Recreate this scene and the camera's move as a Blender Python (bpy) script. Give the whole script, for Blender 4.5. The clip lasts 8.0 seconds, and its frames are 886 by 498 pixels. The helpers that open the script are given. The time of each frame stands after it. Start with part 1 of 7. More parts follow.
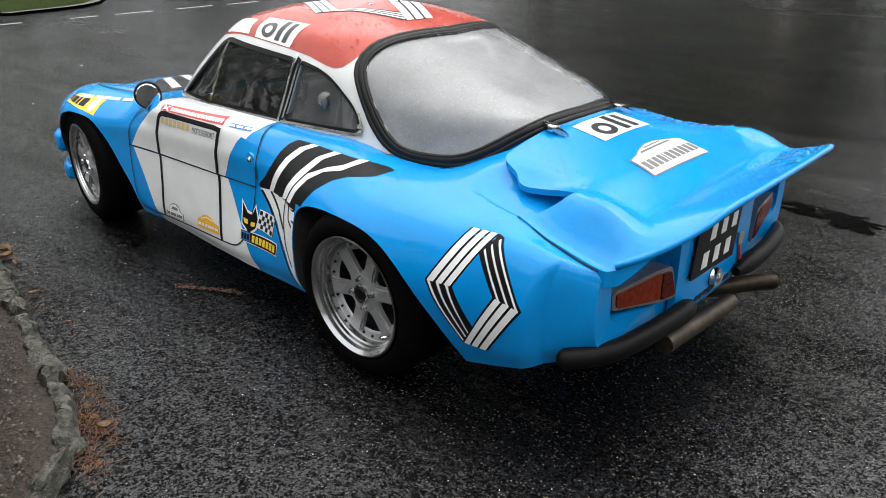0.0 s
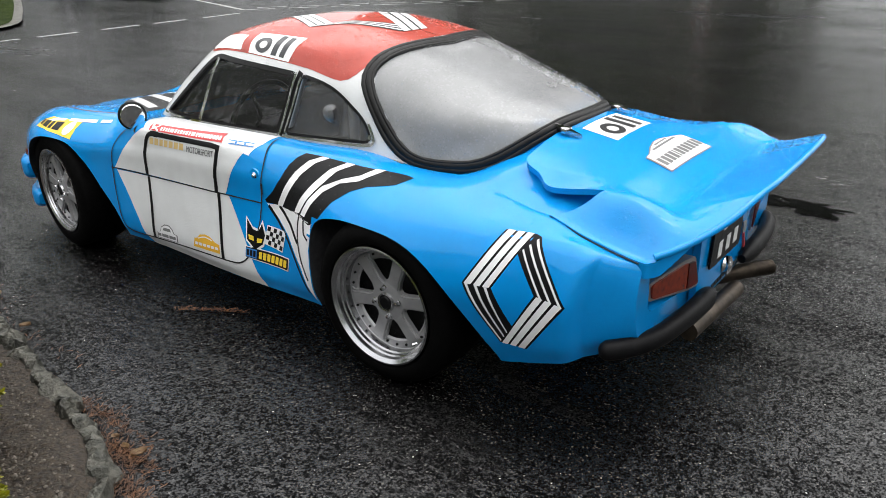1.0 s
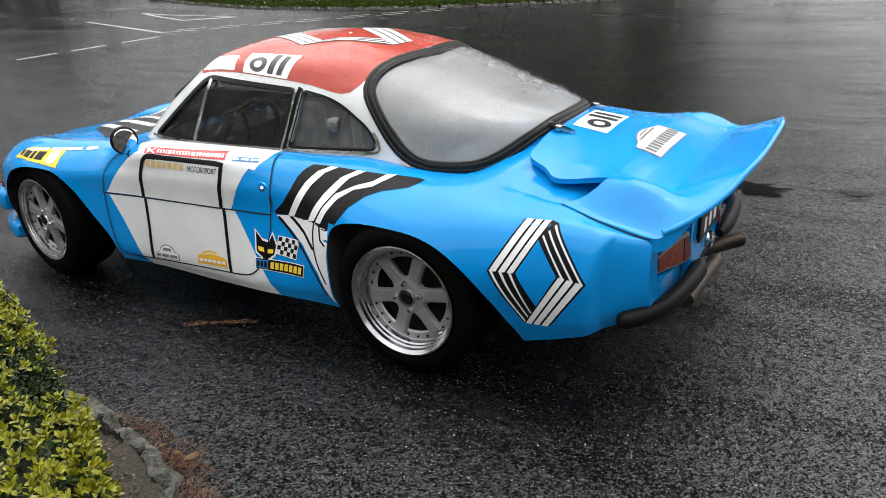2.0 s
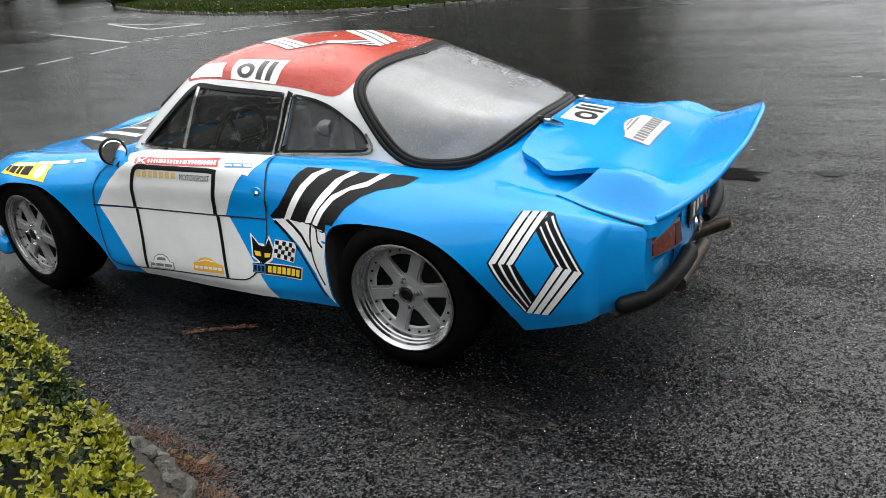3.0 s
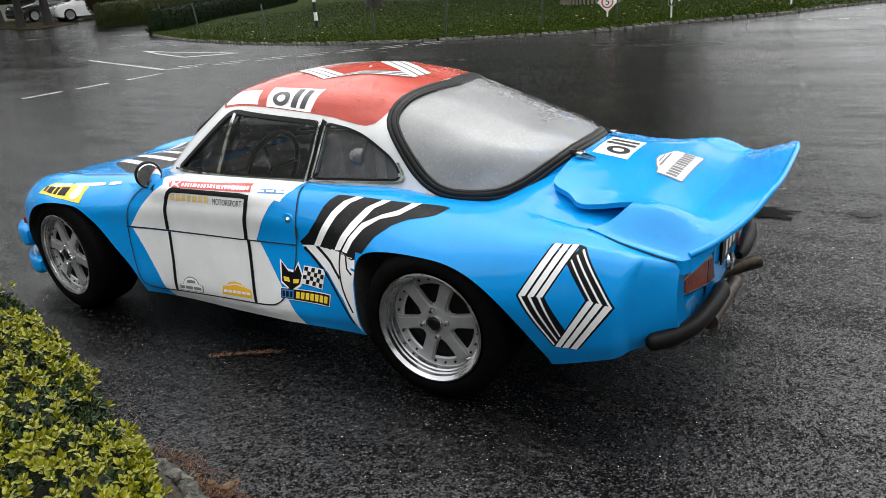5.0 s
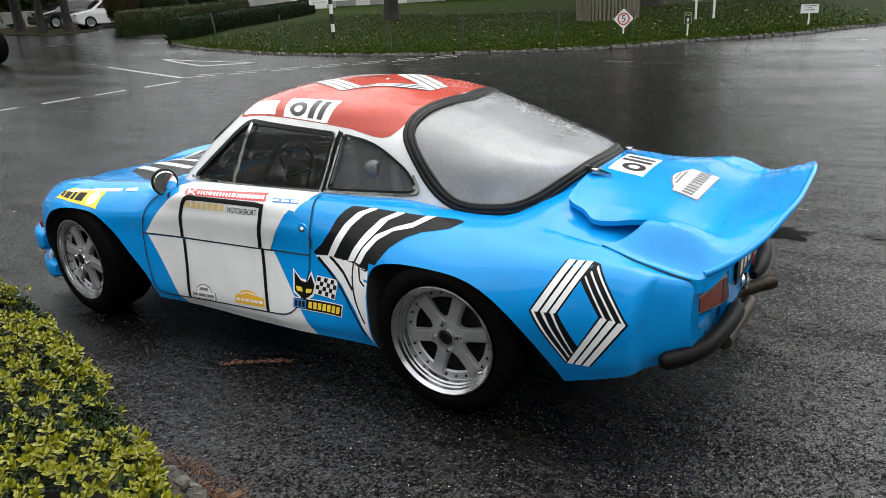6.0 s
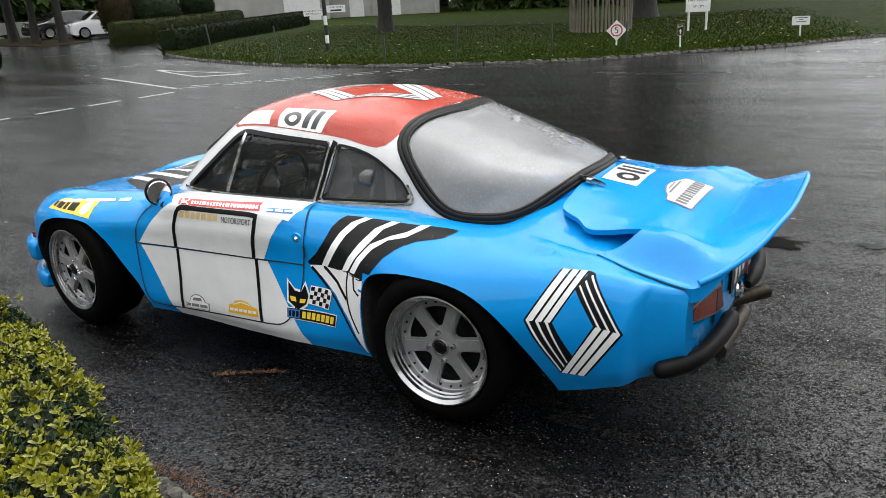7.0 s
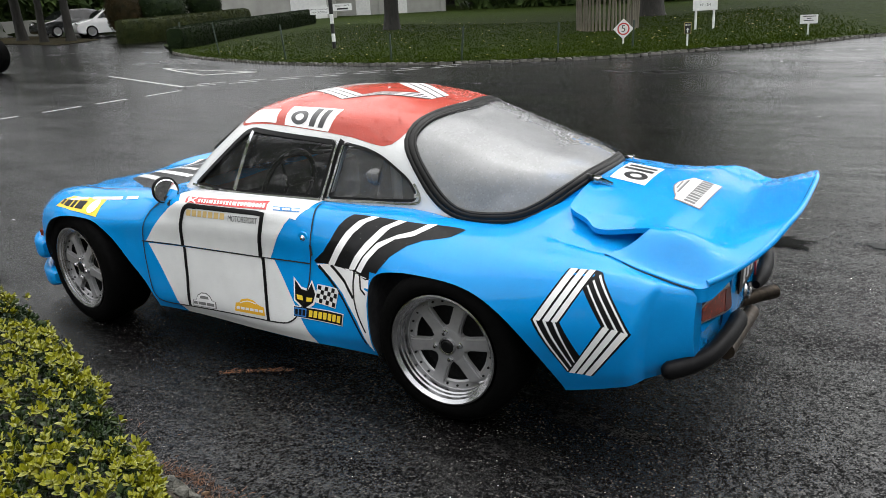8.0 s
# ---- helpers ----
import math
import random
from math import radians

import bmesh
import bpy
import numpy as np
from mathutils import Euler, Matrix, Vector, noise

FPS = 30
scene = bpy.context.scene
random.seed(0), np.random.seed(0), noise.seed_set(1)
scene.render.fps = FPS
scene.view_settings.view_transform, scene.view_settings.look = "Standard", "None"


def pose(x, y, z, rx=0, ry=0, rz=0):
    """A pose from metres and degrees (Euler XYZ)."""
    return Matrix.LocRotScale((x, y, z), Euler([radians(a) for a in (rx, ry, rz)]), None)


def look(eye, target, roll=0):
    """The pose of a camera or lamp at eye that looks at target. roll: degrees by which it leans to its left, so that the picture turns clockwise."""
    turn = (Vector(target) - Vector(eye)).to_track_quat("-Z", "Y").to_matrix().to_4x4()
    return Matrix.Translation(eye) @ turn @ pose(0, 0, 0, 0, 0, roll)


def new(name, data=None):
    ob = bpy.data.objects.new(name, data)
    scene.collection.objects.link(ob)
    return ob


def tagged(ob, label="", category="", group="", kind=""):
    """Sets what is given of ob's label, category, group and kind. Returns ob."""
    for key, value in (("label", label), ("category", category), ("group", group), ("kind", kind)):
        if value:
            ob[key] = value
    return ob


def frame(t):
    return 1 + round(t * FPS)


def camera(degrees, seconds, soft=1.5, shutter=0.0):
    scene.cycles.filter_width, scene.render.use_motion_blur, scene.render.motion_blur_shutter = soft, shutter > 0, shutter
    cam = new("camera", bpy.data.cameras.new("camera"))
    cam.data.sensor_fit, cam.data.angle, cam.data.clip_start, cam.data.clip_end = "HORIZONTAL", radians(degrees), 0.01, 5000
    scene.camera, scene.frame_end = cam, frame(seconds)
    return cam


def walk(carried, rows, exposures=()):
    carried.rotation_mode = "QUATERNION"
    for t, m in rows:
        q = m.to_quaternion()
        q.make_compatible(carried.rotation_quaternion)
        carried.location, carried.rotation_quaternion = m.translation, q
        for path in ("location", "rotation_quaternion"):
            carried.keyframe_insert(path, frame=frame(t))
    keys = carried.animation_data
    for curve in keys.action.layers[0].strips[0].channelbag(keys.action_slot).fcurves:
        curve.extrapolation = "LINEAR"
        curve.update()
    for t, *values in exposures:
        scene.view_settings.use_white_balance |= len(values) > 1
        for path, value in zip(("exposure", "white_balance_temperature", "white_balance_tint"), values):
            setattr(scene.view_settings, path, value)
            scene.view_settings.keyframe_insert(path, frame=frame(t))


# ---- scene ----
cam = camera(61.2, 8.0, soft=0.8)
PATH = [
    (0, (1.663, -2.106, 1.384), (0.408, -0.77, 0.584), -0.5),
    (0.5, (1.537, -2.22, 1.381), (0.357, -0.79, 0.63), -2.0),
    (1, (1.466, -2.327, 1.385), (0.345, -0.864, 0.61), -1.5),
    (1.2, (1.439, -2.38, 1.388), (0.361, -0.878, 0.625), -2.3),
    (2.3, (1.303, -2.687, 1.426), (0.371, -1.092, 0.66), -4.1),
    (2.5, (1.299, -2.687, 1.427), (0.372, -1.097, 0.644), -5.4),
    (3, (1.284, -2.726, 1.432), (0.378, -1.115, 0.668), -5.4),
    (3.5, (1.27, -2.722, 1.43), (0.404, -1.087, 0.671), -5.5),
    (4, (1.259, -2.719, 1.424), (0.365, -1.092, 0.679), -5.0),
    (4.5, (1.263, -2.728, 1.427), (0.324, -1.112, 0.716), -5.0),
    (6, (1.253, -2.739, 1.433), (0.257, -1.131, 0.784), -3.4),
    (6.5, (1.249, -2.736, 1.433), (0.257, -1.121, 0.792), -3.5),
    (7, (1.251, -2.737, 1.428), (0.265, -1.113, 0.805), -3.3),
    (7.5, (1.244, -2.734, 1.428), (0.243, -1.117, 0.811), -3.3),
    (8, (1.244, -2.734, 1.428), (0.245, -1.118, 0.802), -3.3),
]
walk(cam, [(t, look(eye, target, roll)) for t, eye, target, roll in PATH], [(0, 2.34), (8, 2.34)])

# ---- world and light: wet overcast day ----
SUN_ELEV, SUN_TURN = 76.0, 20.0
world = bpy.data.worlds.new("overcast_sky")
scene.world = world
world.use_nodes = True
wn = world.node_tree
sky = wn.nodes.new("ShaderNodeTexSky")
sky.sky_type, sky.sun_disc = "NISHITA", False
sky.sun_elevation, sky.sun_rotation = radians(SUN_ELEV), radians(SUN_TURN)
sky.air_density, sky.dust_density, sky.ozone_density = 1.6, 5.0, 1.0
grey = wn.nodes.new("ShaderNodeHueSaturation")
grey.inputs["Saturation"].default_value = 0.12
wn.links.new(sky.outputs[0], grey.inputs["Color"])
cloud = wn.nodes.new("ShaderNodeMix")
cloud.data_type = "RGBA"
cloud.inputs["Factor"].default_value = 0.78
cloud.inputs["B"].default_value = (1.40, 1.43, 1.46, 1)
wn.links.new(grey.outputs[0], cloud.inputs["A"])
wn.links.new(cloud.outputs["Result"], wn.nodes["Background"].inputs[0])
wn.nodes["Background"].inputs[1].default_value = 0.15
sun = new("sun", bpy.data.lights.new("sun", "SUN"))
sun.data.energy, sun.data.angle, sun.data.color = 0.5, radians(110), (1.0, 0.97, 0.93)
sun.matrix_world = look((12 * math.sin(radians(SUN_TURN)), 12 * math.cos(radians(SUN_TURN)), 12 * math.tan(radians(SUN_ELEV))), (0, 0, 0))


# ---- tools ----
from mathutils.bvhtree import BVHTree
from mathutils.geometry import tessellate_polygon


def part(name, bm, material, parent=None, label="", smooth=None):
    """Links a bmesh as one mesh object under a thing or a part."""
    me = bpy.data.meshes.new(name)
    bm.to_mesh(me)
    bm.free()
    for m in (material if isinstance(material, (list, tuple)) else [material]):
        me.materials.append(m)
    ob = new(name, me)
    ob.parent = parent
    if smooth is not None:
        me.shade_smooth()
        me.set_sharp_from_angle(angle=radians(smooth))
    if label:
        ob["label"] = label
    return ob


def thing(name, label, category, at=(0, 0, 0), turn=0.0, group="", kind=""):
    """An Empty at the base of a thing."""
    ob = new(name)
    ob.matrix_basis = pose(*at, 0, 0, turn)
    ob.empty_display_size = 0.1
    return tagged(ob, label, category, group, kind)


def box(bm, lo, hi, bevel=0.0, segments=2):
    r = bmesh.ops.create_cube(bm, size=1.0)
    c = [(a + b) / 2 for a, b in zip(lo, hi)]
    for v in r["verts"]:
        v.co = Vector([c[i] + v.co[i] * (hi[i] - lo[i]) for i in range(3)])
    if bevel:
        edges = list({e for v in r["verts"] for e in v.link_edges})
        bmesh.ops.bevel(bm, geom=edges, offset=bevel, segments=segments, affect="EDGES", profile=0.5)
    return bm


def spin(bm, profile, steps=48, centre=(0, 0, 0), axis="y"):
    """A surface of revolution: profile of (radius, along)."""
    rings = []
    for i in range(steps):
        a = 2 * math.pi * i / steps
        ring = []
        for r, s in profile:
            p = (r * math.cos(a), s, r * math.sin(a)) if axis == "y" else (r * math.cos(a), r * math.sin(a), s) if axis == "z" else (s, r * math.cos(a), r * math.sin(a))
            ring.append(bm.verts.new(Vector(p) + Vector(centre)))
        rings.append(ring)
    for i in range(steps):
        a, b = rings[i], rings[(i + 1) % steps]
        for j in range(len(profile) - 1):
            if profile[j][0] < 1e-6 and profile[j + 1][0] < 1e-6:
                continue
            bm.faces.new((a[j], b[j], b[j + 1], a[j + 1]))
    bmesh.ops.remove_doubles(bm, verts=[v for r in rings for v in r], dist=1e-5)
    bmesh.ops.recalc_face_normals(bm, faces=bm.faces)
    return bm


def tube(bm, path, radius, sides=8, cap=True):
    """A tube along a path; radius may be a list."""
    pts = [Vector(p) for p in path]
    radii = radius if isinstance(radius, (list, tuple)) else [radius] * len(pts)
    rings, up = [], None
    for i, p in enumerate(pts):
        d = (pts[min(i + 1, len(pts) - 1)] - pts[max(i - 1, 0)]).normalized()
        if up is None:
            up = d.orthogonal().normalized()
        up = (up - d * up.dot(d)).normalized()
        side = d.cross(up)
        rings.append([bm.verts.new(p + radii[i] * (math.cos(2 * math.pi * k / sides) * up + math.sin(2 * math.pi * k / sides) * side)) for k in range(sides)])
    for a, b in zip(rings, rings[1:]):
        for k in range(sides):
            bm.faces.new((a[k], a[(k + 1) % sides], b[(k + 1) % sides], b[k]))
    if cap:
        bm.faces.new(rings[0][::-1])
        bm.faces.new(rings[-1])
    return bm


def prism(bm, outline, lo, hi, axis="y"):
    """A closed prism of a plane outline between lo and hi along an axis."""
    def place(a, b, s):
        return (a, s, b) if axis == "y" else (a, b, s) if axis == "z" else (s, a, b)
    a = [bm.verts.new(place(*p, lo)) for p in outline]
    b = [bm.verts.new(place(*p, hi)) for p in outline]
    n = len(outline)
    for i in range(n):
        bm.faces.new((a[i], a[(i + 1) % n], b[(i + 1) % n], b[i]))
    bm.faces.new(a[::-1])
    bm.faces.new(b)
    bmesh.ops.recalc_face_normals(bm, faces=bm.faces)
    return bm


def cut(ob, bm, keep=False):
    """Cuts a closed bmesh out of an object."""
    me = bpy.data.meshes.new("cutter")
    bm.to_mesh(me)
    bm.free()
    me.materials.append(ob.data.materials[0])
    cutter = new("cutter", me)
    mod = ob.modifiers.new("cut", "BOOLEAN")
    mod.operation, mod.solver, mod.object = "INTERSECT" if keep else "DIFFERENCE", "EXACT", cutter
    bpy.context.view_layer.update()
    done = bpy.data.meshes.new_from_object(ob.evaluated_get(bpy.context.evaluated_depsgraph_get()))
    ob.modifiers.clear()
    old, ob.data = ob.data, done
    done.name = ob.name
    bpy.data.objects.remove(cutter)
    bpy.data.meshes.remove(me)
    bpy.data.meshes.remove(old)


def curve(stations):
    """A smooth function through (x, value) stations that does not overshoot."""
    xs, ys = np.array([s[0] for s in stations], float), np.array([s[1] for s in stations], float)
    h, d = np.diff(xs), np.diff(ys) / np.diff(xs)
    m = np.zeros(len(xs))
    m[0], m[-1] = d[0], d[-1]
    for i in range(1, len(xs) - 1):
        if d[i - 1] * d[i] > 0:
            w1, w2 = 2 * h[i] + h[i - 1], h[i] + 2 * h[i - 1]
            m[i] = (w1 + w2) / (w1 / d[i - 1] + w2 / d[i])

    def f(x):
        x = min(max(x, xs[0]), xs[-1])
        i = min(max(int(np.searchsorted(xs, x)) - 1, 0), len(xs) - 2)
        t = (x - xs[i]) / h[i]
        return float((2 * t**3 - 3 * t**2 + 1) * ys[i] + (t**3 - 2 * t**2 + t) * h[i] * m[i] + (3 * t**2 - 2 * t**3) * ys[i + 1] + (t**3 - t**2) * h[i] * m[i + 1])
    return f


def rounded(points, r=0.03, n=5):
    """A plane outline with its corners rounded; a point may carry its own radius."""
    out, k = [], len(points)
    for i in range(k):
        p, a, b = [Vector(points[j][:2]) for j in (i, i - 1, (i + 1) % k)]
        rr = points[i][2] if len(points[i]) > 2 else r
        da, db = (a - p), (b - p)
        s = min(rr, da.length * 0.48, db.length * 0.48)
        if s < 1e-4:
            out.append(tuple(p))
            continue
        q0, q1 = p + da.normalized() * s, p + db.normalized() * s
        for j in range(n + 1):
            t = j / n
            out.append(tuple((1 - t) ** 2 * q0 + 2 * t * (1 - t) * p + t * t * q1))
    return out


def smooth_line(points, n=6):
    """A Catmull-Rom line through points of any dimension."""
    P = [np.array(p, float) for p in points]
    P = [2 * P[0] - P[1]] + P + [2 * P[-1] - P[-2]]
    out = []
    for i in range(1, len(P) - 2):
        for j in range(n):
            t = j / n
            out.append(tuple(float(v) for v in 0.5 * (2 * P[i] + (P[i + 1] - P[i - 1]) * t + (2 * P[i - 1] - 5 * P[i] + 4 * P[i + 1] - P[i + 2]) * t * t + (3 * P[i] - P[i - 1] - 3 * P[i + 1] + P[i + 2]) * t**3)))
    out.append(tuple(float(v) for v in P[-2]))
    return out


def stroke(points, width):
    """The outline of a line of some width in the plane; width may be (start, end)."""
    P = [Vector(p) for p in points]
    w0, w1 = width if isinstance(width, tuple) else (width, width)
    left, right = [], []
    for i, p in enumerate(P):
        d = (P[min(i + 1, len(P) - 1)] - P[max(i - 1, 0)]).normalized()
        n = Vector((-d.y, d.x)) * (w0 + (w1 - w0) * i / (len(P) - 1)) / 2
        left.append(tuple(p + n))
        right.append(tuple(p - n))
    return left + right[::-1]


def flat_mesh(outlines, cell=0.03):
    """A plane mesh of outlines, cut into cells fine enough to be laid over a curved skin."""
    bm = bmesh.new()
    for outline in outlines:
        vs = [bm.verts.new((p[0], p[1], 0)) for p in outline]
        for tri in tessellate_polygon([[Vector((p[0], p[1], 0)) for p in outline]]):
            try:
                bm.faces.new([vs[i] for i in tri])
            except ValueError:
                pass
    if cell:
        for k in (0, 1):
            lo, hi = min(v.co[k] for v in bm.verts), max(v.co[k] for v in bm.verts)
            s = math.ceil(lo / cell) * cell
            while s < hi:
                no = Vector((0, 0, 0))
                no[k] = 1
                bmesh.ops.bisect_plane(bm, geom=[*bm.verts, *bm.edges, *bm.faces], plane_co=no * s, plane_no=no)
                s += cell
    return bm


def lay(name, outlines, skin, axis, material, parent, lift=0.0015, label="", cell=0.03, side=-1):
    """Lays plane outlines onto a skin: axis "y" from the car's flank (x, z), "z" from above (x, y), "x" from the rear (y, z)."""
    bm = flat_mesh(outlines, cell)
    lost = []
    for v in bm.verts:
        a, b = v.co.x, v.co.y
        if axis == "y":
            eye, way = Vector((a, 3 * side, b)), Vector((0, -side, 0))
        elif axis == "z":
            eye, way = Vector((a, b, 3)), Vector((0, 0, -1))
        elif axis == "x":
            eye, way = Vector((4, a, b)), Vector((-1, 0, 0))
        else:
            eye, ahead, e1, e2 = [Vector(q) for q in axis]
            way = (ahead + a * e1 + b * e2).normalized()
        hit, normal, _, _ = skin.ray_cast(eye, way)
        if hit is None:
            lost.append(v)
            continue
        if normal.dot(way) > 0:
            normal = -normal
        v.co = hit + normal * (-lift if isinstance(axis, tuple) else lift)
    bmesh.ops.delete(bm, geom=lost, context="VERTS")
    want = Vector(axis[1]) if isinstance(axis, tuple) else {"y": Vector((0, side, 0)), "z": Vector((0, 0, 1)), "x": Vector((1, 0, 0))}[axis]
    for f in bm.faces:
        f.normal_update()
        if f.normal.dot(want) < 0:
            f.normal_flip()
    return part(name, bm, material, parent, label, smooth=60)


def skin_of(*obs):
    """A ray tree of objects' meshes."""
    verts, polys = [], []
    for ob in obs:
        k = len(verts)
        verts += [ob.matrix_world @ v.co for v in ob.data.vertices]
        polys += [[i + k for i in p.vertices] for p in ob.data.polygons]
    return BVHTree.FromPolygons(verts, polys)


# ---- materials ----
def nodes_of(name):
    m = bpy.data.materials.new(name)
    m.use_nodes = True
    return m, m.node_tree, m.node_tree.nodes["Principled BSDF"]


def add(nt, kind, **values):
    n = nt.nodes.new("ShaderNode" + kind)
    for k, v in values.items():
        k = k.replace("_", " ")
        if k in n.inputs:
            n.inputs[k].default_value = v
    return n


def ramp(nt, source, stops):
    r = nt.nodes.new("ShaderNodeValToRGB")
    el = r.color_ramp.elements
    while len(el) < len(stops):
        el.new(0.5)
    for e, (p, c) in zip(el, stops):
        e.position = p
        e.color = (*c, 1) if isinstance(c, (tuple, list)) else (c, c, c, 1)
    nt.links.new(source, r.inputs[0])
    return r.outputs[0]


def noise_of(nt, scale, detail=6.0, rough=0.55, object_space=True, stretch=None):
    tc = nt.nodes.new("ShaderNodeTexCoord")
    src = tc.outputs["Object" if object_space else "Generated"]
    if stretch:
        mp = nt.nodes.new("ShaderNodeMapping")
        mp.inputs["Scale"].default_value = stretch
        nt.links.new(src, mp.inputs[0])
        src = mp.outputs[0]
    n = add(nt, "TexNoise", Scale=scale, Detail=detail, Roughness=rough)
    nt.links.new(src, n.inputs["Vector"])
    return n.outputs["Fac"]


def bump(nt, bsdf, height, strength, distance):
    b = add(nt, "Bump", Strength=strength, Distance=distance)
    nt.links.new(height, b.inputs["Height"])
    nt.links.new(b.outputs[0], bsdf.inputs["Normal"])
    return b


def surface(name, a, b, rough=(0.4, 0.6), scale=20.0, metal=0.0, relief=0.0, relief_scale=200.0, coat=0.0, spec=0.5, fine=None, stretch=None):
    """A surface whose colour wanders between a and b, with grain and relief."""
    m, nt, p = nodes_of(name)
    n = noise_of(nt, scale, stretch=stretch)
    col = ramp(nt, n, [(0.3, a), (0.7, b)])
    nt.links.new(col, p.inputs["Base Color"])
    n2 = noise_of(nt, scale * 3.1, 4)
    mr = add(nt, "MapRange")
    mr.inputs[1].default_value, mr.inputs[2].default_value = 0.3, 0.7
    mr.inputs[3].default_value, mr.inputs[4].default_value = rough
    nt.links.new(n2, mr.inputs[0])
    nt.links.new(mr.outputs[0], p.inputs["Roughness"])
    p.inputs["Metallic"].default_value = metal
    p.inputs["Coat Weight"].default_value = coat
    p.inputs["Coat Roughness"].default_value = 0.06
    p.inputs["Specular IOR Level"].default_value = spec
    if relief:
        bump(nt, p, noise_of(nt, relief_scale, 3), 0.6, relief)
    return m


def bead_height(nt, scale, share):
    """The relief of rain beads: a round bead in some of the cells, of uneven size."""
    tc = nt.nodes.new("ShaderNodeTexCoord")
    v = add(nt, "TexVoronoi", Scale=scale)
    nt.links.new(tc.outputs["Object"], v.inputs["Vector"])
    size = ramp(nt, v.outputs["Color"], [(0.0, 0.34), (share, 0.10), (min(share + 0.02, 0.99), 0.0)])
    ratio = nt.nodes.new("ShaderNodeMath")
    ratio.operation = "DIVIDE"
    nt.links.new(v.outputs["Distance"], ratio.inputs[0])
    nt.links.new(size, ratio.inputs[1])
    return ramp(nt, ratio.outputs[0], [(0.0, 1.0), (0.55, 0.75), (0.85, 0.35), (1.0, 0.0)])


def glass(name, tint, rough=0.02, drops=0.0, mist=0.0, bead=95.0):
    """A thin pane: clear and tinted, with the gloss of glass; drops: the relief of rain beads, their brightness also
    mixed in as pale fog.
    """
    m = bpy.data.materials.new(name)
    m.use_nodes = True
    nt = m.node_tree
    nt.nodes.remove(nt.nodes["Principled BSDF"])
    out = nt.nodes["Material Output"]
    t = nt.nodes.new("ShaderNodeBsdfTransparent")
    t.inputs[0].default_value = (*tint, 1)
    g = nt.nodes.new("ShaderNodeBsdfGlossy")
    g.inputs["Roughness"].default_value = rough
    f = add(nt, "Fresnel", IOR=1.5)
    mix = nt.nodes.new("ShaderNodeMixShader")
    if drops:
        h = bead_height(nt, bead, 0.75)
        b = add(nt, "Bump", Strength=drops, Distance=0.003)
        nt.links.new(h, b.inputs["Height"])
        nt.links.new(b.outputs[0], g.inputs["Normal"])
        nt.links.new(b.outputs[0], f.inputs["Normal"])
    nt.links.new(f.outputs[0], mix.inputs[0])
    clear = t.outputs[0]
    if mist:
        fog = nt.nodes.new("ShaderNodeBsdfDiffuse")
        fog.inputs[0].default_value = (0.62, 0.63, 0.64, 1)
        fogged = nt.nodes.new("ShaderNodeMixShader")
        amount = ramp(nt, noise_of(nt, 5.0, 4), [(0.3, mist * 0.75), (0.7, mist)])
        # each bead's bright look is put in as extra pale fog colour
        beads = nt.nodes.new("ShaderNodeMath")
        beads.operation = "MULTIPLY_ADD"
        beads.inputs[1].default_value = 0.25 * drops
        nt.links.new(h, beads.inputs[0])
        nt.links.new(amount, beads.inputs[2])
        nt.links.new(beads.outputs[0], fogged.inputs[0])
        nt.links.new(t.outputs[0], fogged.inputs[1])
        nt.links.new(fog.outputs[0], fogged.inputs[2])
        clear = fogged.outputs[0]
    nt.links.new(clear, mix.inputs[1])
    nt.links.new(g.outputs[0], mix.inputs[2])
    nt.links.new(mix.outputs[0], out.inputs[0])
    return m


def paint(name, colour, rough=0.16, drops=0.25):
    """Glossy car paint with rain beads on it and a breath of dirt."""
    m, nt, p = nodes_of(name)
    n = noise_of(nt, 6.0)
    dark = tuple(c * 0.9 for c in colour)
    nt.links.new(ramp(nt, n, [(0.35, dark), (0.65, colour)]), p.inputs["Base Color"])
    mr = add(nt, "MapRange")
    mr.inputs[3].default_value, mr.inputs[4].default_value = rough, rough + 0.12
    nt.links.new(noise_of(nt, 11.0), mr.inputs[0])
    nt.links.new(mr.outputs[0], p.inputs["Roughness"])
    p.inputs["Coat Weight"].default_value = 0.65
    p.inputs["Specular IOR Level"].default_value = 0.05
    p.inputs["Coat Roughness"].default_value = 0.09
    if drops:
        bump(nt, p, bead_height(nt, 120.0, 0.45), drops * 1.4, 0.002)
    return m


BLUE = paint("blue_paint", (0.002, 0.245, 0.64))
WHITE = paint("white_paint", (0.70, 0.71, 0.71))
RED = paint("red_paint", (0.45, 0.070, 0.050), drops=0.4)
BLACK_VINYL = surface("black_vinyl", (0.0035, 0.0035, 0.004), (0.007, 0.007, 0.0075), (0.3, 0.45), 30, spec=0.16)
WHITE_VINYL = paint("white_vinyl", (0.80, 0.80, 0.80), 0.25, 0.0)
YELLOW_VINYL = paint("yellow_vinyl", (0.80, 0.58, 0.05), 0.25, 0.0)
GOLD_VINYL = paint("gold_vinyl", (0.72, 0.52, 0.22), 0.25, 0.0)
AMBER_VINYL = paint("amber_vinyl", (0.80, 0.45, 0.04), 0.25, 0.0)
RED_VINYL = paint("red_vinyl", (0.52, 0.05, 0.05), 0.25, 0.0)
NAVY_VINYL = paint("blue_vinyl", (0.05, 0.22, 0.55), 0.25, 0.0)
INK_VINYL = paint("dark_grey_vinyl", (0.045, 0.045, 0.047), 0.3, 0.2)
GREY_VINYL = paint("grey_vinyl", (0.20, 0.20, 0.20), 0.25, 0.0)
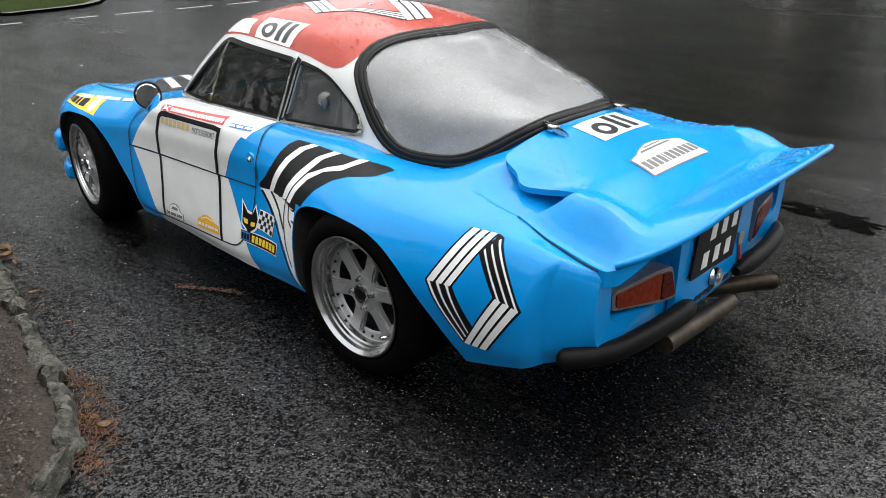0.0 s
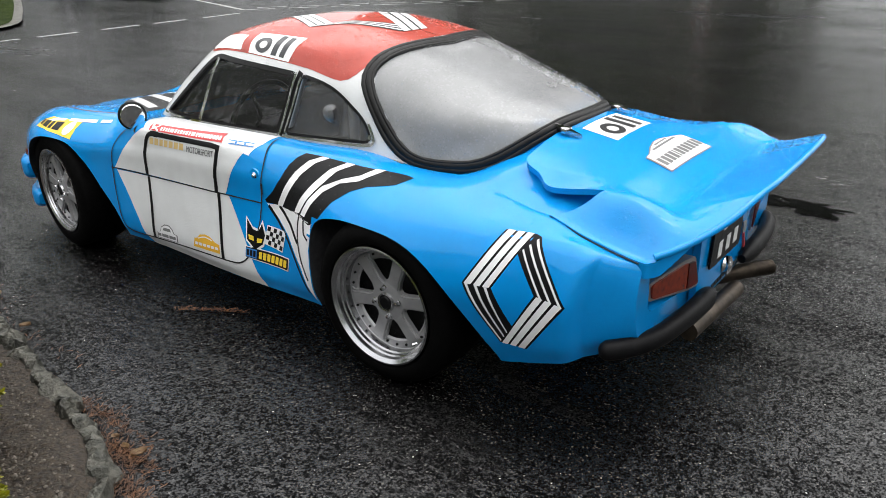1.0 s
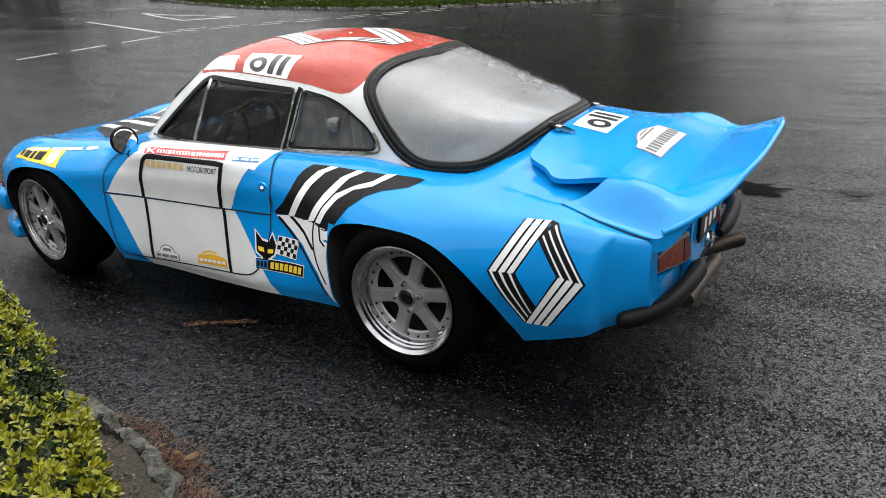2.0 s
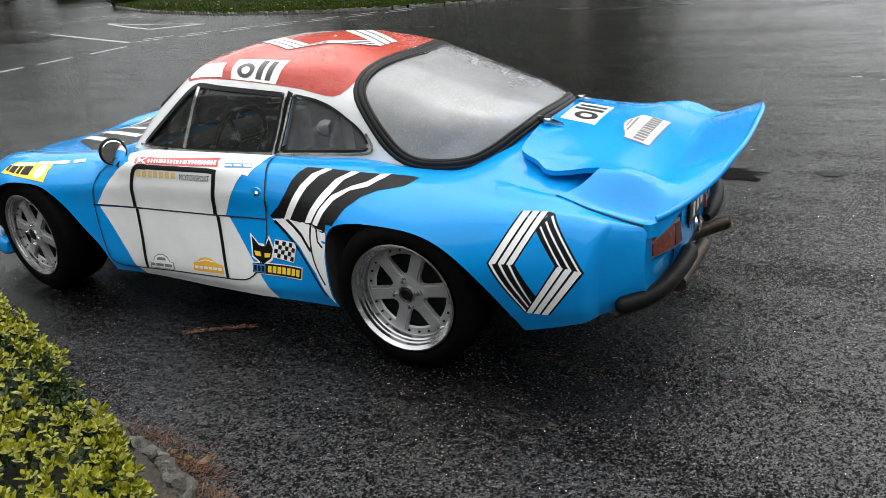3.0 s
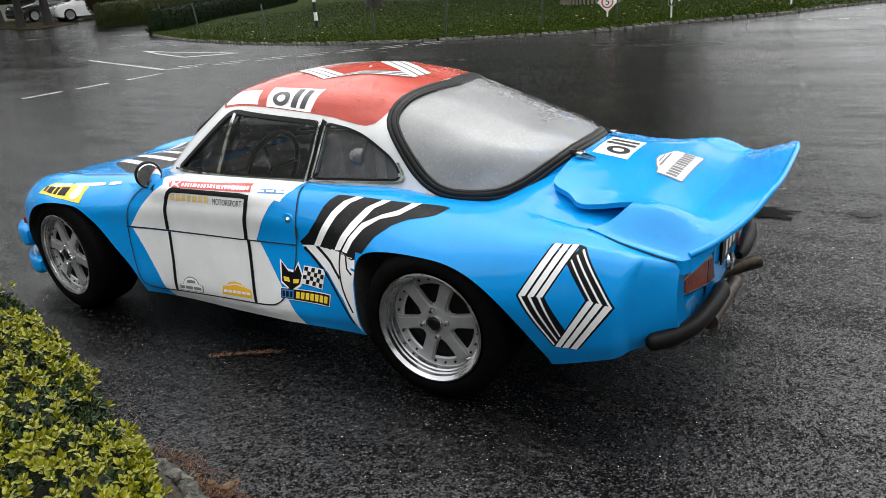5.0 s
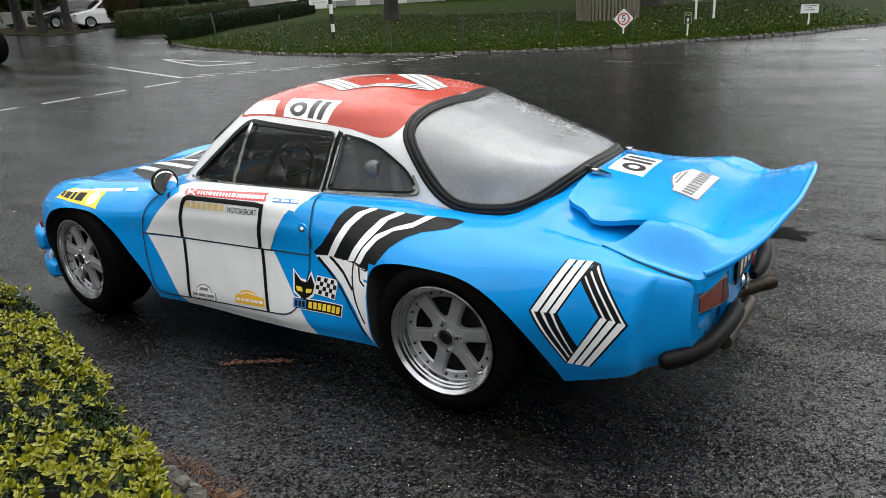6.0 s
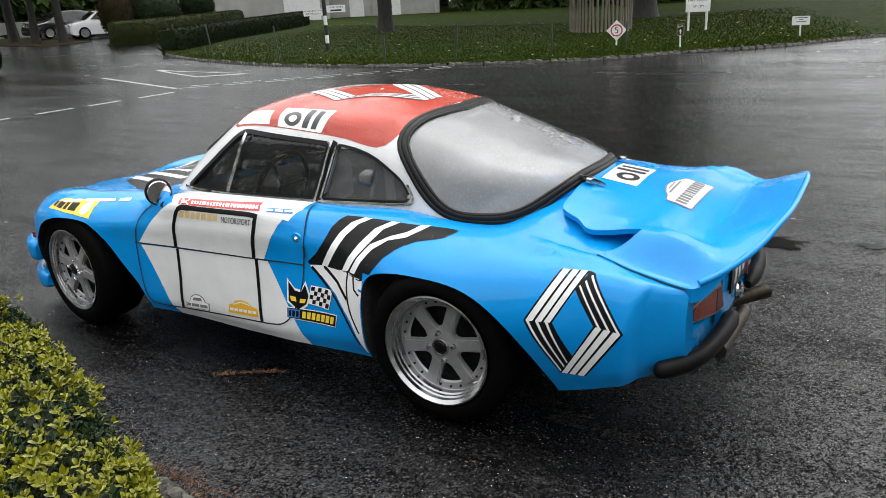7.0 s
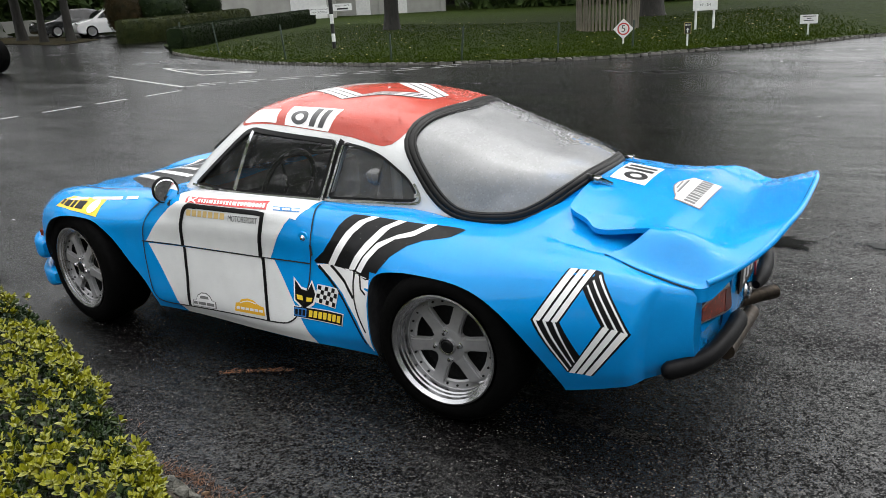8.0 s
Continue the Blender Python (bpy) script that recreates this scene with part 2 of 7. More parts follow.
RUBBER = surface("black_rubber", (0.005, 0.005, 0.005), (0.011, 0.011, 0.011), (0.35, 0.5), 30, relief=0.0003, spec=0.22)
BUMPER_RUBBER = surface("bumper_rubber", (0.0025, 0.0025, 0.003), (0.006, 0.006, 0.0065), (0.4, 0.6), 60, relief=0.0004, spec=0.12)
TYRE = surface("tyre_rubber", (0.0016, 0.0016, 0.0016), (0.0035, 0.0035, 0.0035), (0.6, 0.8), 40, relief=0.0004, relief_scale=400, spec=0.03)
# near-black for shut lines, and for shade painted behind spokes and in recesses
GAP_SHADE = surface("gap_and_shade", (0.004, 0.004, 0.005), (0.01, 0.01, 0.01), (0.7, 0.9), 30)
DARK = surface("dark_interior", (0.010, 0.010, 0.011), (0.022, 0.022, 0.024), (0.6, 0.9), 12)
CHROME = surface("chrome", (0.62, 0.62, 0.63), (0.72, 0.72, 0.73), (0.06, 0.16), 40, metal=1.0)
ALLOY = surface("silver_alloy", (0.46, 0.46, 0.47), (0.56, 0.56, 0.57), (0.18, 0.26), 9, metal=1.0)
ALLOY_FACE = surface("silver_painted_alloy", (0.31, 0.31, 0.315), (0.37, 0.37, 0.375), (0.34, 0.44), 25, metal=0.5)
STEEL = surface("sooty_steel", (0.028, 0.022, 0.017), (0.10, 0.078, 0.058), (0.4, 0.6), 18, metal=0.8)
LENS_RED = surface("red_lens", (0.035, 0.002, 0.001), (0.09, 0.004, 0.002), (0.12, 0.2), 60, spec=0.3)
LENS_AMBER = surface("amber_lens", (0.085, 0.008, 0.002), (0.20, 0.020, 0.003), (0.12, 0.2), 60, spec=0.3)
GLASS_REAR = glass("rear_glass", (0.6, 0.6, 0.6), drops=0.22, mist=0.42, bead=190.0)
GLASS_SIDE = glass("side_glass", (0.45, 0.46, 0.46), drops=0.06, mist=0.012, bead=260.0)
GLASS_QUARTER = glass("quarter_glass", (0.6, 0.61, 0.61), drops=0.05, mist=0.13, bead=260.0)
CUP = glass("clear_cup", (0.75, 0.76, 0.76), 0.1, 0.02, 0.25)
# light caught in the drops is put in as a whitish diffuse share
DROP, drop_nt, drop_p = nodes_of("rain_drop_on_glass")
drop_p.inputs["Base Color"].default_value = (0.86, 0.87, 0.88, 1)
drop_p.inputs["Transmission Weight"].default_value = 0.92
drop_p.inputs["Roughness"].default_value = 0.08
drop_p.inputs["IOR"].default_value = 1.33
# a larger whitish share, so the glints show against dark panes
PALE_DROP, pale_nt, pale_p = nodes_of("rain_drop_on_dark_glass")
pale_p.inputs["Base Color"].default_value = (0.86, 0.87, 0.88, 1)
pale_p.inputs["Transmission Weight"].default_value = 0.84
pale_p.inputs["Roughness"].default_value = 0.08
pale_p.inputs["IOR"].default_value = 1.33
WATER, water_nt, water_p = nodes_of("rain_water")
water_p.inputs["Base Color"].default_value = (1, 1, 1, 1)
water_p.inputs["Transmission Weight"].default_value = 1.0
water_p.inputs["Roughness"].default_value = 0.02
water_p.inputs["IOR"].default_value = 1.33
DULL_FRAME = surface("dull_grey_metal", (0.24, 0.24, 0.245), (0.36, 0.36, 0.365), (0.3, 0.42), 40, metal=0.8)
MIRROR = surface("mirror_glass", (0.85, 0.85, 0.86), (0.88, 0.88, 0.88), (0.01, 0.03), 5, metal=1.0)


# ---- ground: one sheet that rises gently away from the car ----
def lie(x, y):
    """The ground's height."""
    return 0.022 * max(0.0, min(math.hypot(x, y), 75.0) - 20.0) + 0.012 * max(0.0, min(-x, 60.0) - 28.0)


def asphalt():
    """Wet tarmac: dark binder with stone chips, some of them bare and glinting, wetter and drier bands."""
    m, nt, p = nodes_of("wet_asphalt")
    tc = nt.nodes.new("ShaderNodeTexCoord")

    def cells(scale):
        v = add(nt, "TexVoronoi", Scale=scale, Randomness=1.0)
        nt.links.new(tc.outputs["Object"], v.inputs["Vector"])
        c = nt.nodes.new("ShaderNodeSeparateColor")
        nt.links.new(v.outputs["Color"], c.inputs[0])
        return v.outputs["Distance"], c.outputs

    def madd(a, k, b):
        n = nt.nodes.new("ShaderNodeMath")
        n.operation = "MULTIPLY_ADD"
        n.inputs[1].default_value = k
        nt.links.new(a, n.inputs[0])
        nt.links.new(b, n.inputs[2])
        return n.outputs[0]

    fine, fine_id = cells(190.0)
    coarse, coarse_id = cells(105.0)
    tone = ramp(nt, fine_id[0], [(0.0, (0.0010, 0.0010, 0.0011)), (0.60, (0.0022, 0.0022, 0.0023)), (0.94, (0.006, 0.0058, 0.0056)), (1.0, (0.075, 0.072, 0.067))])
    dark = ramp(nt, noise_of(nt, 0.55, 5), [(0.35, 0.55), (0.65, 1.1)])
    mix = nt.nodes.new("ShaderNodeMix")
    mix.data_type, mix.blend_type = "RGBA", "MULTIPLY"
    mix.inputs["Factor"].default_value = 1.0
    nt.links.new(tone, mix.inputs["A"])
    nt.links.new(dark, mix.inputs["B"])
    nt.links.new(mix.outputs["Result"], p.inputs["Base Color"])
    wet = noise_of(nt, 0.5, 9, 0.68, stretch=(0.45, 1.2, 1.0))
    nt.links.new(ramp(nt, wet, [(0.36, 0.12), (0.50, 0.18), (0.66, 0.30)]), p.inputs["Roughness"])
    gloss = madd(coarse_id[1], 0.35, fine_id[1])
    gloss = madd(ramp(nt, noise_of(nt, 34.0, 6, 0.75), [(0.40, 0.0), (0.62, 1.0)]), 0.5, gloss)
    gloss = madd(ramp(nt, noise_of(nt, 2.6, 7, 0.7, stretch=(0.35, 1.3, 1.0)), [(0.38, 1.0), (0.55, 0.0)]), -0.30, gloss)
    nt.links.new(ramp(nt, gloss, [(0.0, 0.003), (0.45, 0.022), (0.8, 0.10), (1.0, 0.6)]), p.inputs["Specular IOR Level"])
    height = madd(fine, -0.45, noise_of(nt, 260.0, 2))
    height = madd(coarse, -1.2, height)
    height = madd(noise_of(nt, 40.0, 5, 0.7), 4.2, height)
    height = madd(noise_of(nt, 11.0, 6, 0.7, stretch=(0.7, 1.1, 1.0)), 8.5, height)
    b = bump(nt, p, height, 0.5, 0.0030)
    nt.links.new(ramp(nt, wet, [(0.36, 0.20), (0.48, 0.31), (0.62, 0.48)]), b.inputs["Strength"])
    return m


ASPHALT = asphalt()
ROAD_PAINT = surface("worn_road_paint", (0.16, 0.16, 0.155), (0.42, 0.42, 0.40), (0.3, 0.5), 14, relief=0.002, relief_scale=90)
bm = bmesh.new()
radii = [0.0, 2, 4, 6, 9, 12, 16, 20, 24, 28, 33, 38, 44, 50, 57, 65, 75, 100, 160, 300, 700]
rows = []
for r in radii[1:]:
    rows.append([bm.verts.new((r * math.cos(a * math.pi / 60), r * math.sin(a * math.pi / 60), lie(r * math.cos(a * math.pi / 60), r * math.sin(a * math.pi / 60)))) for a in range(120)])
mid = bm.verts.new((0, 0, 0))
for k in range(120):
    bm.faces.new((mid, rows[0][k], rows[0][(k + 1) % 120]))
    for a, b in zip(rows, rows[1:]):
        bm.faces.new((a[k], b[k], b[(k + 1) % 120], a[(k + 1) % 120]))
ground = tagged(part("ground", bm, ASPHALT, smooth=30), "wet dark asphalt yard with rain sheen", "asphalt", kind="structure")


def drape(name, outlines, material, lift, parent=None, cell=1.0, label=""):
    bm = flat_mesh(outlines, cell)
    for v in bm.verts:
        v.co.z = lie(v.co.x, v.co.y) + lift
    for f in bm.faces:
        f.normal_update()
        if f.normal.z < 0:
            f.normal_flip()
    return part(name, bm, material, parent, label, smooth=40)


# shallow puddles beyond the car's tail
PUDDLE, puddle_nt, puddle_p = nodes_of("still_rain_water")
puddle_p.inputs["Base Color"].default_value = (0.0015, 0.0015, 0.0016, 1)
puddle_p.inputs["Roughness"].default_value = 0.14
puddle_p.inputs["IOR"].default_value = 1.33
puddle_p.inputs["Specular IOR Level"].default_value = 0.22
for cx, cy, rx, ry in ((0.72, 1.82, 0.20, 0.11), (0.50, 1.88, 0.10, 0.05), (1.25, 1.90, 0.09, 0.045)):
    edge = []
    for k in range(40):
        a = k * math.pi / 20
        r = 1 + 0.8 * noise.noise(Vector((math.cos(a) * 1.4 + cx, math.sin(a) * 1.4 + cy, 2.0))) + 0.6 * noise.noise(Vector((math.cos(a) * 5 + cx, math.sin(a) * 5, 5.0)))
        edge.append((cx + rx * r * math.cos(a), cy + ry * r * math.sin(a)))
    tagged(drape("puddle", [edge], PUDDLE, 0.0035, cell=0.2), "shallow puddle of rain on the asphalt", "puddle", "puddles on the asphalt", "structure")


# road markings
def dash(p, q, w=0.11):
    return stroke([p, q], w)


for y0, y1 in ((1.55, 2.25), (2.98, 3.45), (3.72, 4.41), (4.84, 5.58), (5.87, 6.56), (6.96, 7.83)):
    tagged(drape("road_marking", [dash((-11.33, y0), (-11.36, y1))], ROAD_PAINT, 0.004), "worn white painted dash on the asphalt", "road marking", "white road dashes", "structure")
tagged(drape("road_marking", [dash((-17.2, 10.45), (-11.95, 8.42), 0.10)], ROAD_PAINT, 0.004), "worn white painted line on the asphalt", "road marking", kind="structure")
ga, gb = Vector((-11.9, 8.45)), Vector((-7.4, 12.85))
gd = (gb - ga).normalized()
gn = Vector((-gd.y, gd.x))
for row in (0.0, 0.42):
    s = 0.0 if row == 0 else 0.2
    while s < (gb - ga).length:
        p, q = ga + gd * s + gn * row, ga + gd * min(s + 0.62, (gb - ga).length) + gn * row
        tagged(drape("give_way_dash", [dash(p, q, 0.085)], ROAD_PAINT, 0.004), "white give-way dash on the asphalt", "road marking", "give-way dashes", "structure")
        s += 0.9
t0, t1, t2 = Vector((-17.3, 12.35)), Vector((-12.8, 11.5)), Vector((-13.9, 10.75))
tagged(drape("give_way_triangle", [stroke([p, q], w) for p, q, w in ((t0, t1, 0.10), (t1, t2, 0.26), (t2, t0, 0.10))], ROAD_PAINT, 0.0045), "worn white hollow triangle on the asphalt", "road marking", kind="structure")

# lawn with its stone edging
GRASS = surface("grass_turf", (0.009, 0.017, 0.002), (0.022, 0.034, 0.004), (0.7, 0.9), 2.2, relief=0.03, relief_scale=40, spec=0.05)
BLADES = surface("grass_blades", (0.016, 0.031, 0.002), (0.042, 0.062, 0.004), (0.6, 0.8), 1.2, spec=0.06)
EDGING = surface("pale_edging_stone", (0.035, 0.034, 0.029), (0.12, 0.115, 0.10), (0.5, 0.8), 9, relief=0.004, relief_scale=60)
KERB_LINE = smooth_line([(-26.0, 19.6), (-23.2, 17.6), (-21.4, 16.35), (-18.6, 14.95), (-16.6, 14.35), (-14.15, 13.65), (-12.1, 13.2), (-10.4, 12.98), (-8.3, 13.05), (-6.4, 13.6), (-5.3, 13.85), (-4.24, 14.5), (-3.26, 15.6), (-2.17, 16.5), (-1.05, 17.4), (-0.3, 18.6), (0.85, 20.1), (3.5, 22.2), (8.0, 23.6), (16.0, 24.6)], 4)
LAWN = KERB_LINE + [(40.0, 30.0), (40.0, 95.0), (-60.0, 95.0), (-45.0, 55.0), (-32.0, 36.0)]
lawn = tagged(drape("lawn", [LAWN], GRASS, 0.07, cell=2.5), "wet green lawn strewn with yellow leaves", "lawn", kind="structure")
stone_me = []
for k in range(4):
    bm = bmesh.new()
    box(bm, (-0.085, -0.06, -0.05), (0.085, 0.06, 0.062), 0.02, 1)
    for v in bm.verts:
        v.co += Vector([random.uniform(-0.02, 0.02) for _ in range(3)])
    me = bpy.data.meshes.new("edging_stone")
    bm.to_mesh(me)
    bm.free()
    me.materials.append(EDGING)
    stone_me.append(me)
edging = tagged(new("lawn_edging"), "row of pale rough edging stones along the lawn", "kerb", kind="structure")
count, carry = 0, 0.0
for p, q in zip(KERB_LINE, KERB_LINE[1:]):
    p, q = Vector(p), Vector(q)
    n = (q - p).length
    s = carry
    while s < n and count < 295 and -22 < p.x < 3:
        c = p.lerp(q, s / n)
        stone = new("edging_stone", random.choice(stone_me))
        stone.parent = edging
        d = (q - p).normalized()
        stone.matrix_basis = pose(c.x, c.y, lie(c.x, c.y), 0, 0, math.degrees(math.atan2(d.y, d.x)) + random.uniform(-6, 6))
        s += random.uniform(0.15, 0.21)
        count += 1
    carry = max(0.0, s - n) if s >= n else 0.0

# blades and fallen leaves over the lawn
def inside(p, poly):
    hit = False
    for (ax, ay), (bx, by) in zip(poly, poly[1:] + poly[:1]):
        if (ay > p[1]) != (by > p[1]) and p[0] < (bx - ax) * (p[1] - ay) / (by - ay) + ax:
            hit = not hit
    return hit


def scatter_tris(name, spots, make, material, label, category):
    """Many small pieces in one mesh: make(spot) returns corner lists."""
    verts, faces = [], []
    for spot in spots:
        for corners in make(spot):
            k = len(verts)
            verts += corners
            faces.append(tuple(range(k, k + len(corners))))
    me = bpy.data.meshes.new(name)
    me.from_pydata(verts, [], faces)
    me.materials.append(material)
    return tagged(new(name, me), label, category, kind="stuff")


def lawn_spots(n, far, power=2.0):
    out = []
    while len(out) < n:
        k = random.randrange(8, len(KERB_LINE) - 14)
        c = KERB_LINE[k]
        d = far * random.random() ** power
        x, y = c[0] + random.uniform(-1.2, 1.2) - 0.25 * d, c[1] + d
        if inside((x, y), LAWN):
            out.append((x, y))
    return out


def blade(spot):
    x, y = spot
    z, h, a = lie(x, y) + 0.065, random.uniform(0.025, 0.06), random.uniform(0, 2 * math.pi)
    out = []
    for _ in range(2):
        a += random.uniform(0.5, 2.5)
        w, l = random.uniform(0.010, 0.022), random.uniform(-0.04, 0.04)
        c, s = math.cos(a) * w, math.sin(a) * w
        out.append([(x - c, y - s, z), (x + c, y + s, z), (x + l, y + l * 0.6, z + h)])
    return out


scatter_tris("grass", lawn_spots(32000, 16.0, 1.6), blade, BLADES, "short wet green grass blades", "grass")
FALLEN = surface("fallen_leaf", (0.28, 0.20, 0.05), (0.50, 0.42, 0.16), (0.5, 0.7), 3)


def leaf_scrap(spot):
    x, y = spot
    z, a, r = lie(x, y) + 0.12, random.uniform(0, 6.3), random.uniform(0.03, 0.055)
    return [[(x + r * math.cos(a + k * 1.57) * (1 if k % 2 else 0.6), y + r * math.sin(a + k * 1.57) * (1 if k % 2 else 0.6), z + random.uniform(0, 0.02)) for k in range(4)]]


scatter_tris("fallen_leaves", lawn_spots(420, 18.0, 0.9), leaf_scrap, FALLEN, "yellow fallen leaves on the lawn", "leaves")

# verge across the yard
LITTER_TURF = surface("leaf_strewn_turf", (0.008, 0.009, 0.003), (0.040, 0.030, 0.012), (0.7, 0.9), 6.0, relief=0.02, relief_scale=50, spec=0.05)
VERGE = [(-12.7, 2.4), (-13.3, 4.05), (-15.6, 5.35), (-20.4, 7.6), (-24.0, 9.2), (-34.0, 13.0), (-40.0, 6.0), (-30.0, -8.0), (-14.0, -4.0)]
tagged(drape("verge", [smooth_line(VERGE, 4)], GRASS, 0.06, cell=2.0), "rough green verge with a gravel edge", "verge", kind="structure")
tagged(drape("drive_verge", [[(-44.0, 20.5), (-38.6, 19.4), (-33.2, 19.4), (-33.6, 21.2), (-34.4, 22.6), (-42.0, 24.0)]], LITTER_TURF, 0.02, cell=2.0), "strip of grass with fallen leaves beside the drive", "verge", kind="structure")
tagged(drape("verge_edge", [stroke(smooth_line(VERGE[:6], 5), 0.35)], EDGING, 0.05, cell=1.0), "pale gravel edge of the verge", "verge", kind="structure")


# ---- the rally car: rear axle at x 0, its front towards -x, its left flank towards -y ----
car = thing("rally_car", "blue white and red vintage rally coupe, wet with rain, on asphalt", "car")

# guide lines of the body, from the sill up to the middle of the deck: half width and height along the car
GUIDES_Y = [
    [(-2.80, 0.14), (-2.72, 0.34), (-2.55, 0.52), (-2.36, 0.63), (-2.10, 0.70), (-1.75, 0.68), (-1.37, 0.655), (-0.90, 0.67), (-0.55, 0.695), (-0.32, 0.71), (0.0, 0.73), (0.40, 0.69), (0.62, 0.66), (0.84, 0.56)],
    [(-2.80, 0.16), (-2.72, 0.38), (-2.55, 0.56), (-2.36, 0.68), (-2.10, 0.735), (-1.75, 0.69), (-1.37, 0.675), (-0.90, 0.688), (-0.55, 0.705), (-0.32, 0.74), (0.0, 0.775), (0.40, 0.735), (0.60, 0.692), (0.735, 0.652), (0.84, 0.615)],
    [(-2.80, 0.18), (-2.72, 0.40), (-2.55, 0.58), (-2.36, 0.69), (-2.10, 0.745), (-1.75, 0.675), (-1.37, 0.652), (-0.90, 0.65), (-0.60, 0.655), (-0.32, 0.73), (0.0, 0.785), (0.36, 0.765), (0.60, 0.706), (0.735, 0.664), (0.84, 0.63)],
    [(-2.80, 0.17), (-2.72, 0.38), (-2.55, 0.55), (-2.36, 0.65), (-2.10, 0.695), (-1.75, 0.655), (-1.37, 0.647), (-0.90, 0.645), (-0.60, 0.635), (-0.32, 0.665), (0.0, 0.70), (0.36, 0.70), (0.62, 0.666), (0.76, 0.64), (0.84, 0.61)],
    [(-2.80, 0.14), (-2.72, 0.31), (-2.55, 0.43), (-2.36, 0.50), (-2.10, 0.53), (-1.75, 0.53), (-1.37, 0.60), (-0.90, 0.585), (-0.60, 0.54), (-0.30, 0.51), (0.0, 0.53), (0.36, 0.55), (0.62, 0.57), (0.84, 0.57)],
    [(-2.80, 0.07), (-2.72, 0.17), (-2.36, 0.26), (-2.10, 0.28), (-0.60, 0.30), (0.0, 0.30), (0.36, 0.30), (0.84, 0.30)],
    [(-2.80, 0.0), (0.84, 0.0)],
]
GUIDES_Z = [
    [(-2.80, 0.33), (-2.72, 0.24), (-2.55, 0.20), (-2.10, 0.19), (-1.75, 0.165), (-1.37, 0.16), (-0.90, 0.155), (-0.32, 0.185), (0.0, 0.19), (0.40, 0.20), (0.50, 0.222), (0.62, 0.26), (0.72, 0.29), (0.84, 0.32)],
    [(-2.80, 0.37), (-2.72, 0.30), (-2.55, 0.29), (-2.10, 0.30), (-1.75, 0.26), (-1.37, 0.235), (-0.90, 0.235), (-0.32, 0.28), (0.0, 0.32), (0.40, 0.31), (0.62, 0.33), (0.84, 0.38)],
    [(-2.80, 0.42), (-2.72, 0.39), (-2.55, 0.41), (-2.10, 0.46), (-1.75, 0.46), (-1.37, 0.466), (-0.90, 0.47), (-0.32, 0.47), (0.0, 0.47), (0.36, 0.455), (0.62, 0.46), (0.84, 0.48)],
    [(-2.80, 0.46), (-2.72, 0.468), (-2.55, 0.518), (-2.10, 0.588), (-1.75, 0.568), (-1.37, 0.59), (-0.90, 0.6), (-0.60, 0.6), (-0.32, 0.6), (0.0, 0.6), (0.36, 0.605), (0.62, 0.6), (0.84, 0.57)],
    [(-2.80, 0.49), (-2.72, 0.506), (-2.55, 0.586), (-2.10, 0.651), (-1.75, 0.646), (-1.37, 0.685), (-0.90, 0.69), (-0.60, 0.69), (-0.30, 0.7), (0.0, 0.665), (0.36, 0.66), (0.50, 0.648), (0.62, 0.622), (0.84, 0.575)],
    [(-2.80, 0.51), (-2.72, 0.526), (-2.10, 0.621), (-1.60, 0.656), (-0.60, 0.69), (-0.2, 0.64), (0.05, 0.64), (0.22, 0.715), (0.32, 0.738), (0.45, 0.718), (0.60, 0.69), (0.72, 0.66), (0.84, 0.60)],
    [(-2.80, 0.52), (-2.72, 0.536), (-2.10, 0.631), (-1.60, 0.666), (-0.60, 0.69), (-0.2, 0.62), (0.05, 0.63), (0.22, 0.735), (0.32, 0.760), (0.45, 0.742), (0.60, 0.71), (0.72, 0.675), (0.84, 0.61)],
]
guide_y, guide_z = [curve(g) for g in GUIDES_Y], [curve(g) for g in GUIDES_Z]


def body_ring(x, n=4):
    """One cross section of the body, from the left sill over the deck to the right sill."""
    half = smooth_line([(fy(x), fz(x)) for fy, fz in zip(guide_y, guide_z)], n)
    return [(-y, z) for y, z in half] + [(y, z) for y, z in half[-2::-1]]


scallop_at = curve([(0.20, 0.670), (0.371, 0.681), (0.48, 0.694), (0.547, 0.707), (0.598, 0.728), (0.614, 0.740)])
scallop_deep = curve([(0.20, 0.034), (0.33, 0.042), (0.45, 0.042), (0.54, 0.030), (0.59, 0.014), (0.614, 0.0), (0.8, 0.0)])


def flare(x, z):
    """The rear wing swells towards a crescent step ahead of the tail corner."""
    at = scallop_at(min(max(z, 0.2), 0.614))
    rise = min(1.0, max(0.0, (x - at + 0.26) / 0.24)) ** 2
    fall = min(1.0, max(0.0, (x - at + 0.062) / 0.062))
    return scallop_deep(max(z, 0.2)) * rise * (1 - fall * fall)


duct_side = curve([(0.25, 0.525), (0.50, 0.568), (0.70, 0.568)])


def duct(x, y, z):
    """The channel in the deck that leads into the lid's air slot."""
    y = abs(y)
    along = min(1.0, max(0.0, (x - 0.29) / 0.06)) * min(1.0, max(0.0, (0.72 - x) / 0.06))
    across = min(1.0, max(0.0, (duct_side(x) - y) / 0.018)) * min(1.0, max(0.0, (y - 0.40) / 0.03))
    return 0.022 * along * across * (3 - 2 * across) * across if z > 0.55 else 0.0


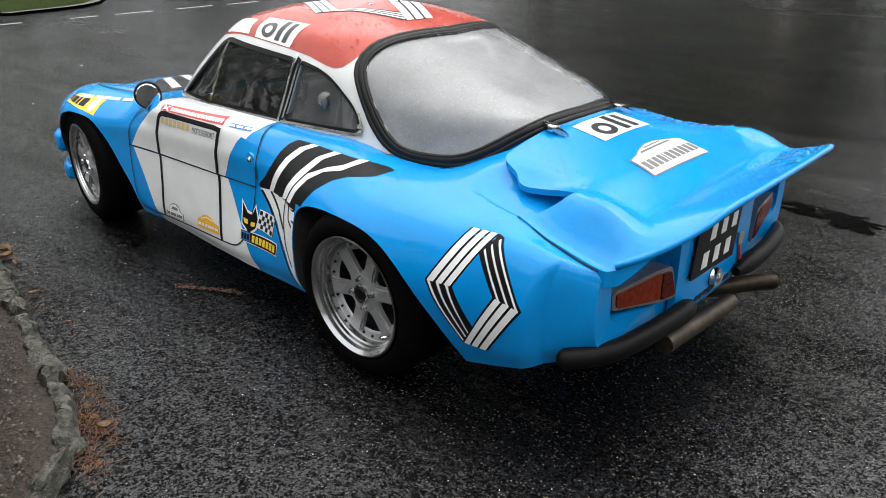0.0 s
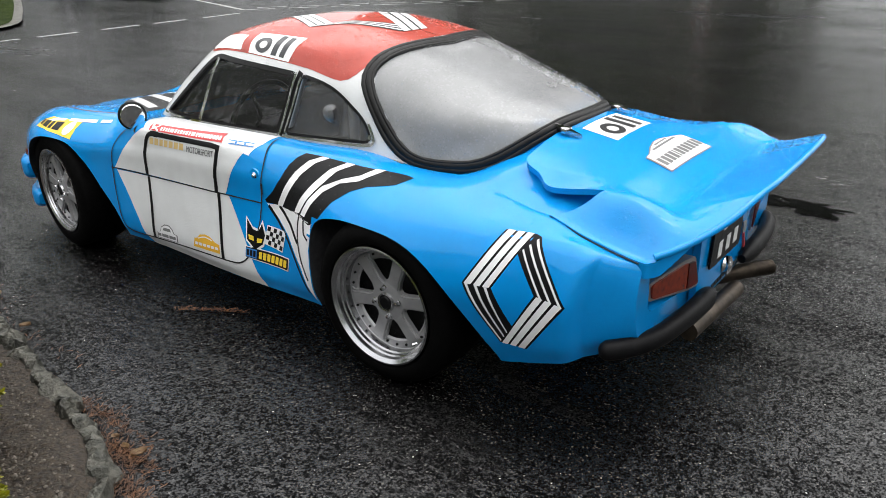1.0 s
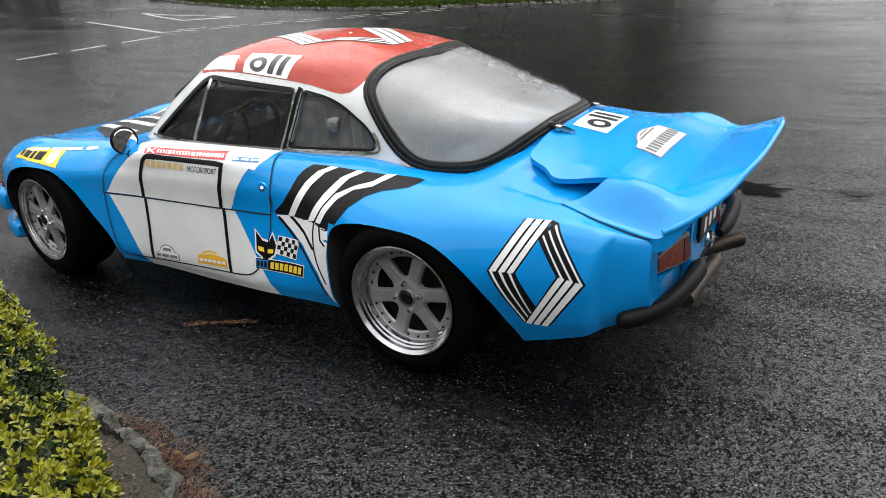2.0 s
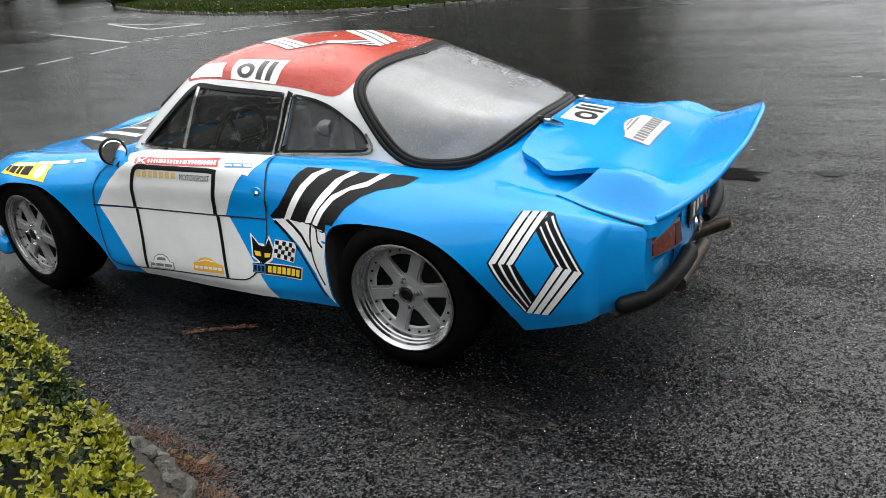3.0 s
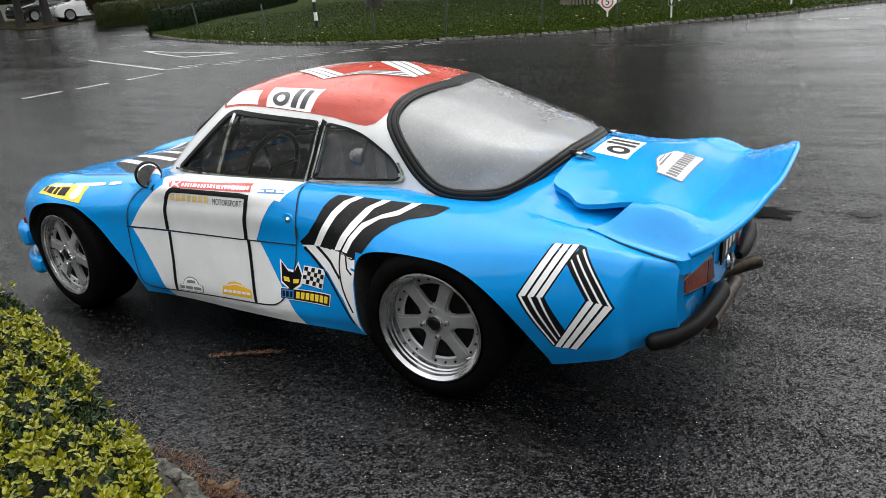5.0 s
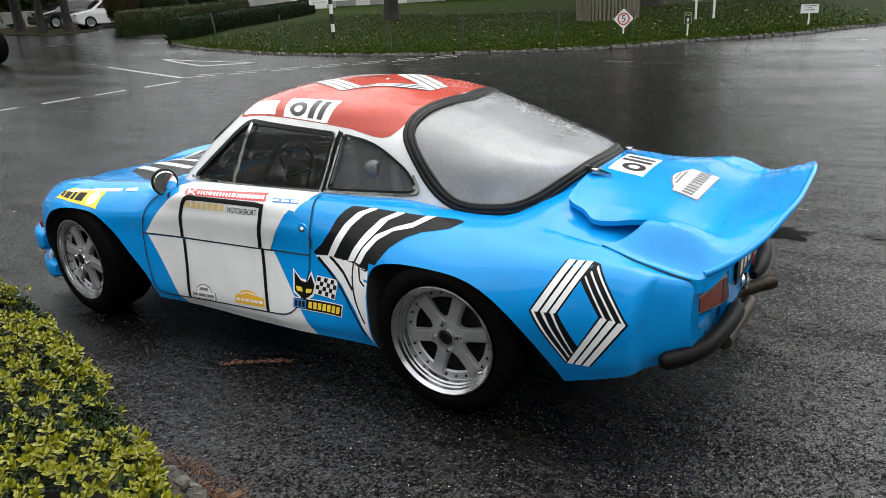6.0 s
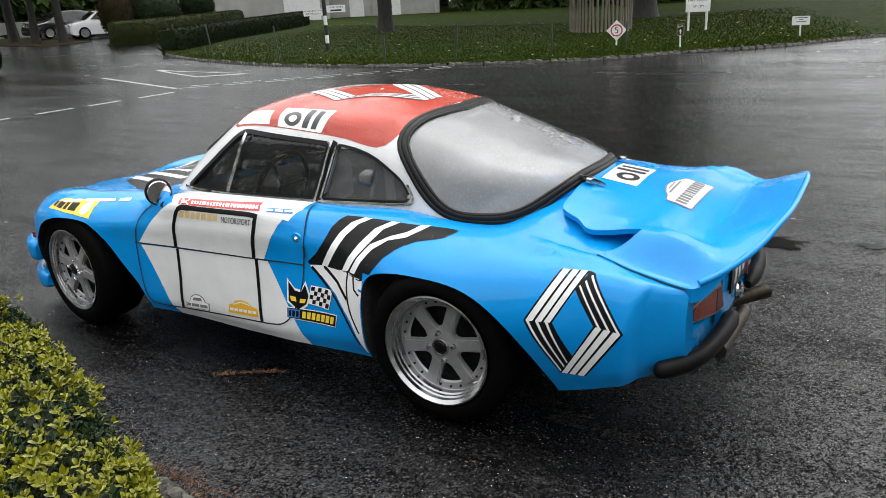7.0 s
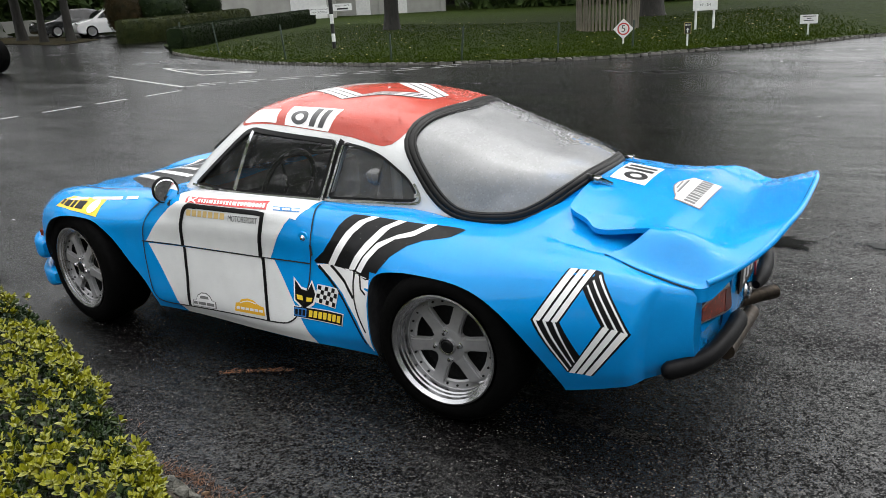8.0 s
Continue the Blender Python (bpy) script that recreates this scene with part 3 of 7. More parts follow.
bm = bmesh.new()
stations = list(np.linspace(-2.80, -2.5, 10)) + list(np.linspace(-2.46, 0.60, 78)) + list(np.linspace(0.606, 0.78, 34)) + [0.80, 0.82, 0.84]
rings = []
for x in stations:
    tail = max(0.0, (x - 0.5) / 0.34) ** 2
    ring = [bm.verts.new((x - 0.10 * tail * y * y, y + math.copysign(flare(x, z), y), z - duct(x, y, z))) for y, z in body_ring(x, 14)]
    rings.append(ring)
for a, b in zip(rings, rings[1:]):
    for j in range(len(a) - 1):
        bm.faces.new((a[j], b[j], b[j + 1], a[j + 1]))
    bm.faces.new((a[-1], b[-1], b[0], a[0]))
bm.faces.new(rings[0])
bm.faces.new(rings[-1][::-1])
bmesh.ops.recalc_face_normals(bm, faces=bm.faces)
body = part("body", bm, [BLUE, DARK], car, "bright blue glossy painted body shell")

REAR_ARCH = [(-0.30, 0.05), (-0.318, 0.20), (-0.325, 0.40), (-0.30, 0.505), (-0.20, 0.54), (-0.05, 0.548), (0.08, 0.536), (0.185, 0.498), (0.28, 0.428), (0.36, 0.322), (0.42, 0.20), (0.44, 0.05)]
FRONT_ARCH = [(-2.42, 0.05), (-2.40, 0.30), (-2.36, 0.42), (-2.27, 0.51), (-2.15, 0.553), (-2.03, 0.56), (-1.92, 0.54), (-1.83, 0.47), (-1.74, 0.37), (-1.62, 0.24), (-1.56, 0.05)]
for side in (-1, 1):
    for arch in (REAR_ARCH, FRONT_ARCH):
        cut(body, prism(bmesh.new(), smooth_line(arch, 4), *sorted((side * 0.46, side * 1.0))))
cut(body, box(bmesh.new(), (-1.45, -0.47, 0.22), (-0.12, 0.47, 1.2)))
for f in body.data.polygons:
    c = f.center
    in_cabin = -1.46 < c.x < -0.11 and abs(c.y) < 0.472 and 0.215 < c.z < 0.9 and (abs(c.y) > 0.468 or c.z < 0.23 or c.x < -1.44 or c.x > -0.13)
    well = abs(c.y) < 0.463 and c.z < 0.56 and abs(f.normal.y) > 0.9 and (abs(c.x) < 0.45 or -2.45 < c.x < -1.55)
    rim_of_well = abs(f.normal.y) < 0.25 and abs(c.y) > 0.46 and c.z < 0.545 and ((-0.335 < c.x < 0.46) or (-2.44 < c.x < -1.54)) and f.normal.z < 0.2 and abs(c.y) < 0.72
    f.material_index = 1 if in_cabin or well or rim_of_well or c.z < 0.15 else 0
body.data.shade_smooth()
body.data.set_sharp_from_angle(angle=radians(38))

# greenhouse: plan outlines stacked in height: front, rear, half width, bluntness front and rear
HOUSE = {
    "front": curve([(0.60, -1.80), (0.70, -1.68), (0.80, -1.566), (0.908, -1.406), (0.972, -1.317), (1.016, -1.244), (1.048, -1.14), (1.075, -1.027), (1.096, -0.85)]),
    "rear": curve([(0.60, 0.355), (0.70, 0.372), (0.80, 0.350), (0.908, 0.065), (0.972, -0.12), (1.016, -0.25), (1.048, -0.40), (1.075, -0.53), (1.096, -0.67)]),
    "half": curve([(0.60, 0.51), (0.70, 0.492), (0.80, 0.469), (0.908, 0.447), (0.972, 0.413), (1.016, 0.378), (1.048, 0.305), (1.075, 0.215), (1.096, 0.06)]),
}


def house_ring(z, inset=0.0, n=96):
    f, r, w = HOUSE["front"](z) + inset * 1.4, HOUSE["rear"](z) - inset * 1.4, HOUSE["half"](z) - inset
    mid, out = -0.62, []
    for i in range(n):
        a = 2 * math.pi * i / n
        c, s = math.cos(a), math.sin(a)
        e = 2 / 2.54 if c > 0 else 2 / 4.05
        reach = (r - mid) if c > 0 else (mid - f)
        out.append((mid + math.copysign(abs(c) ** e, c) * reach, math.copysign(abs(s) ** e, s) * w))
    return out


def house_solid(bm, inset=0.0, low=0.50, high=1.096):
    rings = []
    heights = list(np.linspace(low, 0.94, 16)) + list(np.linspace(0.955, high, 14))
    for z in heights:
        rings.append([bm.verts.new((x, y, z - inset)) for x, y in house_ring(z, inset)])
    for a, b in zip(rings, rings[1:]):
        for j in range(len(a)):
            k = (j + 1) % len(a)
            bm.faces.new((a[j], a[k], b[k], b[j]))
    bm.faces.new(rings[0][::-1])
    top = bm.verts.new((sum(v.co.x for v in rings[-1]) / len(rings[-1]), 0, high + 0.0012 - inset))
    for j in range(len(rings[-1])):
        bm.faces.new((rings[-1][j], rings[-1][(j + 1) % len(rings[-1])], top))
    bmesh.ops.recalc_face_normals(bm, faces=bm.faces)
    return bm


house = part("cabin_shell", house_solid(bmesh.new()), [WHITE, DARK, BLUE], car, "white painted roof pillars")
house_skin = skin_of(house)
cut(house, house_solid(bmesh.new(), 0.022, 0.47))

DOOR_GLASS = [(-1.50, 0.69, 0.02), (-0.715, 0.705, 0.015), (-0.635, 0.925, 0.02), (-1.135, 0.955, 0.05)]
QUARTER_GLASS = [(-0.665, 0.712, 0.02), (-0.25, 0.728, 0.05), (-0.29, 0.80, 0.12), (-0.44, 0.90, 0.12), (-0.595, 0.925, 0.02)]
for outline in (DOOR_GLASS, QUARTER_GLASS):
    for side in (-1, 1):
        cut(house, prism(bmesh.new(), rounded(outline), *sorted((side * 0.2, side * 0.8))))

# rear window: a fan of rays from inside the cabin, backwards and up
REARWARD = ((-0.35, 0, 0.55), (0.7071, 0, 0.7071), (0, 1, 0), (-0.7071, 0, 0.7071))
ROOFWARD = ((-0.75, 0, 0.55), (0, 0, 1), (1, 0, 0), (0, 1, 0))


def mirrored(half):
    return half + [(-a, b) for a, b in half[::-1]]


REAR_GLASS = smooth_line(mirrored([(-0.02, 0.60), (-0.23, 0.63), (-0.48, 0.67), (-0.75, 0.73), (-0.97, 0.765), (-1.16, 0.775), (-1.31, 0.71), (-1.42, 0.57), (-1.50, 0.38), (-1.55, 0.18), (-1.575, -0.02), (-1.53, -0.20), (-1.38, -0.35), (-1.20, -0.43), (-0.93, -0.507), (-0.72, -0.50), (-0.50, -0.45), (-0.25, -0.415), (-0.02, -0.42)]), 2)
SEAL = smooth_line(mirrored([(-0.02, 0.79), (-0.21, 0.82), (-0.5, 0.85), (-0.80, 0.885), (-1.2, 0.95), (-1.51, 0.90), (-1.68, 0.68), (-1.82, 0.40), (-1.90, 0.18), (-1.89, -0.08), (-1.77, -0.28), (-1.55, -0.43), (-1.2, -0.56), (-0.90, -0.62), (-0.68, -0.585), (-0.45, -0.51), (-0.25, -0.475), (-0.02, -0.47)]), 2)


def fan(bm, outline, near, far, axis):
    """A frustum along a fan of rays."""
    eye, ahead, e1, e2 = [Vector(q) for q in axis]
    a, b = [[bm.verts.new(eye + k * (ahead + p[0] * e1 + p[1] * e2)) for p in outline] for k in (near, far)]
    n = len(outline)
    for i in range(n):
        bm.faces.new((a[i], a[(i + 1) % n], b[(i + 1) % n], b[i]))
    bm.faces.new(a[::-1])
    bm.faces.new(b)
    bmesh.ops.recalc_face_normals(bm, faces=bm.faces)
    return bm


cut(house, fan(bmesh.new(), REAR_GLASS, 0.1, 1.2, REARWARD))
SCREENWARD = ((-1.2, 0, 0.70), (-0.80, 0, 0.60), (0, 1, 0), (0.60, 0, 0.80))
WINDSCREEN = rounded([(-1.10, -0.16), (1.10, -0.16), (0.98, 0.40), (-0.98, 0.40)], 0.12)
cut(house, fan(bmesh.new(), WINDSCREEN, 0.15, 1.2, SCREENWARD))
for f in house.data.polygons:
    hit, normal, _, dist = house_skin.find_nearest(f.center)
    d = f.center - Vector(REARWARD[0])
    low = d.x > 0.02 and ((d.z - d.x) / max(d.x + d.z, 0.01) < -0.36 or (f.center.x > -0.06 and f.center.z < 0.725))
    f.material_index = 1 if dist > 0.012 else 2 if low else 0
house.data.shade_smooth()
house.data.set_sharp_from_angle(angle=radians(40))

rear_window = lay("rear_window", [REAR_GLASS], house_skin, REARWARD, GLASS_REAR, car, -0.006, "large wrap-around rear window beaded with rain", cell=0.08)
screen = lay("windscreen", [WINDSCREEN], house_skin, SCREENWARD, GLASS_SIDE, car, -0.006, "clear windscreen", cell=0.08)
for pane in (rear_window, screen):
    pane.visible_shadow = False
side_glass = []
for side in (-1, 1):
    for name, outline in (("door_window", DOOR_GLASS), ("quarter_window", QUARTER_GLASS)):
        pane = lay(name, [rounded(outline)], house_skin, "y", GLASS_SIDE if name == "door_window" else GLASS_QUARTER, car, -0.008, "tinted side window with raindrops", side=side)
        pane.visible_shadow = False
        side_glass.append(pane)


def ring_band(bm, line, skin, axis, w, lift, parts=6):
    """A rounded bead laid along a closed line on a skin."""
    eye, ahead, e1, e2 = [Vector(q) for q in axis]
    pts = []
    for a, b in line:
        hit, no, _, _ = skin.ray_cast(eye, (ahead + a * e1 + b * e2).normalized())
        pts.append((hit, no))
    rows = []
    n = len(pts)
    for i in range(n):
        p, no = pts[i]
        t = (pts[(i + 1) % n][0] - pts[i - 1][0]).normalized()
        s = t.cross(no).normalized()
        rows.append([bm.verts.new(p + s * w * math.cos(math.pi * k / parts) + no * lift * math.sin(math.pi * k / parts)) for k in range(parts + 1)])
    for i in range(n):
        for k in range(parts):
            bm.faces.new((rows[i][k], rows[(i + 1) % n][k], rows[(i + 1) % n][k + 1], rows[i][k + 1]))
    bmesh.ops.recalc_face_normals(bm, faces=bm.faces)
    return bm


def between(a, b, t):
    return [(p[0] + (q[0] - p[0]) * t, p[1] + (q[1] - p[1]) * t) for p, q in zip(a, b)]


def by_angle(outline, n=96):
    """An outline sampled at even angles round (0, 0.1)."""
    out = []
    for i in range(n):
        d = Vector((math.cos(2 * math.pi * i / n), math.sin(2 * math.pi * i / n)))
        best = 0
        for p, q in zip(outline, outline[1:] + outline[:1]):
            p, q = Vector(p) - Vector((0, 0.1)), Vector(q) - Vector((0, 0.1))
            den = d.x * (q.y - p.y) - d.y * (q.x - p.x)
            if abs(den) > 1e-9:
                r = (p.x * (q.y - p.y) - p.y * (q.x - p.x)) / den
                u = ((d.x * r - p.x) * (q.x - p.x) + (d.y * r - p.y) * (q.y - p.y)) / max((q - p).length_squared, 1e-12)
                if r > 0 and -0.001 <= u <= 1.001:
                    best = max(best, r)
        out.append((d.x * best, 0.1 + d.y * best))
    return out


inner, outer = by_angle(REAR_GLASS), by_angle(SEAL)
for t, w, h in ((0.10, 0.006, 0.006), (0.42, 0.013, 0.008), (0.86, 0.010, 0.007)):
    part("rear_window_seal", ring_band(bmesh.new(), between(inner, outer, t), house_skin, REARWARD, w, h), RUBBER, rear_window, "thick black rubber window seal", smooth=60)
part("seal_groove", ring_band(bmesh.new(), between(inner, outer, 0.5), house_skin, REARWARD, 0.021, 0.0025), RUBBER, rear_window, smooth=60)
part("windscreen_seal", ring_band(bmesh.new(), WINDSCREEN, house_skin, SCREENWARD, 0.017, 0.011), RUBBER, screen, "black rubber windscreen seal", smooth=60)
# pale strip inside the rear window, near its top
lay("window_strip", [rounded([(-0.20, 0.50), (0.24, 0.50), (0.24, 0.555), (-0.20, 0.555)], 0.02)], house_skin, REARWARD, WHITE_VINYL, rear_window, -0.016, "pale strip behind the rear window", cell=0.06)

# side window frames
for side in (-1, 1):
    k = 0 if side < 0 else 2
    door_pane, quarter_pane = side_glass[k], side_glass[k + 1]

    def frame_line(outline, w):
        pts = rounded(outline)
        return [stroke([p, q], w) for p, q in zip(pts, pts[1:] + pts[:1])]
    lay("pillar_rubber", [[(-0.698, 0.70), (-0.620, 0.94), (-0.596, 0.93), (-0.672, 0.70)]], house_skin, "y", RUBBER, door_pane, 0.0035, "black pillar rubber", side=side)
    lay("window_frame", frame_line(DOOR_GLASS, 0.017), house_skin, "y", RUBBER, door_pane, 0.004, "black window frame", side=side)
    lay("window_frame", frame_line(QUARTER_GLASS, 0.010), house_skin, "y", RUBBER, quarter_pane, 0.004, "black window rubber", side=side)
    lay("quarter_light_bar", [stroke([(-1.105, 0.945), (-1.19, 0.70)], 0.019)], house_skin, "y", CHROME, door_pane, 0.008, "bright metal vent-window bar", side=side)
    lay("chrome_strip", [stroke([(-0.622, 0.93), (-0.692, 0.705)], 0.009)], house_skin, "y", CHROME, door_pane, 0.012, "chrome pillar strip", side=side)
    lay("chrome_strip", [stroke([(-0.596, 0.915), (-0.664, 0.715)], 0.009)], house_skin, "y", CHROME, quarter_pane, 0.012, "chrome pillar strip", side=side)
    lay("chrome_strip", [stroke(smooth_line([(-0.68, 0.702), (-0.45, 0.712), (-0.28, 0.716), (-0.242, 0.735), (-0.27, 0.79)], 4), 0.010)], house_skin, "y", CHROME, quarter_pane, 0.008, "chrome edge trim", side=side)
    lay("belt_strip", [stroke([(-1.52, 0.687), (-1.1, 0.694), (-0.70, 0.702)], 0.009)], house_skin, "y", CHROME, door_pane, 0.010, "chrome belt strip", side=side)
    lay("fixing", [rounded([(-0.268, 0.738), (-0.252, 0.738), (-0.252, 0.754), (-0.268, 0.754)], 0.007)], house_skin, "y", CHROME, quarter_pane, 0.006, "chrome screw", side=side)
    # air cup on the quarter pane
    bm = bmesh.new()
    bmesh.ops.create_uvsphere(bm, u_segments=24, v_segments=14, radius=1.0)
    bmesh.ops.delete(bm, geom=[v for v in bm.verts if v.co.y > 0.05 or v.co.x > 0.62], context="VERTS")
    for v in bm.verts:
        v.co = Vector((-0.45 + 0.047 * v.co.x, side * (0.452 - 0.024 * v.co.y), 0.803 + 0.034 * v.co.z))
    bmesh.ops.recalc_face_normals(bm, faces=bm.faces)
    cup = part("air_cup", bm, CUP, quarter_pane, "clear plastic air vent cup", smooth=60)
    bm = bmesh.new()
    spin(bm, [(0.0, side * 0.002), (0.016, side * 0.002), (0.018, 0.0)], 20, (-0.448, side * 0.462, 0.80))
    part("vent_hole", bm, DARK, cup, "dark vent hole", smooth=40)

# ---- engine lid with ducktail ----
lid_mid = curve([(0.25, 0.805), (0.34, 0.79), (0.50, 0.768), (0.65, 0.735), (0.75, 0.705), (0.82, 0.692), (1.2, 0.692)])
lid_edge = curve([(0.0, 0.768), (0.15, 0.768), (0.30, 0.757), (0.36, 0.744), (0.44, 0.704), (0.51, 0.665), (0.57, 0.629), (0.62, 0.604)])
cheek = curve([(0.60, 0.0), (0.66, 0.010), (0.70, 0.026), (0.74, 0.030), (0.78, 0.024), (0.82, 0.010), (0.86, 0.0), (1.1, 0.0)])
lid_bow = curve([(0.30, 0.31), (0.45, 0.30), (0.56, 0.20), (0.65, 0.11), (1.1, 0.10)])
lid_curl = curve([(0.30, 0.0), (0.34, 0.002), (0.40, 0.008), (0.45, 0.013), (0.52, 0.010), (0.60, 0.0), (1.1, 0.0)])
lid_side = curve([(0.44, 0.573), (0.507, 0.573), (0.62, 0.598), (0.73, 0.611), (0.82, 0.615), (1.1, 0.615)])
body_skin = skin_of(body)


def deck_height(x, y):
    half = smooth_line([(fy(x), fz(x)) for fy, fz in zip(guide_y, guide_z)], 6)[::-1]
    for (y0, z0), (y1, z1) in zip(half, half[1:]):
        if y0 <= y <= y1:
            return z0 + (z1 - z0) * (y - y0) / max(y1 - y0, 1e-6)
    return lid_edge(y)


def lid_height(x, y):
    """The lid: a flat panel, a crest on each side of it, and a crease from which the ducktail rises."""
    y = abs(y)
    crease = 0.835 - 0.12 * y * y
    z = lid_mid(min(x, crease)) - lid_bow(x) * y * y
    curl = min(1.0, max(0.0, (y - 0.395) / 0.075))
    z -= lid_curl(x) * curl * curl * (3 - 2 * curl)
    end = 1.03 - 1.55 * y**4
    if x > crease - 0.15 and end > crease + 0.01:
        u = (x - crease) / (end - crease)
        z += (lid_edge(y) - z) * min(1.0, 0.5 * (u + math.sqrt(u * u + 0.012)))
    d = (y - 0.478) / (0.030 if y < 0.478 else 0.085)
    z += cheek(x) * math.exp(-d * d)
    if 0.44 < x < 0.90 and y > 0.46:
        k = min(1.0, max(0.0, (y - lid_side(x) + 0.115) / 0.112))
        k = k * k * (3 - 2 * k) * min(1.0, max(0.0, (0.90 - x) / 0.10)) * min(1.0, (x - 0.44) / 0.03)
        z += (deck_height(min(x, 0.83), y) + 0.005 - z) * k
    return z


half_lid = rounded([(0.318, -0.30, 0.0), (0.318, -0.415, 0.06), (0.40, -0.443, 0.02), (0.43, -0.474, 0.03), (0.53, -0.468, 0.05), (0.625, -0.478, 0.012), (0.60, -0.512, 0.03), (0.50, -0.573, 0.008), (0.56, -0.586, 0.0), (0.62, -0.598, 0.0), (0.66, -0.603, 0.0), (0.70, -0.6076, 0.0), (0.74, -0.6118, 0.0), (0.78, -0.6137, 0.0)], 0.03)
ends = [(1.03 - 1.55 * abs(y) ** 4, y) for y in np.linspace(-0.615, 0.615, 61)]
lid_plan = half_lid + [(float(a), float(b)) for a, b in ends] + [(x, -y) for x, y in half_lid[::-1]]
bm = flat_mesh([lid_plan], 0.012)
bmesh.ops.remove_doubles(bm, verts=bm.verts, dist=0.0008)
for v in bm.verts:
    v.co.z = lid_height(v.co.x, v.co.y)
for f in bm.faces:
    f.normal_update()
    if f.normal.z < 0:
        f.normal_flip()
low = bmesh.ops.extrude_face_region(bm, geom=bm.faces[:])
for v in low["geom"]:
    if isinstance(v, bmesh.types.BMVert):
        v.co.z -= 0.017 + 0.027 * min(1.0, max(0.0, (abs(v.co.y) - 0.54) / 0.05)) * min(1.0, max(0.0, (v.co.x - 0.54) / 0.10))
bmesh.ops.recalc_face_normals(bm, faces=bm.faces)
lid = part("engine_lid", bm, BLUE, car, "blue engine lid with upswept ducktail spoiler and rain beads", smooth=50)
lid_skin = skin_of(lid)
# rear edge bead
bm = bmesh.new()
tube(bm, [(1.03 - 1.55 * abs(y) ** 4 - 0.003, y, lid_edge(abs(y)) - 0.008) for y in [0.6 * (k / 24 - 1) for k in range(49)]], 0.010, 8)
part("spoiler_lip", bm, BLUE, lid, "rounded blue spoiler edge", smooth=60)
for s in (-1, 1):
    bm = bmesh.new()
    tube(bm, [(x, s * (lid_side(x) + 0.0015), deck_height(x, lid_side(x) + 0.0015)) for x in [0.505 + 0.0151 * k for k in range(20)]], 0.0022, 6)
    part("lid_seam", bm, GAP_SHADE, body, "dark lid shut line", smooth=60)
    bm = bmesh.new()
    z = lid_height(0.34, 0.175)
    outline = [(0.295, s * 0.190), (0.325, s * 0.207), (0.365, s * 0.207), (0.405, s * 0.197), (0.37, s * 0.187), (0.325, s * 0.183)]
    prism(bm, outline, z + 0.008, z + 0.02, "z")
    box(bm, (0.335, s * 0.195 - 0.022, z + 0.004), (0.357, s * 0.195 + 0.022, z + 0.024), 0.005)
    for v in bm.verts:
        v.co.z -= (v.co.x - 0.34) * 0.25
    part("hinge", bm, CHROME, lid, "chrome lid hinge", smooth=30)

# ---- livery ----
def decal(name, outlines, skin, axis, material, parent, label="", level=1, side=-1, cell=0.03):
    if name.endswith(("writing", "lettering")):
        for outline in outlines[:-1]:
            lay(name, [outline], skin, axis, material, parent, 0.0012 * level, label, cell, side)
        outlines = outlines[-1:]
    return lay(name, outlines, skin, axis, material, parent, 0.0012 * level, label, cell, side)


def lerp(p, q, t):
    return (p[0] + (q[0] - p[0]) * t, p[1] + (q[1] - p[1]) * t)


def bars_in(quad, words, fill=0.62, gap=0.25):
    """Plain bars that stand for a line of writing inside a quad: a, b along its top, c, d along its foot."""
    a, b, c, d = quad
    total, out, s = sum(words) + gap * (len(words) - 1), [], 0.0
    lo, hi = (1 - fill) / 2, (1 + fill) / 2
    for w in words:
        t0, t1 = s / total, (s + w) / total
        p, q, r, u = lerp(a, b, t0), lerp(a, b, t1), lerp(d, c, t1), lerp(d, c, t0)
        out.append([lerp(p, u, lo), lerp(q, r, lo), lerp(q, r, hi), lerp(p, u, hi)])
        s += w + gap
    return out


def quad_cell(quad, u0, u1, v0, v1):
    a, b, c, d = quad
    def at(u, v):
        return lerp(lerp(a, b, u), lerp(d, c, u), v)
    return [at(u0, v0), at(u1, v0), at(u1, v1), at(u0, v1)]


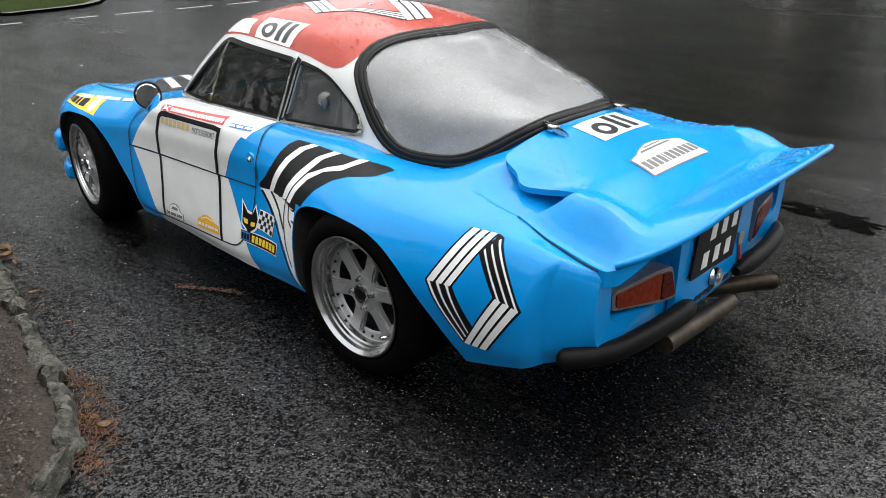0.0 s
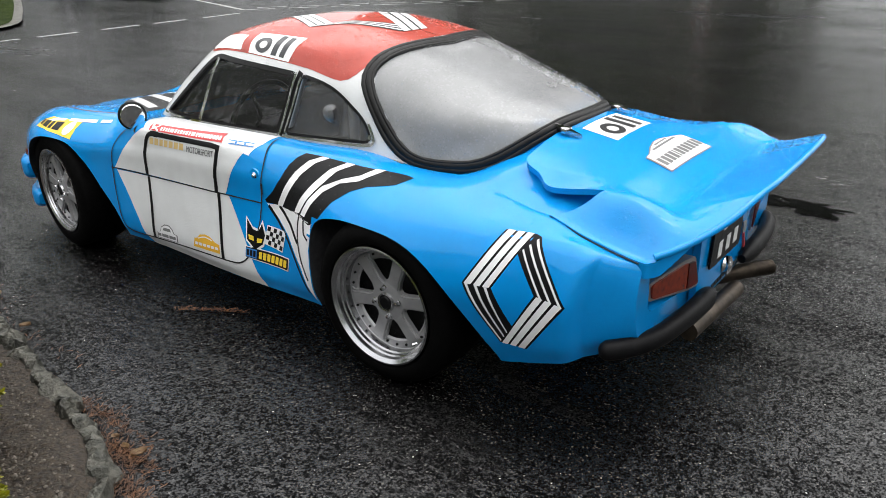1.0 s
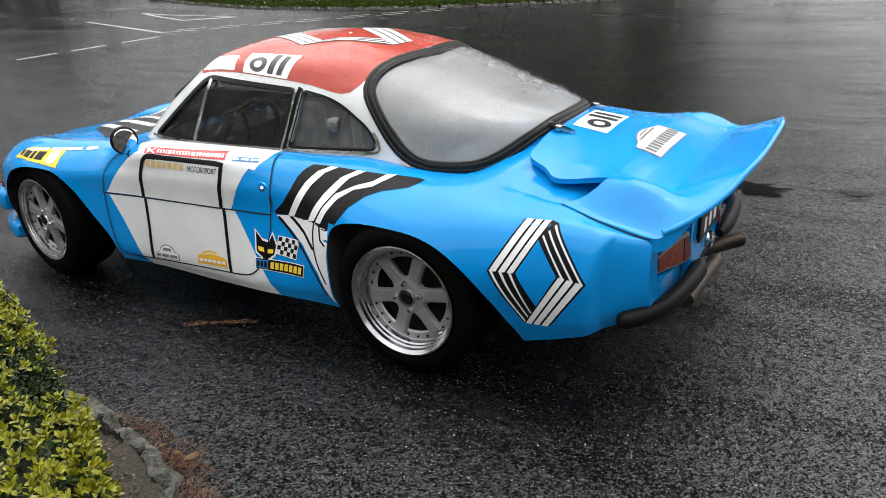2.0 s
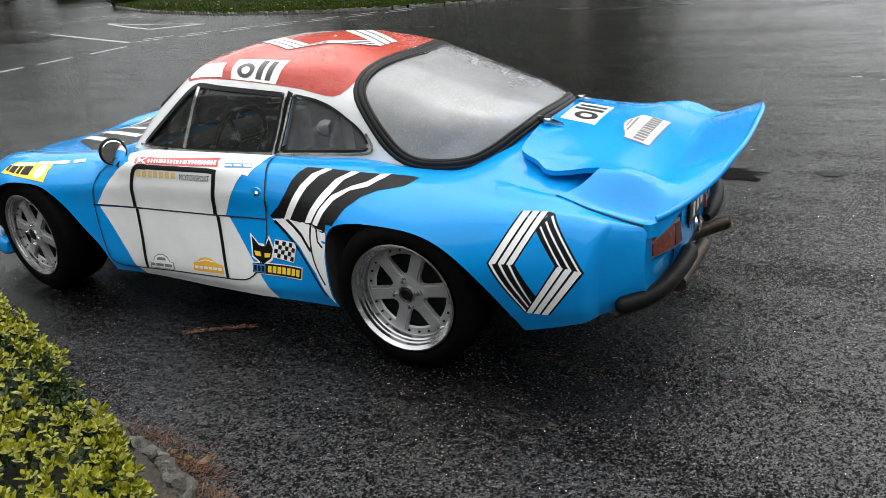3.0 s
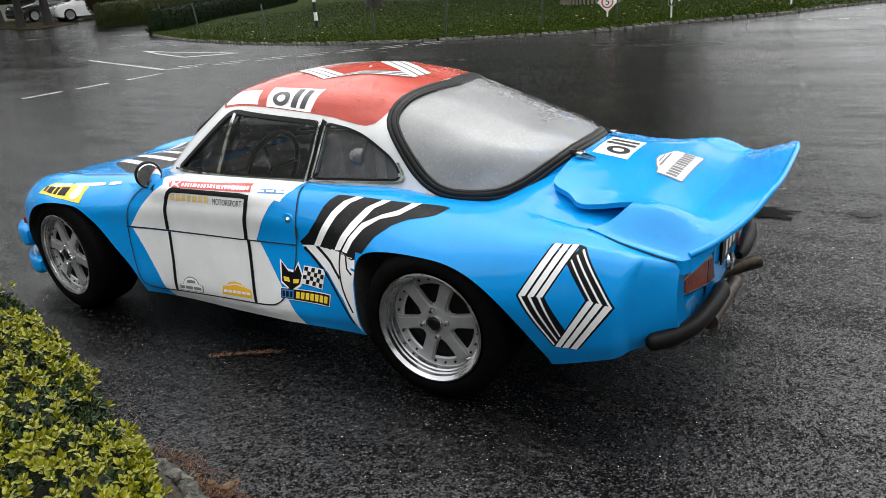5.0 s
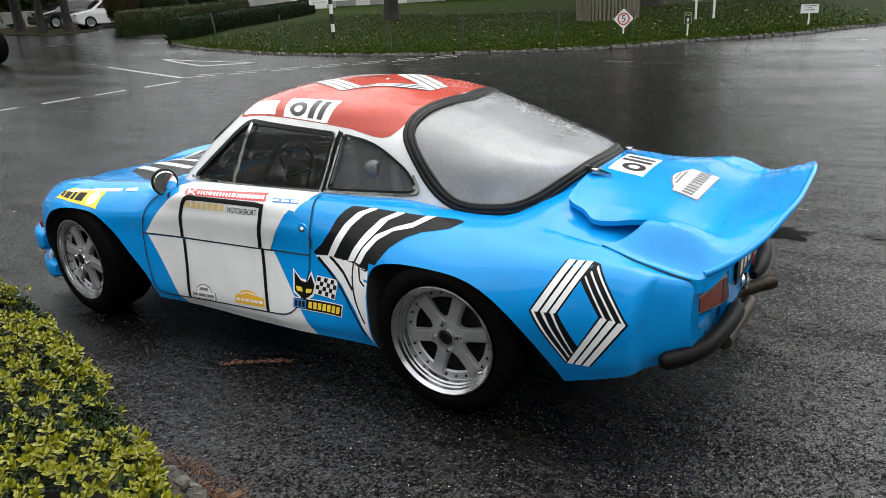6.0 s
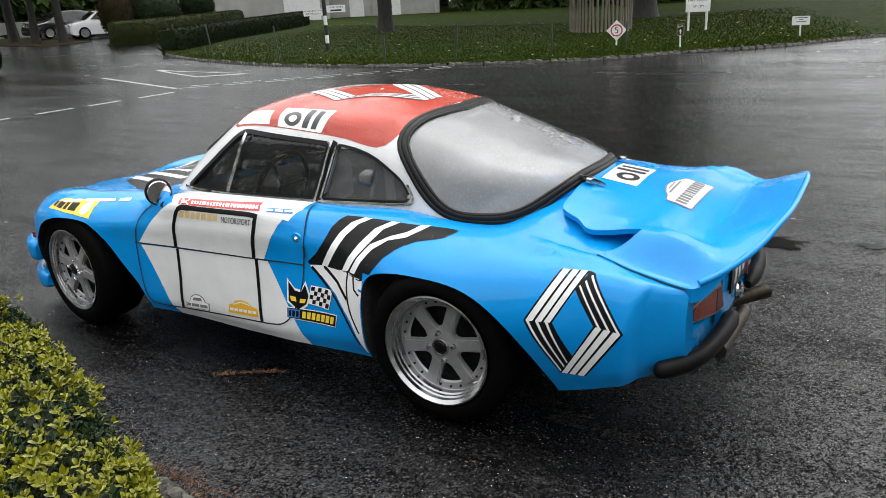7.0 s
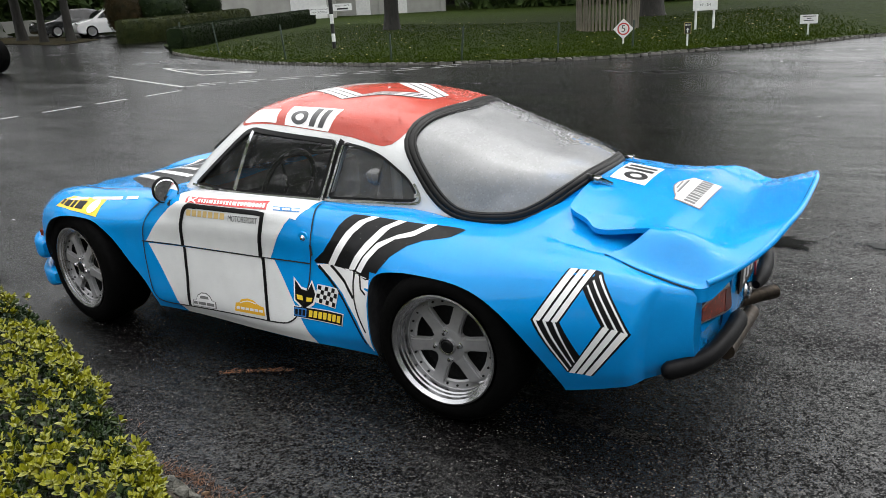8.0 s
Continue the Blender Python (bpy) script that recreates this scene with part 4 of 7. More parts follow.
for side in (-1, 1):
    white_top = [(-1.614, 0.475), (-1.561, 0.535), (-1.511, 0.59), (-1.457, 0.634), (-1.40, 0.668), (-1.34, 0.684), (-0.70, 0.69), (-0.715, 0.686), (-0.749, 0.668), (-0.785, 0.627), (-0.822, 0.565), (-0.866, 0.482)]
    white_foot = [(-1.602, 0.466), (-1.536, 0.367), (-1.477, 0.268), (-1.445, 0.20), (-1.41, 0.162), (-1.30, 0.158), (-1.0, 0.156), (-0.62, 0.164), (-0.666, 0.219), (-0.724, 0.301), (-0.788, 0.393), (-0.846, 0.478)]
    decal("white_flash", [white_top], body_skin, "y", WHITE, body, "white painted flank flash", 1.4, side, 0.012)
    decal("white_flash", [white_foot], body_skin, "y", WHITE, body, "white painted flank flash", 1.4, side, 0.012)
    decal("white_flash", [[(-1.46, side * 0.47), (-0.69, side * 0.47), (-0.70, side * 0.575), (-0.735, side * 0.62), (-1.38, side * 0.635), (-1.45, side * 0.56)]], body_skin, "z", WHITE, body, "white painted flank flash", 1.4, cell=0.012)
    # the panel step is not modelled; a dark strip paints its shade
    decal("swage_line", [stroke([(-1.64, 0.472), (-1.29, 0.475), (-0.957, 0.479), (-0.655, 0.487)], 0.0055)], body_skin, "y", GAP_SHADE, body, "door swage line, its shade drawn as a dark strip", 3, side)
    shut = smooth_line([(-0.672, 0.694), (-0.655, 0.655), (-0.648, 0.60), (-0.648, 0.54), (-0.653, 0.48), (-0.658, 0.413), (-0.679, 0.343), (-0.709, 0.281), (-0.756, 0.24), (-0.82, 0.224), (-0.971, 0.217), (-1.146, 0.210), (-1.367, 0.200), (-1.53, 0.195), (-1.59, 0.222), (-1.612, 0.305), (-1.627, 0.410), (-1.629, 0.489), (-1.611, 0.557), (-1.585, 0.606), (-1.535, 0.645), (-1.50, 0.67)], 3)
    decal("door_gap", [stroke([p, q], 0.006) for p, q in zip(shut, shut[1:])], body_skin, "y", GAP_SHADE, body, "dark door shut line", 3, side)
    decal("door_line", [stroke([(-0.889, 0.655), (-0.94, 0.659), (-1.10, 0.659), (-1.28, 0.658)], 0.017), stroke(smooth_line([(-1.275, 0.658), (-1.326, 0.656), (-1.352, 0.635), (-1.371, 0.59), (-1.379, 0.539), (-1.382, 0.478)], 3), 0.02)], body_skin, "y", BLACK_VINYL, body, "black number-panel line", 3, side)
    decal("door_line", [stroke([(-1.373, 0.470), (-1.367, 0.336), (-1.371, 0.203)], 0.017)], body_skin, "y", BLACK_VINYL, body, "black number-panel line", 3, side)
    decal("door_line", [stroke([(-0.898, 0.664), (-0.905, 0.60), (-0.916, 0.541), (-0.92, 0.483)], 0.02)], body_skin, "y", BLACK_VINYL, body, "black number-panel line", 3, side)
    decal("door_line", [stroke([(-0.907, 0.478), (-0.894, 0.355), (-0.881, 0.222)], 0.017)], body_skin, "y", BLACK_VINYL, body, "black number-panel line", 3, side)
    # quarter flash: black field with white curved stripes
    field = [(-0.485, 0.679), (-0.404, 0.680), (-0.249, 0.678), (-0.122, 0.672), (-0.006, 0.663), (-0.038, 0.650), (-0.131, 0.637), (-0.186, 0.618), (-0.240, 0.581), (-0.277, 0.535), (-0.300, 0.50), (-0.335, 0.488), (-0.40, 0.50), (-0.498, 0.499), (-0.564, 0.499), (-0.624, 0.495), (-0.634, 0.503), (-0.585, 0.545), (-0.550, 0.592), (-0.529, 0.641), (-0.508, 0.667)]
    decal("quarter_flash", [field], body_skin, "y", BLACK_VINYL, body, "black quarter flash with white curved stripes", 1, side, 0.02)
    s1 = [(-0.400, 0.679), (-0.364, 0.679), (-0.410, 0.661), (-0.448, 0.623), (-0.484, 0.562), (-0.525, 0.500), (-0.558, 0.500), (-0.517, 0.567), (-0.481, 0.628), (-0.446, 0.663)]
    s2 = [(-0.274, 0.678), (-0.239, 0.677), (-0.292, 0.655), (-0.333, 0.606), (-0.370, 0.561), (-0.400, 0.512), (-0.435, 0.505), (-0.408, 0.555), (-0.372, 0.606), (-0.328, 0.655)]
    s3 = [(-0.153, 0.673), (-0.118, 0.672), (-0.153, 0.656), (-0.176, 0.644), (-0.248, 0.629), (-0.303, 0.597), (-0.339, 0.553), (-0.363, 0.508), (-0.390, 0.510), (-0.361, 0.563), (-0.320, 0.610), (-0.246, 0.641), (-0.187, 0.656)]
    decal("white_stripe", [s1], body_skin, "y", WHITE_VINYL, body, "white vinyl stripe", 2, side, 0.02)
    decal("white_stripe", [s2], body_skin, "y", WHITE_VINYL, body, "white vinyl stripe", 2, side, 0.02)
    decal("white_stripe", [s3], body_skin, "y", WHITE_VINYL, body, "white vinyl stripe", 2, side, 0.02)
    arrow = [(-0.624, 0.491), (-0.56, 0.499), (-0.498, 0.500), (-0.428, 0.506), (-0.40, 0.506), (-0.36, 0.497), (-0.307, 0.496), (-0.321, 0.45), (-0.330, 0.40), (-0.330, 0.34), (-0.328, 0.28), (-0.325, 0.20), (-0.345, 0.24), (-0.39, 0.325), (-0.47, 0.405), (-0.56, 0.458)]
    decal("white_arrow", [arrow], body_skin, "y", WHITE_VINYL, body, "white vinyl arrow ahead of the rear arch", 1, side, 0.02)
    decal("arrow_line", [stroke(smooth_line([(-0.612, 0.485), (-0.55, 0.443), (-0.47, 0.388), (-0.40, 0.312), (-0.35, 0.235)], 3), (0.014, 0.008))], body_skin, "y", BLACK_VINYL, body, "", 2, side, 0.02)
    decal("arrow_line", [stroke([(-0.545, 0.499), (-0.46, 0.455), (-0.405, 0.405)], 0.014)], body_skin, "y", BLACK_VINYL, body, "", 2, side, 0.02)
    decal("arrow_line", [stroke(smooth_line([(-0.40, 0.508), (-0.405, 0.45), (-0.39, 0.37), (-0.345, 0.285)], 3), 0.008)], body_skin, "y", BLACK_VINYL, body, "", 2, side, 0.02)
    decal("arrow_line", [stroke([(-0.368, 0.495), (-0.36, 0.452), (-0.335, 0.435)], 0.009)], body_skin, "y", BLACK_VINYL, body, "", 2, side, 0.02)
    # striped lozenge on the rear flank
    L, iL, R, iR = (0.333, 0.470), (0.425, 0.471), (0.640, 0.457), (0.549, 0.471)
    T0, T1, T2, iT = (0.425, 0.622), (0.515, 0.622), (0.532, 0.618), (0.484, 0.573)
    B0, B1, iB = (0.520, 0.288), (0.438, 0.291), (0.484, 0.362)
    lozenge = decal("lozenge_emblem", [[L, T0, T1, T2, R, B0, B1]], body_skin, "y", BLACK_VINYL, body, "black and white striped lozenge emblem", 1, side, 0.02)
    decal("lozenge_field", [[iT, iR, iB, iL]], body_skin, "y", BLUE, lozenge, "blue centre", 2, side, 0.02)
    bands = []
    for f0, f1 in ((0.08, 0.32), (0.41, 0.63), (0.71, 0.92)):
        bands.append([lerp(L, iL, f0), lerp(T0, T1, f0), lerp(T0, T1, f1), lerp(L, iL, f1)])
        bands.append([lerp(R, iR, f0), lerp(B0, B1, f0), lerp(B0, B1, f1), lerp(R, iR, f1)])
    for f0, f1 in ((0.10, 0.20), (0.43, 0.53), (0.76, 0.85)):
        bands.append([lerp(T2, lerp(T1, iT, 0.9), f0), lerp(R, iR, f0), lerp(R, iR, f1), lerp(T2, lerp(T1, iT, 0.9), f1)])
        bands.append([lerp(L, iL, f0), lerp(B1, lerp(B1, iB, 0.75), f0), lerp(B1, lerp(B1, iB, 0.75), f1), lerp(L, iL, f1)])
    for band in bands:
        decal("lozenge_stripe", [band], body_skin, "y", WHITE_VINYL, lozenge, "", 2, side, 0.02)

# stickers of the left flank
banner = [(-1.355, 0.685), (-0.907, 0.693), (-0.885, 0.673), (-1.343, 0.668)]
st = decal("name_banner", [banner], body_skin, "y", RED_VINYL, body, "red sill banner with white writing", 3)
decal("writing", bars_in(quad_cell(banner, 0.17, 0.98, 0, 1), [0.5, 0.4, 0.4, 0.3, 0.9, 0.5, 0.4, 0.5, 0.4, 0.5, 0.4, 0.9, 0.4, 0.5, 0.4, 0.9, 0.5, 0.4, 0.4, 0.5], 0.5, 0.28), body_skin, "y", WHITE_VINYL, st, "", 4)
decal("flag_cross", [stroke([quad_cell(banner, 0.03, 0.14, 0.1, 0.9)[i] for i in k], 0.004) for k in ((0, 2), (1, 3))], body_skin, "y", WHITE_VINYL, st, "", 4)
tag = [(-0.864, 0.684), (-0.738, 0.683), (-0.728, 0.672), (-0.852, 0.673)]
st = decal("small_sticker", [tag], body_skin, "y", NAVY_VINYL, body, "small pale blue sticker", 3)
decal("writing", bars_in(tag, [1, 1, 1], 0.5), body_skin, "y", WHITE_VINYL, st, "", 4)
decal("team_lettering", bars_in([(-1.329, 0.644), (-1.103, 0.646), (-1.110, 0.616), (-1.337, 0.613)], [0.9, 0.9, 0.8, 0.8, 0.9, 0.9, 0.9], 0.9, 0.3), body_skin, "y", GOLD_VINYL, body, "gold team lettering", 2)


def lettering(words, quad, skin, material, parent, lift):
    """Built-in lettering laid onto the flank inside a quad: a, b along its top, c, d along its foot."""
    cu = bpy.data.curves.new("lettering", "FONT")
    cu.body = words
    tmp = new("lettering", cu)
    bpy.context.view_layer.update()
    me = bpy.data.meshes.new_from_object(tmp.evaluated_get(bpy.context.evaluated_depsgraph_get()))
    bpy.data.objects.remove(tmp)
    xs, ys = [v.co.x for v in me.vertices], [v.co.y for v in me.vertices]
    a, b, c, d = quad
    for v in me.vertices:
        u, w = (v.co.x - min(xs)) / (max(xs) - min(xs)), (max(ys) - v.co.y) / (max(ys) - min(ys))
        px, pz = lerp(lerp(a, b, u), lerp(d, c, u), w)
        hit, normal, _, _ = skin.ray_cast(Vector((px, -3, pz)), Vector((0, 1, 0)))
        v.co = hit + normal * lift
    me.materials.clear()
    me.materials.append(material)
    ob = new("lettering", me)
    ob.parent = parent
    return ob


lettering("MOTORSPORT", [(-1.082, 0.640), (-0.922, 0.640), (-0.924, 0.616), (-1.086, 0.615)], body_skin, INK_VINYL, body, 0.0035)
bell = [(-1.351, 0.205), (-1.345, 0.235), (-1.325, 0.238), (-1.312, 0.262), (-1.285, 0.277), (-1.255, 0.279), (-1.232, 0.268), (-1.218, 0.248), (-1.196, 0.246), (-1.199, 0.213)]
st = decal("rally_plate_sticker", [bell], body_skin, "y", GREY_VINYL, body, "white rally-plate sticker with grey outline", 2)
decal("sticker_face", [[(-1.273 + (x + 1.273) * 0.92, 0.238 + (z - 0.238) * 0.88) for x, z in bell]], body_skin, "y", WHITE_VINYL, st, "", 3)
decal("writing", bars_in([(-1.338, 0.236), (-1.208, 0.241), (-1.21, 0.219), (-1.34, 0.213)], [1, 2, 2], 0.6), body_skin, "y", GREY_VINYL, st, "", 4)
decal("writing", [[(-1.30, 0.248), (-1.24, 0.251), (-1.245, 0.264), (-1.29, 0.262)]], body_skin, "y", GREY_VINYL, st, "", 4)
bell2 = [(-1.081, 0.228), (-1.073, 0.266), (-1.053, 0.270), (-1.035, 0.287), (-1.0, 0.295), (-0.965, 0.292), (-0.938, 0.277), (-0.905, 0.272), (-0.901, 0.236)]
st = decal("rally_plate_sticker", [bell2], body_skin, "y", AMBER_VINYL, body, "amber yellow rally-plate sticker", 2)
decal("writing", bars_in([(-1.065, 0.255), (-0.912, 0.262), (-0.91, 0.247), (-1.07, 0.238)], [1, 1, 1, 1, 1, 1], 0.7), body_skin, "y", WHITE_VINYL, st, "", 3)
decal("writing", [stroke(smooth_line([(-1.045, 0.27), (-1.0, 0.284), (-0.95, 0.28)], 3), 0.004)], body_skin, "y", WHITE_VINYL, st, "", 3)
# black cat-eared patch, chequered flag and a black-yellow plate
edge = [(-0.742, 0.425), (-0.699, 0.39), (-0.664, 0.387), (-0.644, 0.425), (-0.615, 0.372), (-0.628, 0.33), (-0.678, 0.298), (-0.737, 0.33)]
core = [(-0.733, 0.413), (-0.697, 0.381), (-0.664, 0.378), (-0.645, 0.412), (-0.624, 0.372), (-0.634, 0.337), (-0.678, 0.307), (-0.729, 0.335)]
st = decal("eared_patch", [edge], body_skin, "y", WHITE_VINYL, body, "black eared patch with yellow bars", 2, cell=0.02)
decal("patch_face", [core], body_skin, "y", BLACK_VINYL, st, "", 3, cell=0.02)
decal("patch_bar", [[(-0.722, 0.357), (-0.690, 0.356), (-0.686, 0.338), (-0.716, 0.339)]], body_skin, "y", YELLOW_VINYL, st, "", 4)
decal("patch_bar", [[(-0.668, 0.353), (-0.636, 0.356), (-0.641, 0.340), (-0.668, 0.336)]], body_skin, "y", YELLOW_VINYL, st, "", 4)
flag = [(-0.614, 0.413), (-0.492, 0.417), (-0.512, 0.337), (-0.627, 0.341)]
st = decal("chequered_flag", [flag], body_skin, "y", WHITE_VINYL, body, "black and white chequered flag", 2, cell=0.02)
for i in range(6):
    for j in range(4):
        if (i + j) % 2 == 0:
            decal("chequer", [quad_cell(flag, 0.04 + i * 0.155, 0.04 + (i + 1) * 0.155, 0.05 + j * 0.225, 0.05 + (j + 1) * 0.225)], body_skin, "y", BLACK_VINYL, st, "", 3, cell=0)
plate_q = [(-0.740, 0.310), (-0.463, 0.329), (-0.472, 0.278), (-0.740, 0.264)]
st = decal("maker_plate", [plate_q], body_skin, "y", WHITE_VINYL, body, "black plate with yellow and blue blocks", 2)
decal("plate_field", [quad_cell(plate_q, 0.015, 0.985, 0.07, 0.93)], body_skin, "y", BLACK_VINYL, st, "", 3)
decal("plate_field", [quad_cell(plate_q, 0.03, 0.27, 0.14, 0.86)], body_skin, "y", NAVY_VINYL, st, "", 4)
decal("writing", bars_in(quad_cell(plate_q, 0.32, 0.95, 0, 1), [1, 1, 1, 1, 1, 1, 1], 0.55, 0.35), body_skin, "y", YELLOW_VINYL, st, "", 4)
decal("writing", bars_in(quad_cell(plate_q, 0.05, 0.25, 0, 1), [1, 1, 1], 0.5, 0.4), body_skin, "y", BLACK_VINYL, st, "", 5)
lamp_q = [(-2.215, 0.620), (-1.925, 0.629), (-1.915, 0.563), (-2.235, 0.582)]
st = decal("fender_sticker", [[(-2.232, 0.585), (-2.205, 0.612), (-2.148, 0.628), (-1.923, 0.629), (-1.915, 0.562), (-2.010, 0.577), (-2.137, 0.588)]], body_skin, "y", YELLOW_VINYL, body, "yellow sticker with black blocks on the front wing", 2)
decal("writing", bars_in([(-2.20, 0.618), (-2.02, 0.624), (-2.015, 0.584), (-2.20, 0.594)], [0.6, 1.1, 0.5, 1.1], 0.72, 0.25), body_skin, "y", BLACK_VINYL, st, "", 3)
disc = [(-1.962 + 0.027 * math.cos(a * math.pi / 8), 0.600 + 0.024 * math.sin(a * math.pi / 8)) for a in range(16)]
decal("writing", [disc], body_skin, "y", WHITE_VINYL, st, "", 3)
decal("wing_lettering", bars_in([(-2.162, -0.645), (-1.765, -0.545), (-1.745, -0.572), (-2.162, -0.665)], [1.6, 2.1, 0.8], 0.75, 0.3), body_skin, "z", WHITE_VINYL, body, "white lettering on the wing", 2)
# door lock
bm = bmesh.new()
spin(bm, [(0.0, -0.012), (0.006, -0.012), (0.008, -0.006), (0.012, -0.004), (0.014, 0.0)], 20, (-0.688, -0.640, 0.585))
part("door_lock", bm, CHROME, body, "chrome push-button door lock", smooth=40)
bm = bmesh.new()
spin(bm, [(0.012, -0.0035), (0.024, -0.002), (0.026, 0.004)], 24, (-0.688, -0.640, 0.585))
part("lock_dish", bm, BLUE, body, smooth=40)
# flat decal, no hollow: the recess's shade is its dark colour
decal("door_catch", [[(-0.652, 0.565), (-0.640, 0.56), (-0.640, 0.525), (-0.650, 0.505)]], body_skin, "y", GAP_SHADE, body, "dark patch for the shaded door catch recess", 4)

# roof livery
red_half = [(-1.12, 0.0), (-1.13, -0.30), (-1.16, -0.60), (-1.18, -0.82), (-1.12, -0.885), (-0.72, -0.92), (-0.43, -0.955), (0.15, -1.03), (0.457, -1.08), (0.671, -1.135), (0.80, -1.165), (0.90, -1.172), (0.97, -1.13), (0.99, -1.04), (0.985, -0.93), (0.95, -0.55), (0.93, -0.2), (0.925, 0.0)]
decal("red_roof", [red_half + [(a, -b) for a, b in red_half[-2:0:-1]]], house_skin, ROOFWARD, RED, house, "red painted roof panel with rain beads", 1, cell=0.03)
st = decal("blank_sticker", [rounded([(-0.87, -0.645), (-0.525, -0.69), (-0.535, -0.915), (-1.08, -0.85), (-1.12, -0.80)], 0.02)], house_skin, ROOFWARD, WHITE_VINYL, house, "plain white roof sticker", 2, cell=0.03)
sticker = [(-0.405, -0.643), (0.168, -0.684), (0.145, -1.02), (-0.422, -0.945)]


def oil_mark(quad, skin, axis, parent):
    """A rounded ring and two upright bars in grey on a white sticker."""
    sheet = decal("oil_sticker", [quad], skin, axis, WHITE_VINYL, parent, "white sticker with grey ring and bars", 2, cell=0.03 if isinstance(axis, tuple) else 0.03)
    u0, u1, v0, v1 = 0.12, 0.47, 0.24, 0.90
    ring = []
    for r in (1.0, 0.48):
        ring.append([lerp(lerp(quad[0], quad[1], (u0 + u1) / 2 + r * (u1 - u0) / 2 * math.cos(a * math.pi / 14)), lerp(quad[3], quad[2], (u0 + u1) / 2 + r * (u1 - u0) / 2 * math.cos(a * math.pi / 14)), (v0 + v1) / 2 + r * (v1 - v0) / 2 * math.sin(a * math.pi / 14)) for a in range(28)])
    quads = [[ring[0][i], ring[0][(i + 1) % 28], ring[1][(i + 1) % 28], ring[1][i]] for i in range(28)]
    decal("sticker_ring", quads, skin, axis, INK_VINYL, sheet, "", 3, cell=0)
    decal("sticker_bar", [quad_cell(quad, 0.54, 0.66, 0.06, 0.90)], skin, axis, INK_VINYL, sheet, "", 3)
    decal("sticker_bar", [quad_cell(quad, 0.74, 0.85, 0.10, 0.90)], skin, axis, INK_VINYL, sheet, "", 3)
    return sheet


oil_mark(sticker, house_skin, ROOFWARD, house)
# roof lozenge: two wide bands and two narrow ones round a red centre
P0, P1, P2, P3, P4 = (0.018, -0.49), (0.69, -0.185), (0.712, 0.09), (0.25, 0.34), (-0.62, -0.12)
K0, K1, K2, K3 = (-0.25, -0.15), (0.15, -0.37), (0.50, -0.075), (0.16, 0.10)
sheet = decal("roof_lozenge", [[P0, P1, P2, P3, P4]], house_skin, ROOFWARD, BLACK_VINYL, house, "black and white striped lozenge on the roof", 2, cell=0.03)
decal("lozenge_field", [[K0, K1, K2, K3]], house_skin, ROOFWARD, RED, sheet, "red centre", 3, cell=0.03)
for p, q, ip, iq, wide in ((P0, P4, K1, K0, True), (P0, P1, K1, K2, False), (P2, P3, P1, K3, True), (P4, P3, K0, K3, False)):
    for f0, f1 in (((0.03, 0.29), (0.37, 0.63), (0.71, 0.97)) if wide else ((0.12, 0.28), (0.44, 0.58), (0.74, 0.88))):
        decal("lozenge_stripe", [[lerp(p, ip, f0), lerp(q, iq, f0), lerp(q, iq, f1), lerp(p, ip, f1)]], house_skin, ROOFWARD, WHITE_VINYL, sheet, "", 3, cell=0.03)

# lid stickers
oil_mark([(0.364, -0.118), (0.360, 0.148), (0.497, 0.138), (0.499, -0.135)], lid_skin, "z", lid)
badge = [(0.710, -0.208), (0.618, -0.196), (0.612, -0.155), (0.594, -0.11), (0.580, -0.05), (0.581, 0.0), (0.596, 0.06), (0.612, 0.12), (0.717, 0.130)]
st = decal("rally_plate_sticker", [badge], lid_skin, "z", GREY_VINYL, lid, "white rally-plate sticker with grey writing", 2)
decal("sticker_face", [[(0.65 + (x - 0.65) * 0.93, -0.035 + (y + 0.035) * 0.95) for x, y in badge]], lid_skin, "z", WHITE_VINYL, st, "", 3)
decal("writing", bars_in([(0.638, -0.182), (0.640, 0.108), (0.697, 0.112), (0.694, -0.188)], [1, 1, 1, 1, 0.4, 1, 1, 1, 1, 1, 1], 0.7, 0.35), lid_skin, "z", GREY_VINYL, st, "", 4)
decal("writing", [stroke([(0.611, -0.12), (0.609, 0.06)], 0.008), stroke([(0.598, -0.08), (0.596, 0.02)], 0.006)], lid_skin, "z", GREY_VINYL, st, "", 4)

# bonnet livery: black field with white stripes
st = decal("bonnet_flash", [[(-2.38, -0.12), (-2.30, 0.02), (-2.34, 0.34), (-1.78, 0.40), (-1.72, -0.05), (-1.76, -0.43), (-1.86, -0.44)]], body_skin, "z", BLACK_VINYL, body, "black bonnet flash with white stripes", 1)
for a, b, w in (((-2.38, -0.065), (-1.84, -0.29), 0.045), ((-2.31, 0.0), (-1.84, -0.165), 0.04), ((-2.33, 0.12), (-1.95, -0.02), 0.04), ((-2.33, 0.0), (-2.33, 0.34), 0.04), ((-2.22, 0.06), (-2.2, 0.36), 0.03)):
    decal("white_stripe", [stroke([a, b], w)], body_skin, "z", WHITE_VINYL, st, "", 2)
decal("bonnet_gap", [stroke(smooth_line([(-2.40, -0.40), (-2.25, -0.50), (-2.07, -0.53), (-1.90, -0.50), (-1.79, -0.46), (-1.72, -0.36)], 4), 0.008)], body_skin, "z", GAP_SHADE, body, "dark bonnet shut line", 3)

# ---- tail: lamps, plate, bumpers, exhaust ----
def on_tail(y, z, out=0.0):
    hit = body_skin.ray_cast(Vector((4, y, z)), Vector((-1, 0, 0)))[0]
    return (hit.x if hit else 0.80) + out


